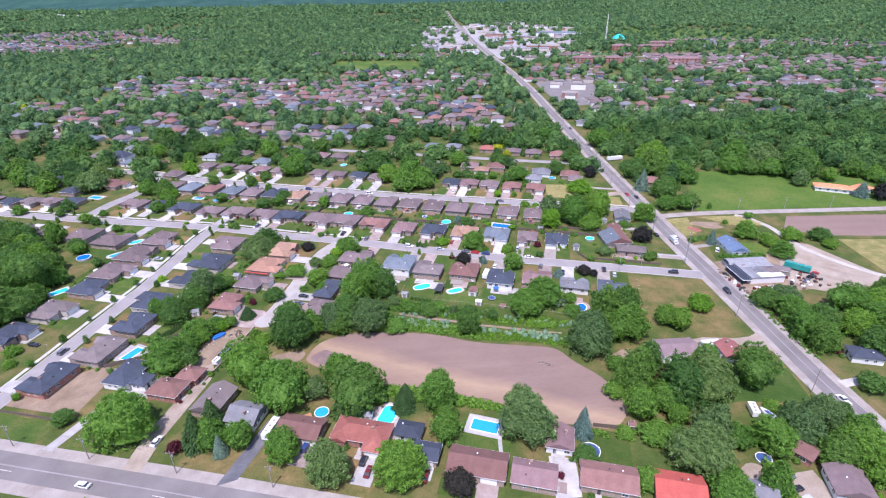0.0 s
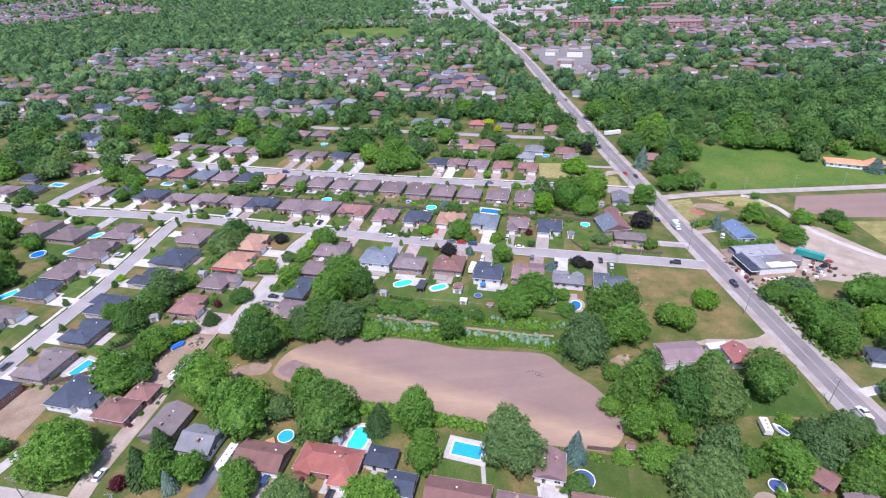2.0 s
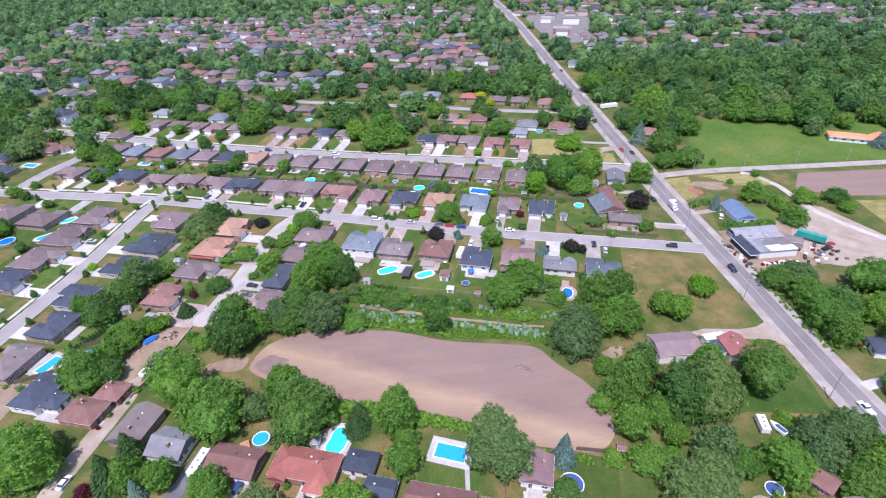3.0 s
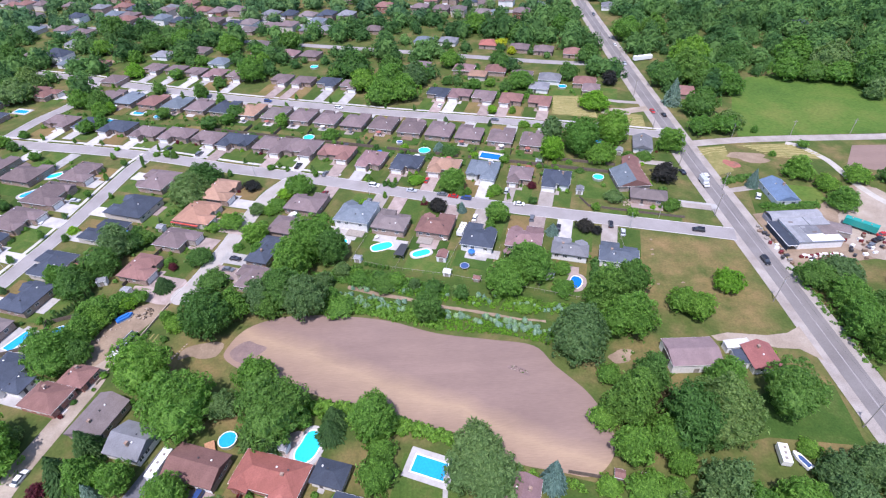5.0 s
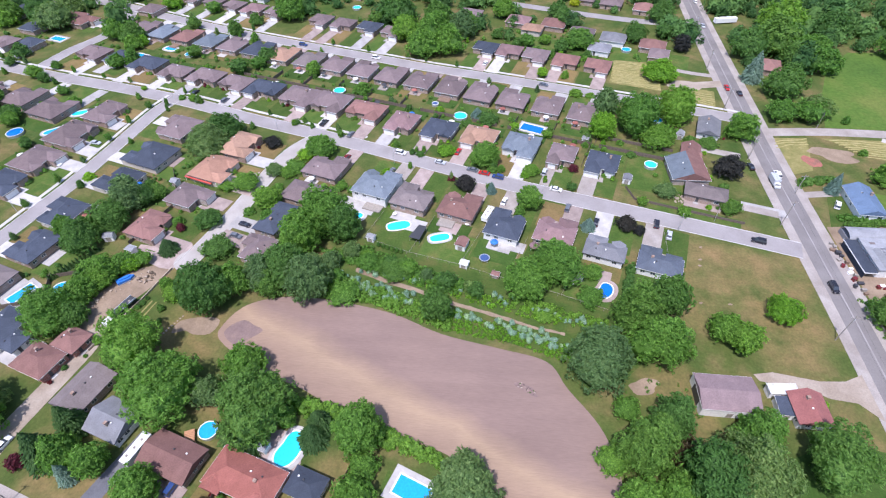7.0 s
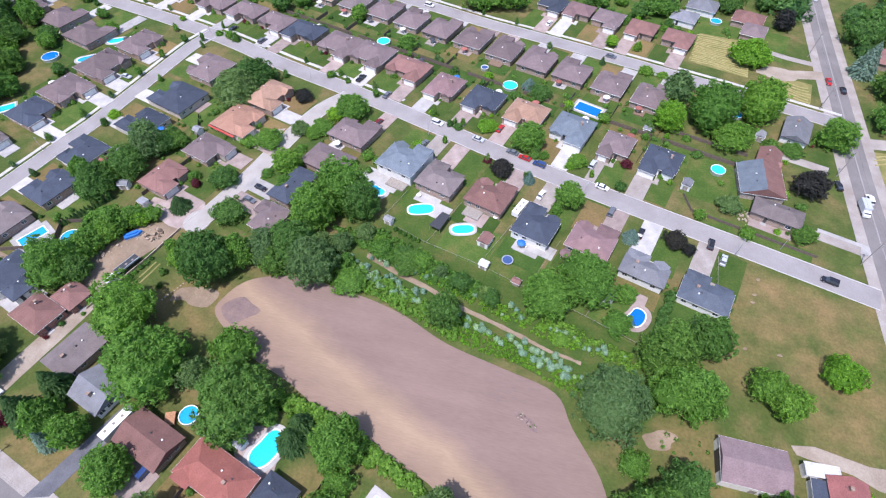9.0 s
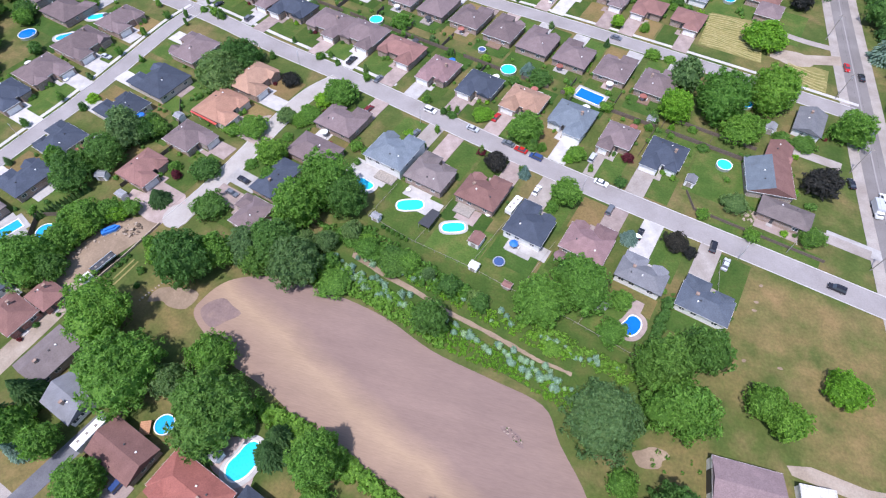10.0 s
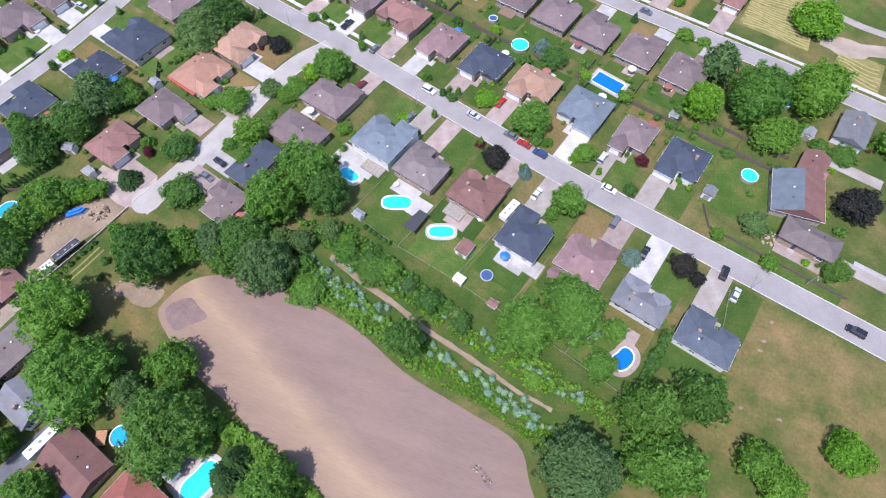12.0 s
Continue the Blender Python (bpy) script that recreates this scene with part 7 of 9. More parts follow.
leaf_patch("weeds", [(-26.0, 187.3), (-1.0, 184.3), (18.0, 177.6), (25.9, 175.1), (25.9, 181.7), (15.0, 185.8), (2.0, 189.8), (-14.0, 194.9), (-24.0, 197.0)], 560, 0.4, 1.1, "g", "dense green weeds along the tilled field", "weeds", 21)
leaf_patch("weeds", [(25.9, 175.1), (46.9, 171.5), (57.8, 167.0), (66.0, 166.5), (66.0, 171.5), (49.9, 176.6), (37.9, 180.0), (25.9, 183.2)], 480, 0.25, 0.6, "l", "bright green weeds along the tilled field", "weeds", 22)
leaf_patch("weeds", [(-22.1, 206.2), (-10.0, 200.5), (10.0, 193.9), (26.0, 189.8), (32.0, 193.9), (10.0, 202.0), (-6.0, 208.7)], 460, 0.4, 1.2, "g", "dense green garden growth", "weeds", 23)
leaf_patch("weeds", [(39.9, 186.7), (59.8, 180.6), (75.8, 176.6), (77.8, 180.6), (59.9, 186.7), (43.9, 190.8)], 240, 0.35, 0.9, "g", "green low garden growth", "weeds", 24)
leaf_patch("weeds", [(-2.0, 203.0), (20.0, 195.5), (42.0, 188.5), (60.0, 182.5), (58.0, 179.5), (38.0, 185.0), (16.0, 191.5), (-4.0, 199.5)], 300, 0.3, 0.7, "l", "bright green garden growth along a path", "weeds", 34)
leaf_patch("hedge", [(-16, 150.5), (2, 146.6), (16, 140.6), (27, 136.2), (26.5, 134.2), (14, 137.6), (-4, 142.6), (-14, 146)], 300, 0.7, 1.4, "g", "rough green hedge between gardens and field", "hedge", 25)
leaf_patch("hedge", [(25.9, 136.8), (41.7, 126.7), (59.5, 121.2), (59.5, 119.0), (43.7, 122.2), (25.9, 133.3)], 120, 0.5, 1.0, "g", "low green growth at the field edge", "hedge", 26)
leaf_patch("hedge", [(78.6, 188.7), (84.0, 206.0), (85.6, 205.6), (80.4, 188.1)], 90, 0.7, 1.1, "d", "tall dark clipped hedge between gardens", "hedge", 27, 30, 1.1)
for i in range(15):
    tree(-110.3 + 0.62 * i, 185.8 + 1.05 * i, 0.85, 2.9, "s")
leaf_patch("hedge", [(7.0, 124.8), (9.5, 106.3), (11.2, 106.3), (8.8, 124.8)], 60, 0.6, 1.0, "g", "green hedge beside a house", "hedge", 29)
leaf_patch("hedge", [(156.1, 253.5), (169.7, 256.0), (169.7, 258.6), (156.1, 256.6)], 60, 0.8, 1.4, "d", "dark green hedge beside a drive", "hedge", 30)
leaf_patch("hedge", [(164.3, 232.6), (185.3, 234.4), (185.3, 232.2), (164.3, 230.8)], 70, 0.7, 1.1, "d", "dark green hedge behind a house", "hedge", 31)
leaf_patch("weeds", [(83.5, 150.3), (95.5, 150.3), (93.6, 170.5), (79.8, 176.6), (71.7, 166.4), (73.6, 150.3)], 34, 0.3, 0.7, "g", "rough green growth under trees", "weeds", 32)
for hx, hy in ((-2.2, 209.9), (-0.5, 209.2), (1.2, 208.6), (2.9, 208.1), (4.6, 207.4), (6.2, 207.0)):
    tree(hx, hy, 0.75, 1.8, "d")


def sage(x, y):
    r = TREE_RND.uniform(0.5, 1.0)
    t = thing("garden_plant", "pale silvery green garden plant", "plant", pose(x, y, 0, 0, 0, TREE_RND.uniform(0, 360)), "silvery garden plants")
    part("leaves", SAGE[TREE_RND.randrange(3)], None, t, "", Matrix.Diagonal((r, r, r * 1.3, 1)))


SAGE = []
for k in range(3):
    v, f = leaf_cloud(300 + k, 6, 120, 0.22)
    SAGE.append(raw_mesh("leaves", v + np.array((0, 0, 0.5)), f, LEAF["c"]))
GARDEN = random.Random(8)
for x0, y0, x1, y1, wide, n in ((-16.0, 194.2, 13.0, 186.2, 2.8, 54), (-8.0, 197.5, 16.0, 193.9, 1.2, 12), (18.0, 194.4, 40.9, 188.8, 1.5, 9), (25.0, 182.4, 58.0, 174.2, 1.7, 30), (43.0, 175.8, 65.0, 170.6, 1.4, 18), (50.0, 185.8, 66.0, 180.4, 0.9, 11), (36.5, 186.8, 46.5, 188.6, 1.2, 4), (62.9, 182.6, 71.8, 180.6, 0.8, 3)):
    for i in range(n):
        k = (i + GARDEN.random()) / n
        sage(x0 + (x1 - x0) * k + GARDEN.uniform(-1, 1), y0 + (y1 - y0) * k + GARDEN.uniform(-wide, wide))

# ---- small things in the back yards ----
patch("patio", rect(8.2, 221.6, 10, 6.5), "concrete", "pale concrete terrace beside a pool", "patio", 0.034)
t = thing("patio_cover", "dark fabric patio cover on slim posts", "patio cover", pose(11.2, 215.6, 0, 0, 0, YAW + 8))
part("fabric", Shape().prism([(-2.4, -3.4), (1.6, -3.9), (2.4, 3.2), (-0.6, 3.6)], 2.45, 2.52), MAT["dark"], t)
for px, py in ((-2.2, -3.2), (1.5, -3.7), (2.2, 3.0), (-0.5, 3.4)):
    part("post", Shape().tube((px, py, 0), (px, py, 2.46), 0.05, 0.05, 6), MAT["steel"], t)
box_vehicle("camper_trailer", "white camper trailer beside a slate-roofed house", "trailer", 35.8, 227.6, UP - 4, 7.0, 2.4, 2.6, PAINTS["white"], False)
t = thing("pool_deck", "cedar deck beside an above-ground pool", "deck", pose(-39.2, 136.4, 0, 0, 0, YAW + 40))
for i in range(7):
    part("board", Shape().box(-1.3, -1.75 + 0.5 * i, 1.0, 1.3, -1.3 + 0.5 * i, 1.1), MAT["cedar"], t)
for px, py in ((-1.2, -1.6), (1.2, -1.6), (-1.2, 1.6), (1.2, 1.6)):
    part("post", Shape().box(px - 0.06, py - 0.06, 0, px + 0.06, py + 0.06, 1.0), MAT["cedar"], t)
patch("patio", [(-26.0, 137.2), (-16.0, 140.6), (-9.2, 138.4), (-8.4, 130.6), (-13.0, 129.8), (-18.5, 131.6)][::-1], "paver", "pale paved terrace round a pool", "patio", 0.033)
patch("patio", rect(44.4, 213.2, 10, 5), "concrete", "pale concrete terrace behind a slate-roofed house", "patio", 0.033)
patch("patio", rect(116.0, 239.0, 13, 3.4), "paver", "pinkish paved terrace beside a house", "patio", 0.036)
patch("driveway", rect(135.0, 238.4, 16, 3.8), "gravel", "pale gravel driveway to the main road", "driveway", 0.058)
pit = thing("stone_pile", "round pile of tan stones beside a terrace", "stones", pose(108.2, 243.2, 0))
ROCKS = random.Random(6)
for i in range(34):
    a, r = ROCKS.uniform(0, 6.28), 3.0 * math.sqrt(ROCKS.random())
    k = ROCKS.uniform(0.22, 0.5)
    part("stone", Shape().prism(blob(0, 0, k, k * 0.8, 0, 7, 0.25, i), 0, k * 0.8), MAT["stone"], pit, "", pose(r * math.cos(a), r * math.sin(a), 0, 0, 0, ROCKS.uniform(0, 360)))
house(115.6, 108.2, YAW - 40, 10.0, 7.0, "redbrown", "redbrick", 2.8, None, gable=True)
round_pool(103.4, 106.0, 2.3, "cover", 0.9)
tarp = thing("boat", "small boat under a blue tarpaulin beside a lane", "boat", pose(-84.2, 187.6, 0, 0, 0, 42) @ Matrix.Diagonal((1.15, 1.2, 1.15, 1)))
part("cover", Shape().prism([(-2.4, -0.9), (1.2, -0.9), (2.5, 0), (1.2, 0.9), (-2.4, 0.9)], 0.55, 1.25).prism([(-1.6, -0.35), (1.0, -0.35), (1.6, 0), (1.0, 0.35), (-1.6, 0.35)], 1.25, 1.6), MAT["tarp"], tarp)
part("hull", Shape().prism([(-2.4, -0.8), (1.2, -0.8), (2.4, 0), (1.2, 0.8), (-2.4, 0.8)], 0.0, 0.55), MAT["white"], tarp)
for i in range(26):
    a, k = ROCKS.uniform(0, 1), ROCKS.uniform(0.15, 0.5)
    ob = single("stone", Shape().prism(blob(0, 0, k, k * 0.8, 0, 7, 0.3, i), 0, k * 0.7), MAT["stone"], "loose pale rubble stone on bare earth", "stone", "rubble")
    ob.matrix_basis = pose(-92 + 12 * a + ROCKS.uniform(-1.6, 1.6), 176 + 15.5 * a + ROCKS.uniform(-2, 2), 0.05)
heap = thing("rubble_heap", "brown heap of rubble and cut branches", "rubble", pose(-78.4, 189.6, 0))
for i in range(40):
    a, r = ROCKS.uniform(0, 6.28), 2.6 * math.sqrt(ROCKS.random())
    k = ROCKS.uniform(0.2, 0.6)
    part("stone", Shape().prism(blob(0, 0, k, k * 0.5, 0, 6, 0.3, i), 0, k * 0.8), MAT["bark" if i % 3 else "stone"], heap, "", pose(1.2 * r * math.cos(a), r * math.sin(a), max(0.0, 0.5 - 0.2 * r), ROCKS.uniform(-20, 20), 0, ROCKS.uniform(0, 360)))
single("turning_circle", Shape().prism(blob(-67.6, 198.2, 4.6, 4.9, 0, 28), -0.2, 0.066), MAT["pale_street"], "rounded pale end of a dead-end street", "road", kind="structure")
# kitchen garden between the lane and the field
for x0, y0, x1, y1 in ((-69.8, 179.6, -73.6, 166.2), (-71.4, 180.0, -75.3, 166.6)):
    single("garden_bed", ribbon(spline([(x0, y0), ((x0 + x1) / 2 + 0.2, (y0 + y1) / 2), (x1, y1)], 4), 0, 0.55, -0.1, 0.05), MAT["hay"], "narrow straw-covered garden row", "garden bed", "straw-covered garden rows")
for i in range(9):
    tree(-73.2 - 0.62 * i + ROCKS.uniform(-0.3, 0.3), 180.5 - 1.9 * i, ROCKS.uniform(0.5, 0.95), 1.5, "d")
for i in range(8):
    k = ROCKS.uniform(0.25, 0.42)
    ob = single("edging_stone", Shape().prism(blob(0, 0, k, k * 0.8, 0, 7, 0.3, i), 0, k * 0.6), MAT["stone"], "rough edging stone round a garden bed", "stone", "edging stones")
    ob.matrix_basis = pose(-58.6 - 0.45 * i, 174.6 - 0.95 * i, 0.0)
for tx, ty, tr, th, tk in ((-90.8, 185.6, 4.6, 8, "g"), (-87.4, 193.4, 4.4, 7, "g"), (-94.4, 180.0, 5.4, 9, "g"), (-90.6, 169.8, 4.6, 9, "d"), (-96.4, 186.4, 3.6, 7, "d"), (-38.4, 147.9, 4.4, 9, "w"), (-66.6, 176.6, 1.2, 2.2, "d"), (-65.0, 171.8, 0.9, 1.6, "d"), (-68.6, 185.8, 2.4, 4.5, "g")):
    tree(tx, ty, tr, th, tk)
for tx, ty, tr, th, tk in ((-4.7, 202.6, 2.6, 4.5, "g"), (3.5, 200.2, 2.8, 4.5, "d"), (9.8, 198.6, 3.0, 5, "g"), (16.5, 196.0, 2.2, 4.2, "w"), (23.3, 193.2, 3.0, 5.5, "d"), (32.8, 190.4, 2.8, 5, "d"), (-10.6, 205.0, 3.2, 6, "w"), (-16.5, 199.0, 3.6, 7, "w"), (-13.0, 193.0, 2.6, 5, "g"), (-22.5, 196.5, 4.2, 8, "w")):
    tree(tx, ty, tr, th, tk)
for tx, ty, tr, th, tk in ((121.5, 118.5, 5.0, 9, "w"), (138.5, 111.0, 5.0, 10, "g"), (124.5, 103.5, 6.5, 11, "d"), (134.0, 96.0, 6.0, 11, "g"), (92.5, 117.0, 6.0, 13, "w"), (99.0, 113.0, 4.0, 8, "g"), (84.5, 123.5, 3.6, 8, "g"), (140.5, 121.0, 3.2, 6, "w")):
    tree(tx, ty, tr, th, tk)
for px, py, label in ((-32.0, 240.5, "maroon"), (28.5, 222.6, "white"), (1.0, 226.4, "white")):
    ob = single("garden_table", Shape().tube((0, 0, 0), (0, 0, 0.7), 0.08, 0.08, 8).tube((0, 0, 0.68), (0, 0, 0.75), 0.8, 0.8, 14), PAINTS[label], "round %s garden table on a terrace" % label, "table", "garden tables")
    ob.matrix_basis = pose(px, py, 0.12)

# small white garden stores and an awning
shed(-90.3, 238.9, YAW, 2.8, 2.6, 2.2, "tin", "siding", "small white garden shed beside a fence")
shed(-110.3, 220.9, YAW, 3.6, 2.6, 2.3, "tin", "siding", "white flat-topped patio shelter behind a house", "patio_shelter", 0.12)
shed(-88.8, 200.6, YAW, 3.0, 2.2, 2.2, "tin", "siding", "white open-sided shelter beside a house", "patio_shelter", 0.15)
ax, ay, bx, by = -87.5, 242.3, -74.7, 238.0
L = math.hypot(bx - ax, by - ay)
t = thing("awning", "long red fabric awning along a garden wall", "awning", pose((ax + bx) / 2, (ay + by) / 2, 0, 0, 0, math.degrees(math.atan2(by - ay, bx - ax))))
part("fabric", Shape().box(-L / 2, -0.4, 2.0, L / 2, 0.4, 2.08).box(-L / 2, -0.44, 1.75, L / 2, -0.4, 2.08), PAINTS["awning"], t)
for i in range(4):
    part("post", Shape().tube((-L / 2 + 0.2 + i * (L - 0.4) / 3, -0.3, 0), (-L / 2 + 0.2 + i * (L - 0.4) / 3, -0.3, 2.0), 0.05, 0.05, 6), MAT["white"], t)

MAT["hay_pale"] = surface("dry_cut_hay", (0.27, 0.235, 0.09), (0.32, 0.28, 0.12), (0.38, 0.33, 0.16), 0.5, 3.0)

# ---- further houses beyond the two rows ----
for hx, hy, hf, hr in ((-58.4, 442.4, "S", "brown"), (23.6, 463.1, "S", "steel"), (41.7, 460.0, "S", "grey"), (71.2, 449.3, "S", "rust"), (91.9, 438.5, "S", "brown"), (108.0, 431.7, "S", "brown"), (127.4, 423.2, "S", "redbrown"),
                       (70.2, 397.8, "N", "redbrown"), (49.4, 402.2, "N", "mauve"), (102.1, 379.7, "N", "grey"), (85.3, 386.2, "N", "brown"), (122.1, 371.3, "N", "redbrown"), (-65.7, 524.5, "S", "steel"), (-80.6, 602.3, "S", "slate"), (-42.3, 588.7, "S", "mauve"),
                       (-16.6, 496.1, "S", "brown"), (125.0, 544.2, "E", "steel"), (-270.6, 470.0, "S", "greybrown"), (-211.1, 443.4, "S", "redbrown"), (-169.6, 456.7, "S", "grey"), (-121.5, 435.4, "S", "steel"), (-252.0, 492.3, "S", "grey"),
                       (-155.7, 631.8, "S", "brown"), (-111.5, 553.7, "S", "steel"), (-120.0, 508.7, "S", "greybrown"), (-74.7, 446.1, "S", "mauve"), (-229.4, 396.5, "N", "redbrown"), (87.8, 614.2, "S", "redbrown"),
                       (183.6, 533.1, "W", "grey"), (309.1, 462.7, "S", "slate"), (425.7, 480.4, "S", "brown"), (452.5, 498.3, "S", "steel"), (328.9, 496.1, "S", "brown"), (487.5, 554.4, "S", "slate"), (175.9, 350.3, "W", "redbrown"), (20.1, 411.3, "N", "brown"), (-95.0, 452.4, "S", "brown")):
    house(hx, hy, hf, 13.0, 11.0, hr, "brick" if hr not in ("steel", "grey") else "siding", 2.9, None, detail=False)
single("road", ribbon(spline([(154.8, 402.4), (130.4, 408.3), (108.0, 413.7), (75.4, 424.0), (41.7, 435.8), (-10.7, 453.2), (-62.2, 469.5), (-134.7, 493.5)], 4), 0, 7.0, -0.2, 0.05), MAT["street"], "pale grey residential street", "road", kind="structure")
# house under construction
t = thing("house", "unfinished house with white sheathing and a slate roof", "house", pose(-246.5, 459.4, 0, 0, 0, YAW))
part("wall", Shape().box(-8, -6, 0, 8, 6, 5.2), MAT["siding"], t)
rs, fs, _ = hip_roof(-8, -6, 8, 6, 5.2, 0.7, 0.4)
part("fascia", fs, MAT["white"], part("roof", rs, ROOF["slate"], t))
for sx in (-4.5, 3.5):
    ws, wf, _ = hip_roof(sx - 2.2, -7.6, sx + 2.2, 0, 5.0, 1.0, 0.2, True)
    part("fascia", wf, MAT["white"], part("roof", ws, ROOF["slate"], t))
    part("wall", Shape().box(sx - 2.2, -7.5, 0, sx + 2.2, -6.003, 5.0), MAT["siding"], t)
patch("bare_lot", rect(-230.9, 452.8, 50, 20), "bare", "bare earth round an unfinished house", "lot", 0.036)
patch("field", [(-122.7, 979.9), (-44.5, 973.3), (29.2, 978.7), (38.1, 1075.2), (-45.3, 1106.5), (-131.0, 1107.3)], "meadow", "green playing field between houses and trees", "field", 0.04)

# ---- far streets of houses ----
FAR = random.Random(17)
FAR_MESH = {}
FAR_ROOFS = ["brown"] * 7 + ["redbrown", "redbrown", "mauve", "greybrown", "greybrown", "slate", "slate", "grey", "steel"]


FAR_LIST = []


def far_house(x, y, yaw, roof, wall):
    FAR_LIST.append((math.hypot(x - 40, y - 80), x, y, yaw, roof, wall, FAR.randrange(3)))


def far_shapes(v):
    w, d, h = ((14, 11, 3.0), (12, 13, 3.2), (13, 11, 5.2))[v]
    body = Shape().box(-w / 2, -d / 2, 0, w / 2, d / 2, h).box(-w / 2 + 0.5, -d / 2 - 2.5, 0, -w / 2 + 6, -d / 2, h - 0.1)
    top, _, _ = hip_roof(-w / 2, -d / 2, w / 2, d / 2, h, 0.48, 0.5)
    s2, _, _ = hip_roof(-w / 2 + 0.7, -d / 2 - 2.5, -w / 2 + 5.8, 0, h - 0.06, 0.46, 0.4)
    n = len(top.v)
    top.v += s2.v
    top.f += [tuple(n + i for i in q) for q in s2.f]
    door = Shape().box(-w / 2 + 0.9, -d / 2 - 2.56, 0.1, -w / 2 + 5.6, -d / 2 - 2.47, 2.2)
    pane = Shape().box(-0.8, -0.05, -0.6, 0.8, 0.05, 0.6)
    return body, top, door, pane, (w, d, h)


def build_far_houses(keep=40):
    """The nearest as houses of their own, the rest joined."""
    kinds = [far_shapes(v) for v in range(3)]
    verts, faces, slots, mats = [], [], [], []
    for n, (_, x, y, yaw, roof, wall, v) in enumerate(sorted(FAR_LIST)):
        body, top, door, pane, (w, d, h) = kinds[v]
        m = pose(x, y, 0, 0, 0, yaw)
        if n < keep:
            for key, shape, mat in ((("w", v, wall), body, MAT[wall]), (("r", v, roof), top, ROOF[roof]), (("g", v), door, MAT["white"]), (("p", v), pane, MAT["glass"])):
                if key not in FAR_MESH:
                    FAR_MESH[key] = shape.mesh("wall", mat)
            ob = new("house", FAR_MESH["w", v, wall])
            ob.matrix_basis = m
            tagged(ob, "distant %s house with a %s roof" % (WALL_WORDS[wall], WORDS[roof]), "house", "distant houses")
            part("roof", FAR_MESH["r", v, roof], None, ob)
            part("garage_door", FAR_MESH["g", v], None, ob)
            continue
        for shape, mat in ((body, MAT[wall]), (top, ROOF[roof]), (door, MAT["white"])):
            if mat not in mats:
                mats.append(mat)
            k = len(verts)
            verts += [tuple(m @ Vector(p)) for p in shape.v]
            faces += [tuple(k + i for i in q) for q in shape.f]
            slots += [mats.index(mat)] * len(shape.f)
    me = bpy.data.meshes.new("distant_houses")
    me.from_pydata(verts, [], faces)
    for mat in mats:
        me.materials.append(mat)
    me.polygons.foreach_set("material_index", slots)
    single("distant_houses", me, None, "many distant brick houses with brown roofs", "houses", kind="stuff")


STREETS = Shape()
TAKEN = []


def block(cx, cy, length, rows, yaw=YAW, spacing=17.5, depth=62.0, roofs=None, chance=0.85):
    """Parallel streets with a house on either side at even spacing."""
    c, s = math.cos(radians(yaw)), math.sin(radians(yaw))
    for r in range(rows):
        q = (r - (rows - 1) / 2) * depth
        a = (cx - c * length / 2 - s * q, cy - s * length / 2 + c * q)
        b = (cx + c * length / 2 - s * q, cy + s * length / 2 + c * q)
        ribbon([a, b], 0, 9.0, -0.2, 0.06, STREETS)
        n = int(length / spacing)
        for side in (-1, 1):
            for i in range(n):
                if FAR.random() > chance:
                    continue
                p = (i - (n - 1) / 2) * spacing + FAR.uniform(-1.5, 1.5)
                qq = q + side * (17 + FAR.uniform(-1, 1.5))
                x, y = cx + c * p - s * qq, cy + s * p + c * qq
                roof = FAR.choice(roofs or FAR_ROOFS)
                far_house(x, y, yaw + (180 if side < 0 else 0) + FAR.choice((0, 0, 0, 90)), roof, FAR.choice(("brick", "brick", "redbrick", "siding", "stucco")))
                TAKEN.append((x, y, 8.5))
                # drive
                ribbon([(cx + c * (p - 3.5) - s * (q + side * 4), cy + s * (p - 3.5) + c * (q + side * 4)), (cx + c * (p - 3.5) - s * (q + side * 10.5), cy + s * (p - 3.5) + c * (q + side * 10.5))], 0, 5, -0.2, 0.05, STREETS)


block(-63.8, 672.1, 330, 2, chance=0.75)
block(-156.4, 550.4, 260, 1, chance=0.75)
block(-303.3, 584.1, 220, 2, chance=0.6)
block(61.8, 582.4, 150, 2, chance=0.7)
block(-423.5, 696.6, 200, 2, chance=0.6)
block(343.1, 614.2, 250, 2, YAW + 6, chance=0.55)
block(-192.3, 775.2, 420, 3, spacing=16.5, chance=0.79)
block(9.7, 843.3, 250, 3, spacing=16.5, chance=0.79)
block(-355.2, 857.4, 220, 2, chance=0.7)
block(-45.7, 1180.6, 330, 1, spacing=16, chance=0.85)
block(-930, 1500, 330, 3, 8, spacing=18, depth=62)
block(-960, 1720, 520, 4, 8, spacing=18, depth=66)
block(-1180, 2010, 560, 4, 8, spacing=18, depth=66)
block(-640, 1700, 220, 3, 20, spacing=18, depth=66)
block(441.4, 725.8, 330, 2, YAW + 6, chance=0.5)
block(647.2, 668.3, 330, 3, YAW + 6, roofs=["redbrown", "brown", "greybrown", "slate", "grey"], chance=0.5)
block(663.5, 920.5, 420, 4, YAW + 4, spacing=14, depth=52, roofs=["brown", "mauve", "greybrown", "greybrown"], chance=0.7)
block(455.1, 1041.3, 300, 2, YAW + 4, spacing=15, roofs=["brown", "mauve", "greybrown"], chance=0.65)
block(859.6, 1234.1, 360, 3, YAW, chance=0.75)
block(266.6, 876.5, 130, 3, YAW, chance=0.75)
block(904.3, 757.0, 300, 3, YAW + 6, chance=0.55)
block(1246.0, 1082.9, 420, 4, YAW, chance=0.6)
block(-624.4, 1198.6, 120, 1, YAW, chance=0.6)
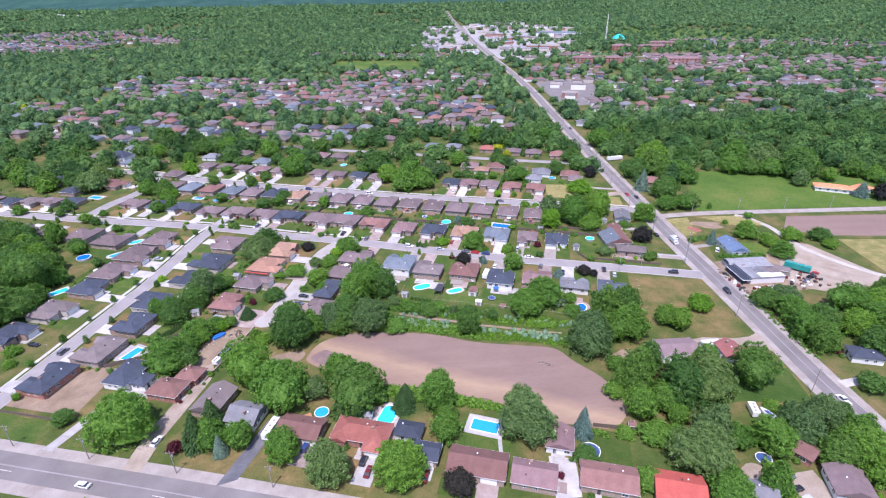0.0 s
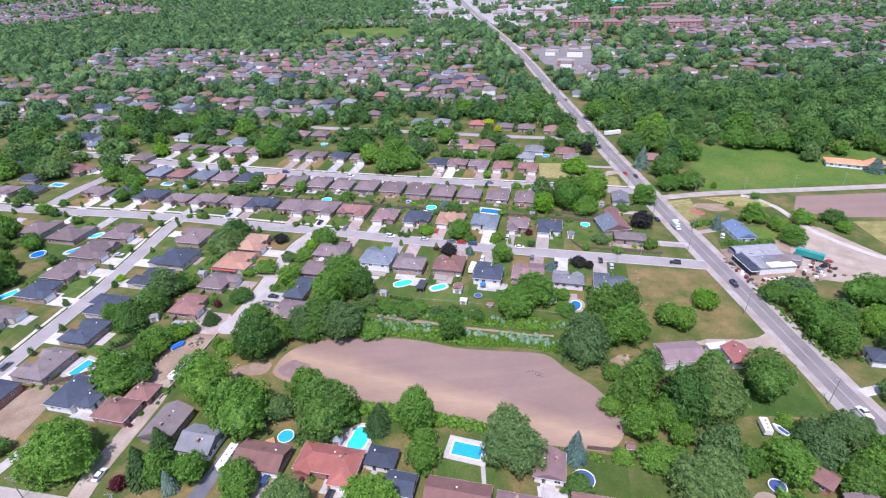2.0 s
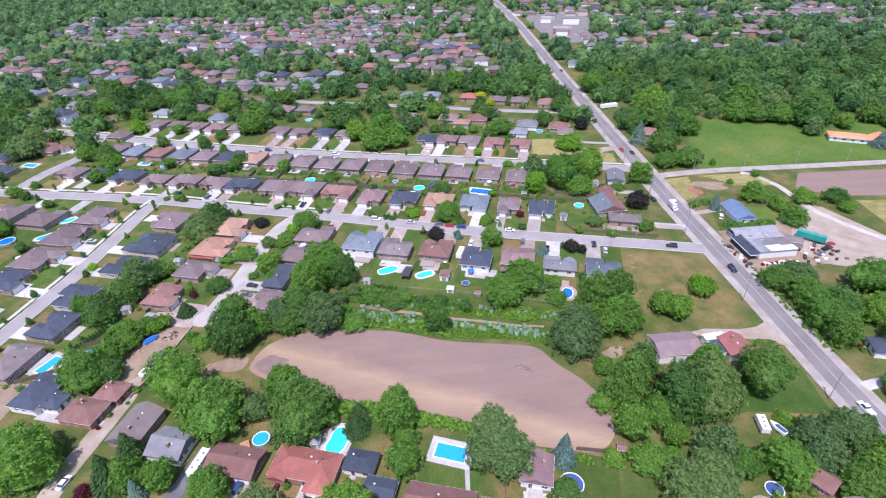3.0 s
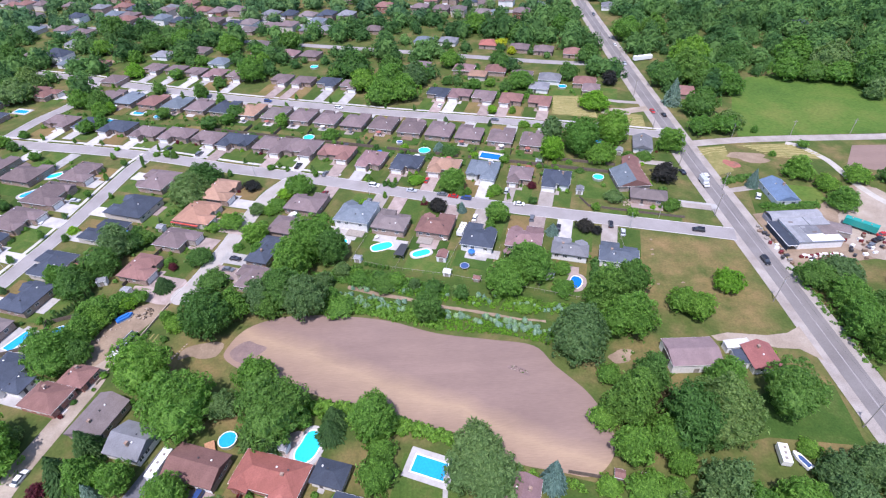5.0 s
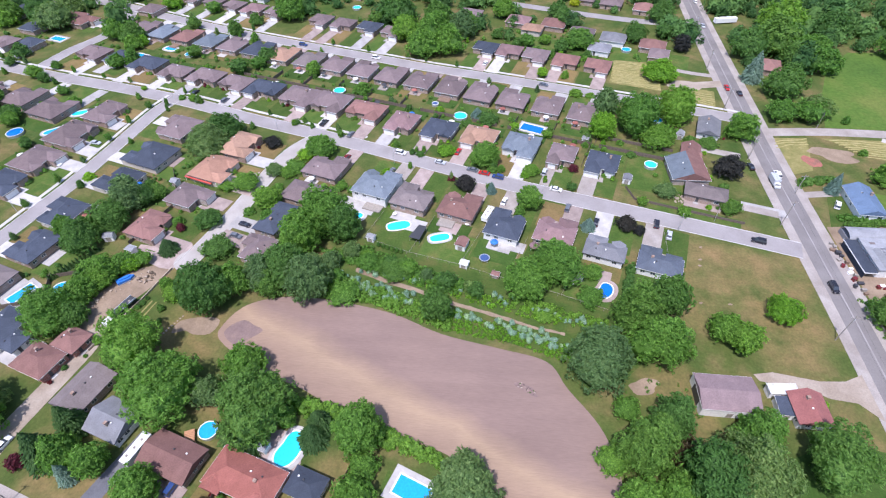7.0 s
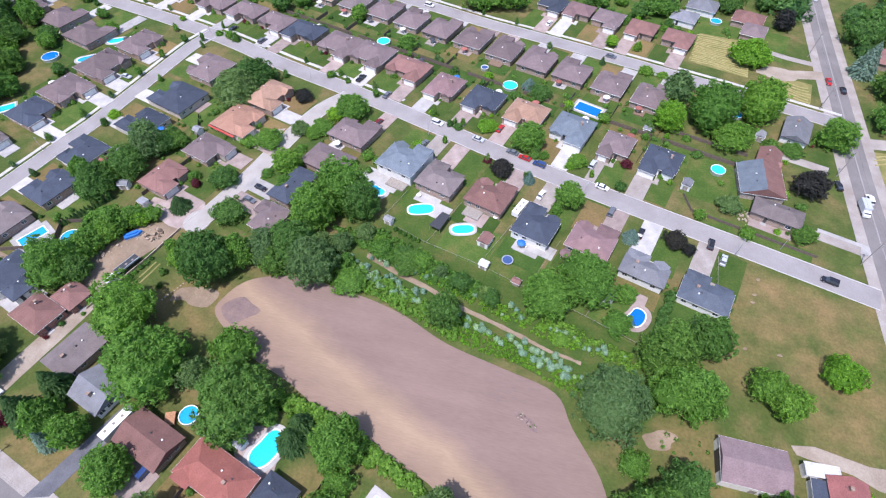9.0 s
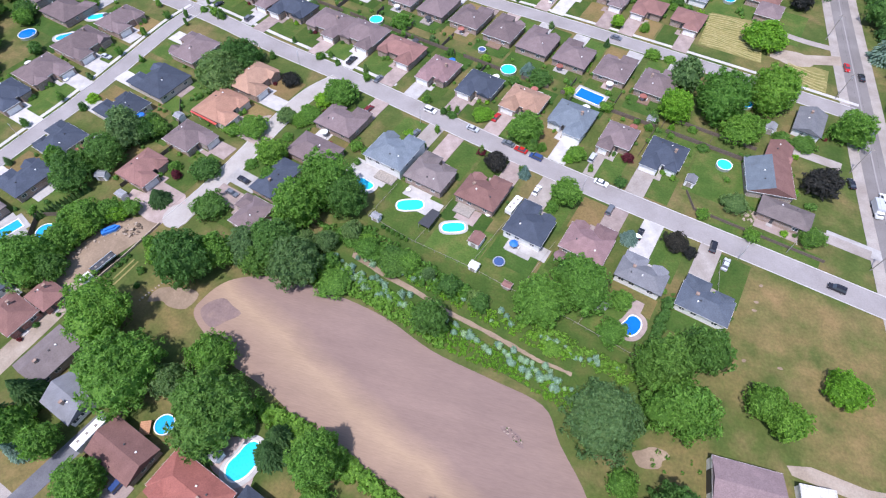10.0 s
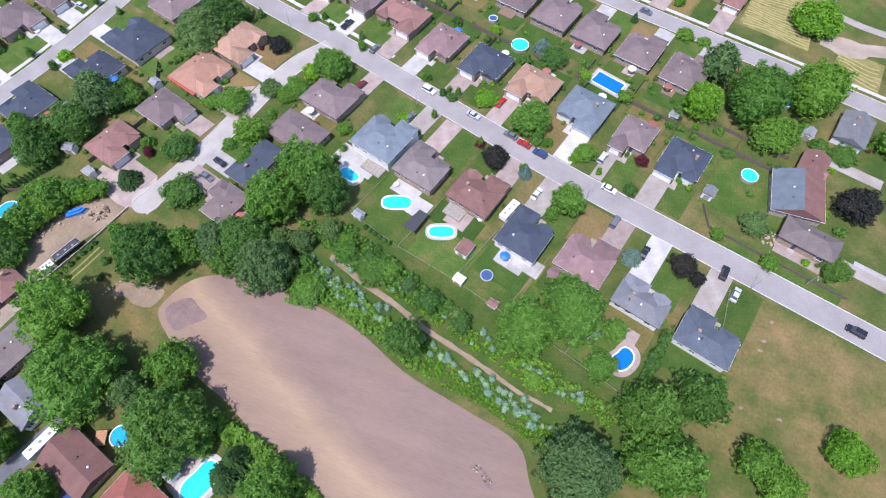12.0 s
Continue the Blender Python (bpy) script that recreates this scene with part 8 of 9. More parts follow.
build_far_houses()
single("road", STREETS, MAT["street"], "pale streets and drives of distant neighbourhoods", "road", kind="structure")

# ---- distant shops, halls and a mast ----
MAIN_X, MAIN_Y = [p[0] for p in MAIN], [p[1] for p in MAIN]


def main_x(y):
    return float(np.interp(y, MAIN_Y, MAIN_X))


def hall(x, y, yaw, w, d, h, wall, roof, label):
    t = thing("commercial_building", label, "building", pose(x, y, 0, 0, 0, yaw))
    part("wall", Shape().box(-w / 2, -d / 2, 0, w / 2, d / 2, h), wall, t)
    part("roof", Shape().box(-w / 2 - 0.2, -d / 2 - 0.2, h, w / 2 + 0.2, d / 2 + 0.2, h + 0.7).box(-w / 2 + 1, -d / 2 + 1, h + 0.7, w / 2 - 1, d / 2 - 1, h + 0.72), roof, t)
    for i in range(1 if w > 30 else 0):
        part("roof_unit", Shape().box(-1.5, -1.2, 0, 1.5, 1.2, 1.5), MAT["steel"], t, "", pose(-w * 0.3 + i * 26, FAR.uniform(-0.2, 0.2) * d, h + 0.72))


TOWN_EAST = [(194, 1090), (266, 1030), (420, 1310), (580, 1890), (392, 2130), (225, 2060), (198, 1500)]
TOWN_WEST = [(64, 1750), (46, 1260), (108, 1185), (172, 1065), (180, 1370), (196, 1825), (204, 2030), (106, 2040)]
patch("parking_lot", TOWN_EAST, "lot", "wide pale paved parking lots between shops", "parking lot", 0.045)
patch("parking_lot", TOWN_WEST, "lot", "wide pale paved parking lot", "parking lot", 0.045)
patch("parking_lot", [(189.4, 626.1), (223.9, 631.5), (275.4, 726.7), (277.6, 806.8), (197.1, 818.8)], "asphalt", "pale paved forecourt beside the main road", "parking lot", 0.045)
HALLS = random.Random(23)
for i in range(84):
    town = TOWN_EAST if i < 56 else TOWN_WEST
    x, y = 0.0, 0.0
    while i < 78 and not (inside(x, y, town) and abs(x - main_x(y)) > 24):
        x, y = HALLS.uniform(40, 580), HALLS.uniform(1030, 2130)
    if i >= 78:
        x, y = HALLS.uniform(200, 258), HALLS.uniform(650, 790)
    w, d = HALLS.uniform(18, 60), HALLS.uniform(14, 34)
    if i >= 78:
        w, d = 20, 13
    red = HALLS.random() < 0.2
    hall(x, y, YAW + HALLS.choice((0, 90)), w, d, HALLS.uniform(4.5, 7.5), MAT["redbrick"] if red else HALLS.choice((MAT["siding"], MAT["stucco"], MAT["concrete"], MAT["stucco"])), HALLS.choice((MAT["kerb"], MAT["gravel"], MAT["asphalt"], MAT["street"], MAT["gravel"], ROOF["greybrown"], ROOF["tin"])),
         "distant red-brick shop building with a flat roof" if red else "distant pale flat-roofed shop building")
hall(316.6, 1233.3, YAW, 70, 26, 9, MAT["redbrick"], MAT["gravel"], "distant red-brick hall with a flat roof")
hall(444.4, 1581.7, YAW, 110, 60, 8, MAT["siding"], ROOF["steel"], "distant wide shop hall with a blue-grey roof")
for x, y, w, d in ((548.3, 1168.8, 70, 16), (595.9, 1236.7, 60, 16), (361.6, 1000.0, 90, 16), (483.7, 1194.2, 40, 18), (664.3, 1273.8, 60, 16), (505.1, 957.2, 80, 15)):
    t = thing("apartment_building", "distant red-brown brick apartment block", "building", pose(x, y, 0, 0, 0, YAW + 4))
    part("wall", Shape().box(-w / 2, -d / 2, 0, w / 2, d / 2, 9), MAT["redbrick"], t)
    rs, fs, _ = hip_roof(-w / 2, -d / 2, w / 2, d / 2, 9, 0.35, 0.5)
    part("roof", rs, ROOF["mauve"], t)
    for i in range(int(w / 7)):
        for k in range(3):
            part("window", Shape().box(-1.3, -0.08, 0, 1.3, 0.05, 1.5), MAT["glass"], t, "", pose(-w / 2 + 3.5 + i * 7, -d / 2, 1 + k * 2.8))
for i in range(4):
    hall(-2620 + 230 * i, 3960 - 120 * i, -25, 210, 46, 9, MAT["siding"], MAT["white"], "distant long white warehouse")
patch("bare_lot", [(-2900, 3980), (-2450, 3760), (-1870, 3460), (-1780, 3620), (-2300, 3900), (-2800, 4140)], "bare", "distant pale bare ground round warehouses", "lot", 0.05)
patch("field", [(606.7, 1428.0), (998.1, 1308.2), (1093.0, 1593.3), (651.9, 1818.2)], "meadow", "distant green field", "field", 0.05)

mast = thing("radio_mast", "tall thin pale lattice radio mast", "mast", pose(508.0, 1358.1, 0))
for i in range(3):
    a = 2.094 * i
    part("leg", Shape().tube((2.4 * math.cos(a), 2.4 * math.sin(a), 0), (0.5 * math.cos(a), 0.5 * math.sin(a), 64), 0.32, 0.22, 6), MAT["white"], mast)
brace = Shape()
for j in range(15):
    z0, z1 = j * 4.2, j * 4.2 + 4.2
    for i in range(3):
        r0, r1 = 2.4 - 1.9 * z0 / 64, 2.4 - 1.9 * z1 / 64
        brace.tube((r0 * math.cos(2.094 * i), r0 * math.sin(2.094 * i), z0), (r1 * math.cos(2.094 * i + 2.094), r1 * math.sin(2.094 * i + 2.094), z1), 0.14, 0.14, 4)
part("bracing", brace, MAT["white"], mast)
TEAL = plain("teal_roof_metal", (0.02, 0.48, 0.46), 0.5)
t = thing("domed_hall", "distant white hall under a teal dome roof", "building", pose(535.2, 1345.0, 0))
part("wall", Shape().prism(blob(0, 0, 15, 15, 0, 16), 0, 9), MAT["siding"], t)
dome = Shape()
for i in range(16):
    a, b = 2 * math.pi * i / 16, 2 * math.pi * (i + 1) / 16
    for r0, z0, r1, z1 in ((16, 9, 12, 14), (12, 14, 6, 18), (6, 18, 0.5, 20)):
        dome.face((r0 * math.cos(a), r0 * math.sin(a), z0), (r0 * math.cos(b), r0 * math.sin(b), z0), (r1 * math.cos(b), r1 * math.sin(b), z1), (r1 * math.cos(a), r1 * math.sin(a), z1))
part("roof", dome, TEAL, t)

# ---- woods and further trees ----
def wood_material(name, lo, mid, hi):
    """Leaves seen far off: tone by crown, broken from leaf to leaf."""
    m, nt, b = nodes_of(name, 0.7, 0, 0.2)
    tc = nt.nodes.new("ShaderNodeTexCoord")
    vo = nt.nodes.new("ShaderNodeTexVoronoi")
    vo.inputs["Scale"].default_value = 0.085
    nt.links.new(tc.outputs["Object"], vo.inputs["Vector"])
    sp = nt.nodes.new("ShaderNodeSeparateColor")
    nt.links.new(vo.outputs["Color"], sp.inputs[0])
    c = ramp(nt, sp.outputs[0], [(0.0, lo), (0.45, mid), (0.9, hi)])
    c = mixed(nt, 0.6, c, mixed(nt, 1.0, c, ramp(nt, noise_at(nt, 0.02, 2, 0.7), [(0.34, (0.7,) * 3), (0.66, (1.25,) * 3)]), "MULTIPLY"))
    ge = nt.nodes.new("ShaderNodeNewGeometry")
    c = mixed(nt, 1.0, c, ramp(nt, ge.outputs["Random Per Island"], [(0.0, (0.9, 0.9, 0.9)), (1.0, (1.1, 1.1, 1.08))]), "MULTIPLY")
    fine = nt.nodes.new("ShaderNodeTexNoise")
    fine.inputs["Scale"].default_value, fine.inputs["Detail"].default_value = 0.8, 3.0
    nt.links.new(ge.outputs["Position"], fine.inputs["Vector"])
    c = mixed(nt, 1.0, c, ramp(nt, fine.outputs["Fac"], [(0.3, (0.82,) * 3), (0.7, (1.16,) * 3)]), "MULTIPLY")
    bump(nt, b, fine.outputs["Fac"], 0.45, 0.5)
    nt.links.new(c, b.inputs["Base Color"])
    tr = nt.nodes.new("ShaderNodeBsdfTranslucent")
    nt.links.new(c, tr.inputs["Color"])
    ms = nt.nodes.new("ShaderNodeMixShader")
    ms.inputs[0].default_value = 0.4
    nt.links.new(b.outputs[0], ms.inputs[1])
    nt.links.new(tr.outputs[0], ms.inputs[2])
    nt.links.new(ms.outputs[0], nt.nodes["Material Output"].inputs["Surface"])
    return m


# bluer and paler than the copse: distance haze mixed into the leaf colour
HAZED_WOOD = wood_material("hazed_wood_leaves", (0.051, 0.124, 0.054), (0.096, 0.199, 0.072), (0.163, 0.281, 0.093))
COPSE = wood_material("copse_leaves", (0.047, 0.124, 0.035), (0.085, 0.188, 0.049), (0.139, 0.269, 0.070))
CELLS = {}
for hx, hy, hr in TAKEN:
    CELLS.setdefault((int(hx // 20), int(hy // 20)), []).append((hx, hy))


def zone(x, y):
    """How thickly trees stand at a place, 0 to 1."""
    q = -SU * x + CU * y
    if abs(x - main_x(y)) < (11 if y < 1100 else 16):
        return 0.0
    if x > main_x(y):
        if 197 < x < 330 and y < 373 or y < 335 and x < 335:
            return 0.0
        if inside(x, y, [(189.4, 626.1), (223.9, 631.5), (275.4, 726.7), (277.6, 806.8), (197.1, 818.8)]):
            return 0.0
        if y < 300:
            return 0.0 if x < 330 else 0.25
        if y < 580 - 0.1 * x:
            return 0.92
        if y < 820:
            return 0.6
        if y < 1150:
            return 0.4
        if inside(x, y, TOWN_EAST):
            return 0.16
        if x < 640 and y < 1950:
            return 0.6
        if x < 1100 and 1350 < y < 1800:
            return 0.2
        if y < 1450:
            return 0.66
        return 0.5 + 0.5 * math.sin(x / 140 + math.sin(y / 190) * 2) * math.sin(y / 230 + 1) + 0.35
    if q < 369 and (x > -188 or q < 299):
        return 0.0
    if x < -188 and q < 369:
        return 0.0 if (abs(x + 248) < 55 and y < 379) or y < 373 else 0.5
    if inside(x, y, [(-125.8, 974.0), (33.5, 972.7), (38.1, 1075.2), (-45.3, 1108.9), (-133.2, 1109.7)]):
        return 0.0
    if abs(q - (CU * 435.8 - SU * 41.7)) < 6 and x > -135:
        return 0.0
    if q < 410:
        return 0.0 if x > 90 else 0.28 if x > -20 else 0.45
    if q < 582:
        return 0.66 if x > -110 else 0.74
    if y < 970 and x > -500:
        return 0.58 if y < 740 else 0.54
    if x > -55 and 1130 < y < 1220:
        return 0.3
    if inside(x, y, TOWN_WEST):
        return 0.14
    if inside(x, y, [(-1500, 2230), (-840, 2160), (-560, 1480), (-880, 1300), (-1150, 1500)]):
        return 0.16
    if inside(x, y, [(-3000, 4000), (-2450, 3660), (-1870, 3380), (-1700, 3650), (-2300, 3960), (-2800, 4200)]):
        return 0.1
    return 0.62 + 0.5 * math.sin(x / 150 + 1.5 * math.sin(y / 170)) * math.sin(y / 210) if y > 2050 else 1.0


def crown_field(pts, leaves, size, detail, rnd, material, inner=0.86):
    """One mesh of many rounded crowns at (x, y, radius)."""
    kinds = [leaf_cloud(500 + k, max(8, leaves // 9), leaves, size, k) for k in range(5)]
    tris = []
    for v, f in kinds:
        core = len(v) - len(ball(2)[0])
        cv, cf = ball(detail)
        cv = cv * (inner + 0.07 * np.sin(6 * cv[:, :1] + 2) * np.cos(6 * cv[:, 1:2]) + 0.05 * np.sin(9 * cv[:, 2:3]))
        cv[:, 2] = np.maximum(cv[:, 2], -0.55)
        tris.append(np.concatenate([v[:core].reshape(-1, 3, 3), cv[np.array(cf)]]))
    out = []
    for x, y, r in pts:
        t = tris[rnd.randint(5)]
        a = rnd.uniform(0, 6.28)
        c, s = math.cos(a), math.sin(a)
        tall = r * rnd.uniform(0.75, 1.15)
        w = np.stack([r * (c * t[..., 0] - s * t[..., 1]) + x, r * (s * t[..., 0] + c * t[..., 1]) + y, tall * (t[..., 2] + 0.62)], -1)
        out.append(w.reshape(-1, 3))
    v = np.concatenate(out).astype(np.float32)
    m = len(v) // 3
    me = bpy.data.meshes.new("crowns")
    me.vertices.add(len(v))
    me.vertices.foreach_set("co", v.ravel())
    me.loops.add(3 * m)
    me.loops.foreach_set("vertex_index", np.arange(3 * m, dtype=np.int32))
    me.polygons.add(m)
    me.polygons.foreach_set("loop_start", np.arange(0, 3 * m, 3, dtype=np.int32))
    me.materials.append(material)
    me.update(calc_edges=True)
    return me


def scatter(x0, x1, y0, y1, step, rmin, rmax, leaves, size, seed, detail=1, gaps=True, material=HAZED_WOOD, inner=0.86):
    rnd = np.random.RandomState(seed)
    pts = []
    y = y0
    while y < y1:
        x = x0 * (y / y1 if y1 > 900 else 1)
        hi = x1 * (y / y1 if y1 > 900 else 1)
        while x < hi:
            px, py = x + rnd.uniform(-0.5, 0.5) * step, y + rnd.uniform(-0.5, 0.5) * step
            if rnd.uniform() < zone(px, py):
                near = [h for i in (-1, 0, 1) for j in (-1, 0, 1) for h in CELLS.get((int(px // 20) + i, int(py // 20) + j), ())] if gaps else ()
                pr = rmin + (rmax - rmin) * rnd.uniform() ** 1.5
                if any((px - a) ** 2 + (py - b) ** 2 < (pr * 0.8 + 6.0) ** 2 for a, b in near):
                    pr = rmin * 0.75
                if not any((px - a) ** 2 + (py - b) ** 2 < 80 for a, b in near):
                    pts.append((px, py, pr))
            x += step
        y += step
    return single("woodland", crown_field(pts, leaves, size, detail, rnd, material, inner), None, "dense green woodland of broadleaf trees", "woodland", kind="stuff")


for hx, hy in ((-57.9, 441.5), (23.2, 462.7), (41.7, 459.4), (71.4, 449.6), (91.9, 438.9), (108.2, 431.3), (127.5, 422.7), (68.1, 396.3), (56.7, 396.6), (101.6, 379.3), (85.3, 385.7), (47.3, 389.7), (121.8, 370.8), (-65.7, 524.8), (-15.9, 496.3), (124.8, 543.7), (-270.6, 470.2), (-246.5, 459.4), (-211.1, 443.1), (-169.2, 456.9), (-121.5, 435.3), (-74.3, 445.9), (309.4, 462.8), (425.6, 480.6), (20.1, 411.3), (176.3, 350.6), (183.6, 532.5), (171.2, 408.7)):
    CELLS.setdefault((int(hx // 20), int(hy // 20)), []).append((hx, hy))
scatter(-420, 480, 350, 520, 11.5, 3.6, 9.4, 320, 0.112, 41, 1, material=COPSE, inner=0.70)
scatter(-540, 620, 520, 690, 12.0, 3.6, 9.4, 150, 0.145, 40, 1, inner=0.76)
scatter(-950, 1150, 690, 1080, 13.0, 4.0, 9.2, 54, 0.205, 42)
scatter(-1500, 1800, 1080, 1700, 15.0, 5.2, 9.6, 20, 0.28, 43, 0)
scatter(-2500, 3100, 1700, 3000, 21.0, 7.2, 12.0, 8, 0.46, 44, 0, False)
scatter(-3900, 4900, 3000, 4700, 34.0, 12.0, 19.0, 8, 0.5, 45, 0, False)

# low hills added as a backdrop to close the distance
hill = Shape()
rows, cols = 8, 60
for j in range(rows + 1):
    for i in range(cols + 1):
        x = -6000 + 12000 * i / cols
        hill.v.append((x, 4150 + 100 * j, (150 + 22 * math.sin(x / 900) + 14 * math.sin(x / 370 + 1)) * (j / rows) ** 1.3 - 1))
for j in range(rows):
    for i in range(cols):
        n = j * (cols + 1) + i
        hill.f.append((n, n + 1, n + cols + 2, n + cols + 1))
# bluish haze and the shade between trees are painted into this dark colour
HAZY_HILLS = surface("hazy_hill_backdrop", (0.020, 0.060, 0.050), (0.028, 0.078, 0.062), (0.040, 0.098, 0.074), 0.008, 0.03, 0.95, 0.3)
single("wooded_hills", hill, HAZY_HILLS, "added backdrop of low far hills with blue haze in their colour", "hills", kind="structure", smooth=True)
for gx, gy, gk in ((-478, 708, "y"), (-391, 720, "y"), (-345, 688, "y"), (-87, 655, "y"), (-77, 578, "y"), (85, 628, "y"), (114, 617, "y"), (-250, 690, "l"), (80, 447, "y")):
    tree(gx, gy, 4.2, 7, gk)

# street trees and garden shrubs between the rows
SHRUB = random.Random(31)
for line, step, off in ((STREET_A, 17, 6.4), (STREET_D, 16, 6.2), (STREET_B, 14, 5.6)):
    dist = 0.0
    for (ax, ay), (bx, by) in zip(line, line[1:]):
        L = math.hypot(bx - ax, by - ay)
        dist += L
        if dist > step and ax < 60:
            dist = 0.0
            for side in (-1, 1):
                if SHRUB.random() < 0.6:
                    nx, ny = -(by - ay) / L, (bx - ax) / L
                    tree(ax + nx * off * side, ay + ny * off * side, SHRUB.uniform(0.8, 1.5), SHRUB.uniform(2.5, 4.2), SHRUB.choice("ggdw"))
for i in range(70):
    q = SHRUB.choice((SHRUB.uniform(282.5, 291), SHRUB.uniform(254.5, 257), SHRUB.uniform(358, 366)))
    p = SHRUB.uniform(-230, 40 if q < 300 else -15)
    x, y = grid(p, q)
    if any(math.hypot(x - a, y - b) < 6.5 for a, b in POOLS):
        continue
    tree(x, y, SHRUB.uniform(0.9, 2.4), SHRUB.uniform(1.8, 4.4), SHRUB.choice("ggddwl"))

tree(-188.5, 372.0, 6.2, 11.6, "g")
tree(-174.6, 367.4, 7.5, 12.6, "d")
tree(-167.9, 335.8, 4.5, 8.05, "g")
tree(-236.9, 404.7, 8.75, 15.4, "w")
tree(-175.6, 420.5, 6.25, 9.8, "l")
tree(-144.7, 412.9, 4.38, 7, "g")
tree(-116.6, 377.8, 4.38, 9.8, "d")
tree(-90.3, 403.2, 8.75, 16.8, "g")
tree(-58.1, 333.4, 4, 8.05, "g")
tree(-86.6, 347.1, 5, 8.4, "d")
tree(-3.3, 359.5, 8.75, 15.4, "g")
tree(-15.5, 379.4, 7.75, 14.8, "g")
tree(9.9, 363.7, 8.75, 15.4, "g")
tree(17.0, 383.7, 7.5, 15.4, "w")
tree(0.7, 379.6, 8.75, 16.8, "g")
tree(95.1, 461.4, 7.5, 14, "d")
tree(65.5, 485.2, 8.75, 15.4, "g")
tree(73.3, 411.2, 6.25, 11.2, "d")
tree(82.2, 373.0, 7.5, 11.2, "g")
tree(129.1, 473.1, 7.5, 14, "g")
tree(134.5, 411.0, 7.5, 12.6, "d")
tree(137.6, 371.3, 5, 8.4, "p")
tree(131.6, 387.3, 4.5, 8, "d")
tree(171.9, 451.4, 10, 16.8, "g")
tree(194.5, 456.7, 10, 16.8, "d")
tree(170.0, 364.3, 8.75, 16.8, "d")
tree(164.6, 339.1, 5, 15.4, "b")
tree(173.4, 324.4, 8.2, 15.5, "d")
tree(165.9, 303.4, 6.2, 10.2, "g")
tree(177.5, 301.5, 5.5, 10.35, "g")
tree(200.9, 363.2, 8.75, 14, "g")
tree(185.8, 372.7, 11.25, 19.6, "d")
tree(274.1, 372.4, 12.5, 21, "w")
tree(287.7, 350.3, 11.25, 21, "d")
tree(260.3, 387.3, 11.25, 19.6, "g")
tree(304.5, 372.4, 11.25, 18.2, "d")
tree(304.6, 309.5, 5, 10.35, "b")
tree(314.5, 303.3, 6, 11.5, "p")
tree(279.1, 334.6, 6, 11.5, "w")
tree(143.5, 287.1, 6.5, 11.5, "g")
tree(190.8, 257.5, 7, 9.2, "g")
tree(196.3, 232.9, 6.5, 8.05, "g")
tree(214.4, 251.8, 5.5, 7.47, "g")
tree(167.0, 250.9, 2.6, 9.2, "b")
tree(229.7, 249.2, 5.5, 8.05, "d")
tree(228.5, 239.5, 4, 5.75, "g")
tree(208.3, 282.8, 2.4, 4.02, "g")
tree(190.1, 276.6, 1.8, 2.76, "g")
tree(197.6, 246.7, 4.5, 6.9, "g")
tree(-307.2, 422.0, 10, 16.8, "d")
tree(-293.3, 403.8, 8.75, 15.4, "g")
tree(-170.3, 358.9, 5, 8.4, "g")
tree(-253.1, 397.3, 7.5, 12.6, "d")
tree(-295.5, 346.6, 8.75, 14, "g")
DENSE = random.Random(77)
for i in range(46):
    x, y = -186 - 60 * DENSE.random(), 205 + 90 * DENSE.random()
    if x > -176 - 0.28 * (y - 196) - 8:
        x -= 22
    tree(x, y, DENSE.uniform(5.5, 8.5), DENSE.uniform(11, 16), DENSE.choice("ddgd"))
for hx, hy, hf, hr in ((-277.6, 361.3, "S", "slate"), (-263.3, 360.2, "S", "greybrown"), (-248.9, 358.1, "S", "brown"), (-233.6, 357.0, "S", "slate"), (-269.7, 406.5, "S", "slate"), (-245.4, 380.3, "N", "slate"), (-218.0, 389.7, "E", "redbrown"), (-236.4, 310.8, "N", "brown"), (-218.0, 305.5, "N", "brown"), (-255.9, 317.1, "N", "slate"), (-294.2, 367.7, "S", "brown")):
    house(hx, hy, hf, 12.5, 12.0, hr, "brick", 2.9, (2.8, 6.0), detail=False)

hay = random.Random(9)
for (x0, y0), (x1, y1), (ox, oy), n in (((95.6, 334.0), (118.3, 327.2), (0.22, 1.35), 18), ((157.0, 279.8), (171.1, 283.9), (0.35, 2.0), 3), ((181.3, 286.5), (205.4, 285.9), (1.2, -1.7), 8), ((127.3, 318.3), (140.3, 313.6), (0.3, 1.9), 6)):
    for i in range(n):
        k = hay.uniform(-0.4, 0.4)
        pts = spline([(x0 + (x1 - x0) * u + ox * i + hay.uniform(-0.25, 0.25) + (k if u in (0, 1) else 0), y0 + (y1 - y0) * u + oy * i + 0.7 * math.sin(5 * u + 0.35 * i) + hay.uniform(-0.3, 0.3)) for u in (0, 0.2, 0.4, 0.6, 0.8, 1)], 3)
        single("hay_swath", ribbon(pts, 0, 0.62, 0.0, 0.14), MAT["hay_pale"], "pale row of cut hay", "hay", "hay rows")

for hx, hy, hf, hr in ((-252.5, 412.2, "S", "greybrown"), (-306.9, 380.4, "S", "slate"), (-289.6, 418.7, "S", "brown"), (-184.7, 409.9, "N", "brown")):
    house(hx, hy, hf, 12.5, 12.0, hr, "brick", 2.9, None, detail=False)
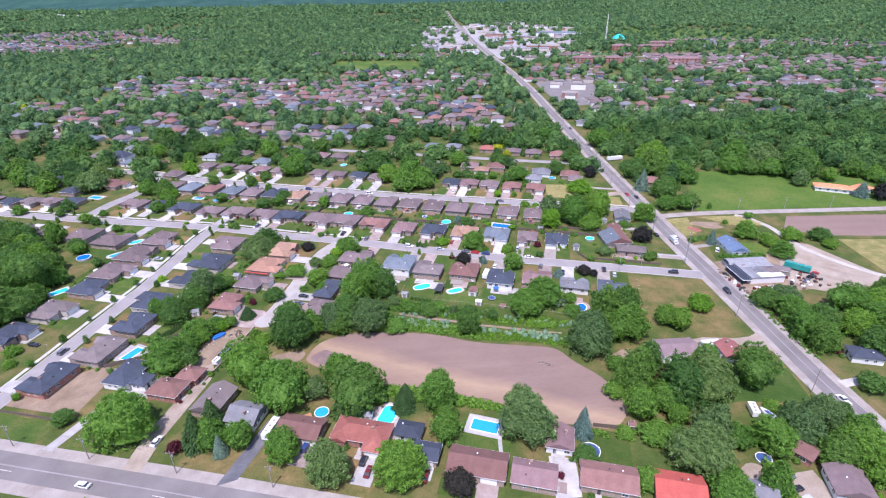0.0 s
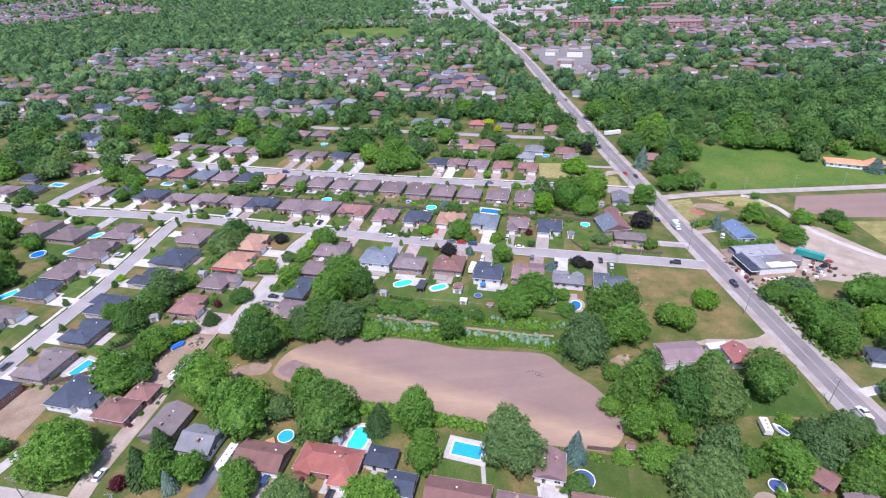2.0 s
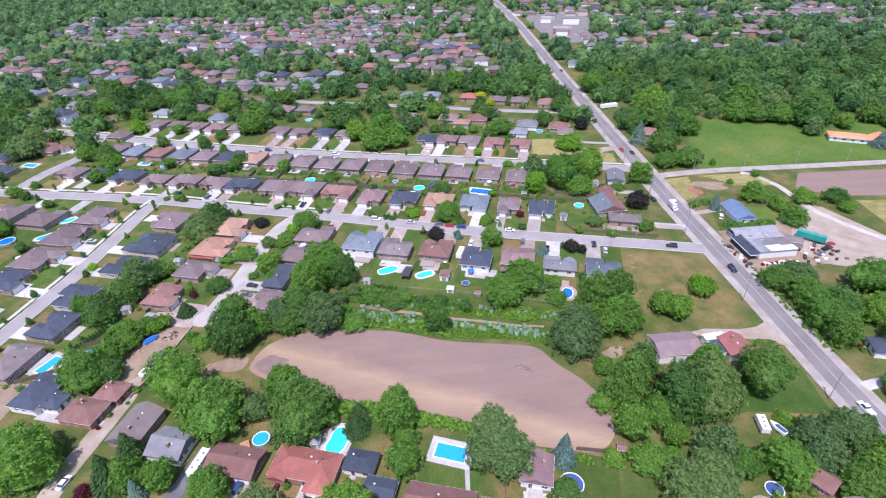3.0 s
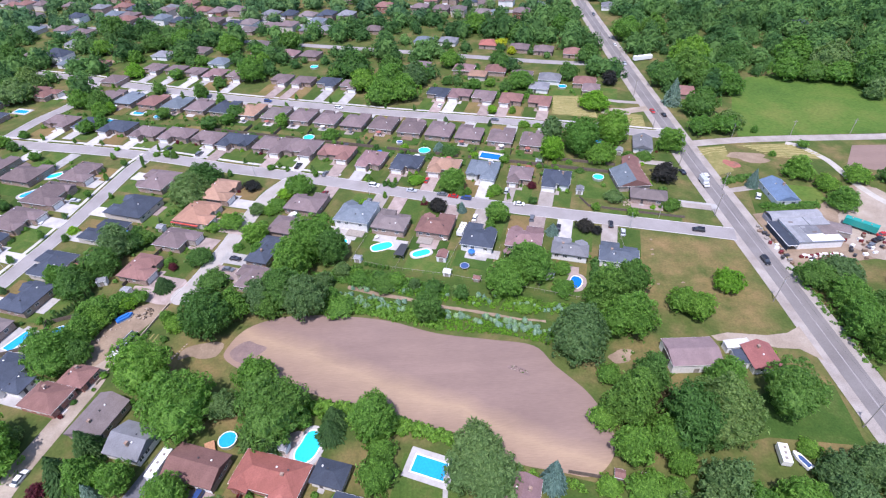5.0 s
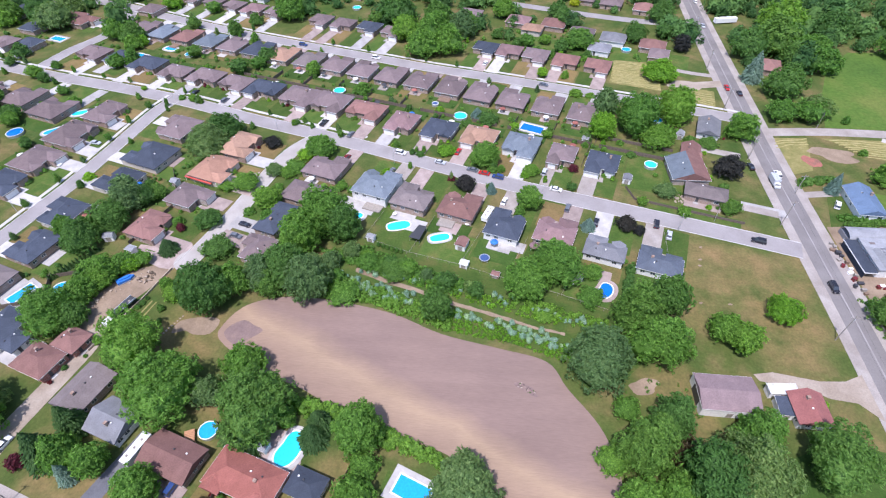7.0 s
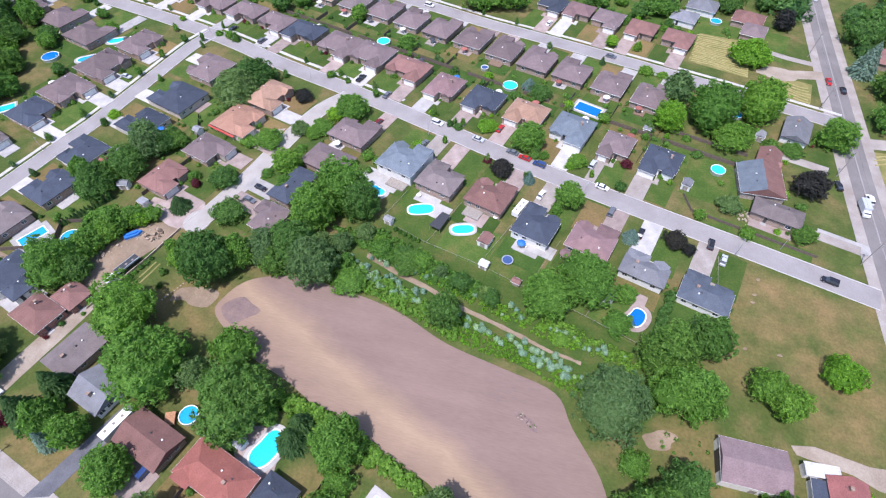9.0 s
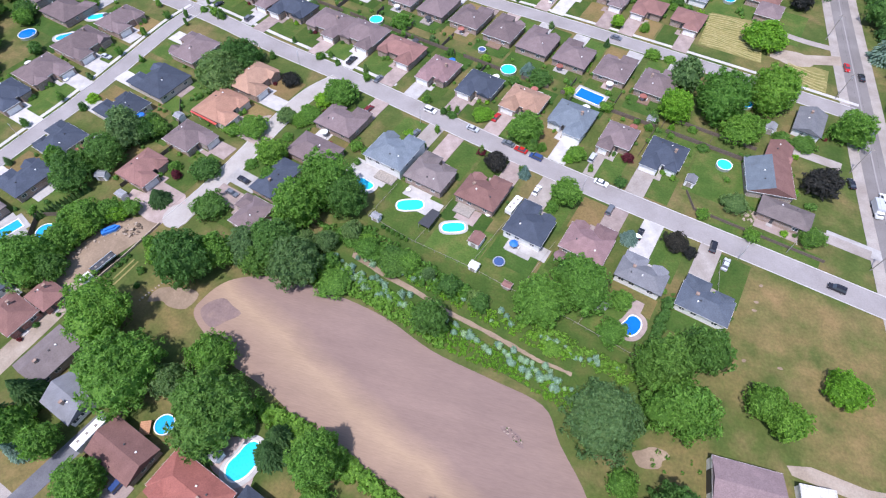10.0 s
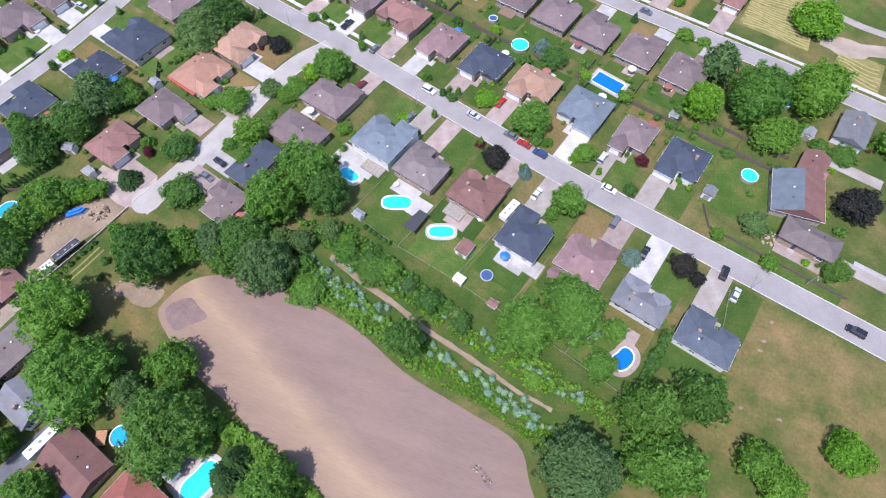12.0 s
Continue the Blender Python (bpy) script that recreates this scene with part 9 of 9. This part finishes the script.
for tx, ty, tr, th, tk in ((-237.6, 393.0, 5, 8, "g"), (-211.3, 407.8, 4, 7, "d"), (-268.1, 386.7, 6, 10, "g"), (-278.7, 397.4, 6, 10, "d"), (-259.7, 342.3, 4, 7, "g"), (-287.0, 336.1, 6, 9, "g"), (-230.0, 335.9, 3, 5, "d"), (-207.3, 323.3, 4, 7, "g"), (-180.5, 306.5, 3, 5, "g"), (-188.0, 277.4, 4, 7, "g"), (-169.5, 260.8, 3, 5, "d"), (-168.1, 296.0, 3, 5, "g")):
    tree(tx, ty, tr, th, tk)

for tx, ty, tr, th, tk in (
        (-232.9, 384.4, 9.7, 17, "w"), (-167.3, 364.3, 3.3, 5.8, "l"), (-130.7, 350.8, 3.9, 6.8, "d"), (-98.1, 333.6, 4.6, 8, "d"), (-90.1, 339.3, 3.7, 6.5, "g"), (-147.0, 388.2, 4.2, 7.4, "d"),
        (-110.2, 394.8, 4.2, 7.4, "d"), (-103.0, 371.0, 3.0, 5.3, "g"), (-28.3, 314.4, 3.8, 6.7, "g"), (60.7, 338.0, 2.9, 5.1, "l"), (72.1, 336.8, 2.2, 3.9, "g")):
    tree(tx, ty, tr, th, tk)
for tx, ty, tr, th, tk in (
        (-22.8, 404.1, 10.3, 17, "d"), (0.8, 399.1, 8.5, 14.9, "d"), (19.3, 389.1, 7.2, 12.6, "g"), (40.8, 412.8, 6.8, 11.9, "g"), (75.4, 402.1, 6.0, 10.5, "d"), (72.0, 366.6, 4.5, 7.9, "d"), (53.8, 373.0, 4.1, 7.2, "g"),
        (85.3, 432.9, 3.2, 5.6, "y"), (114.7, 383.1, 6.2, 10.9, "d"), (37.0, 382.6, 3.2, 5.6, "d"), (48.1, 372.0, 2.9, 5.1, "d"), (64.0, 376.4, 3.2, 5.6, "g"), (85.8, 359.8, 2.4, 4.2, "d"), (-36.5, 400.2, 4.0, 7.3, "d")):
    tree(tx, ty, tr, th, tk)
for tx, ty, tr, th, tk in (
        (196.3, 394.3, 12.4, 20, "g"), (221.9, 392.3, 9.1, 15.9, "d"), (201.2, 350.3, 7.7, 13.5, "g"), (180.9, 305.9, 6.4, 11.2, "w"), (193.4, 301.0, 2.0, 3.5, "g"), (183.4, 340.3, 5.0, 9, "d"), (190.4, 360.3, 7.0, 12, "d"),
        (-270.3, 394.3, 8.2, 14.4, "d"), (-231.0, 346.3, 4.6, 8.1, "d"), (-201.5, 333.1, 2.6, 4.6, "g"), (-199.0, 318.8, 3.0, 5.3, "d"), (-191.8, 283.0, 4.4, 7.7, "d")):
    tree(tx, ty, tr, th, tk)

for hx, hy, hf, hr, hw in ((93.0, 366.5, "S", "grey", "siding"), (123.2, 360.3, "E", "brown", "brick"), (57.4, 391.0, "S", "tan", "stucco")):
    house(hx, hy, hf, 11.0, 9.5, hr, hw, 2.9, None, detail=False)
single("driveway", ribbon(spline([(128.0, 349.0), (137.0, 345.2), (148.6, 342.2)], 4), 0, 3.4, -0.1, 0.05), MAT["gravel"], "pale gravel driveway to a house", "driveway", kind="structure")
patch("lawn", rect(118, 358, 40, 24), "lawn", "mown green lawn round houses", "lawn", 0.022)
patch("lawn", rect(68, 372, 52, 20), "lawn", "mown green back lawn", "lawn", 0.024)
patch("lawn", rect(176, 330, 18, 50, -4), "lawn", "shaded green lawn beside the road", "lawn", 0.026)

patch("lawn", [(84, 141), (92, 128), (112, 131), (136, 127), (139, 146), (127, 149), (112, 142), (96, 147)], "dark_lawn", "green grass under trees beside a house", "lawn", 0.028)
# the wood's edge above the pasture
for tx, ty, tr, th, tk in ((246.0, 368.0, 8.0, 14, "g"), (259.0, 364.0, 7.5, 13, "d"), (273.5, 359.8, 8.5, 14, "g"), (299.3, 354.7, 8.0, 15, "d"), (306.6, 342.2, 6.0, 10, "g"), (330.5, 349.3, 8.0, 14, "d"), (337.6, 336.7, 7.0, 12, "g"), (334.2, 322.9, 5.0, 9, "d")):
    tree(tx, ty, tr, th, tk)
# plots behind the far row
for tx, ty, tr, th, tk in ((-229.6, 515.2, 10.0, 17, "d"), (-219.5, 470.3, 7.0, 12, "g"), (-152.2, 444.8, 5.5, 9, "d"), (-134.6, 436.7, 4.5, 8, "g"), (-109.1, 434.8, 6.0, 10, "d"), (-121.6, 462.2, 8.5, 14, "g"), (-181.0, 474.8, 8.0, 14, "d"), (-160.2, 479.5, 9.0, 15, "g"), (-89.1, 428.1, 5.5, 10, "g"), (-75.7, 462.6, 8.0, 14, "d"), (-96.0, 446.0, 6.0, 11, "g"), (-186.0, 448.0, 5.0, 9, "g"), (-283.2, 459.7, 8.0, 13, "d")):
    tree(tx, ty, tr, th, tk)
for hx, hy, hr, hw, hs in ((-232.8, 446.8, "steel", "siding", 14.0), (-143.5, 462.0, "brown", "brick", 12.0), (-100.0, 470.0, "greybrown", "brick", 12.0)):
    house(hx, hy, "S", hs, 11.0, hr, hw, 2.9, None, detail=False)
patch("lawn", rect(-130, 438, 130, 26), "lawn", "mown green back gardens", "lawn", 0.014)
# shrubs along the plots' edges
spots = [p for p in GARDEN_SPOTS if not (-12 < p[0] < 76 and 186 < p[1] < 228) and all(math.hypot(p[0] - a, p[1] - b) > 6 for a, b in POOLS)]
for k, kind in enumerate("gdd"):
    mine = [(x, y, 0.62 * r + 0.2) for x, y, r in spots[2 * k::6]]
    single("garden_shrubs", crown_field(mine, 64, 0.20, 1, np.random.RandomState(90 + k), LEAF[kind], 0.78), None, "rounded green shrubs along garden boundaries", "shrubs", kind="stuff")

house(-169.5, 342.6, "S", 13.0, 13.0, "slate", "brick", 2.9, (-3.0, 8.0), detail=False)
for tx, ty, tr, th, tk in ((-208.2, 275.4, 7.5, 12, "d"), (-190.6, 256.7, 6.5, 11, "d"), (-180.2, 243.3, 5.5, 10, "g"), (-199.8, 264.0, 7, 12, "g"), (-181.8, 225.8, 6, 10, "d"), (-159.8, 338.9, 4.5, 9, "g")):
    tree(tx, ty, tr, th, tk)
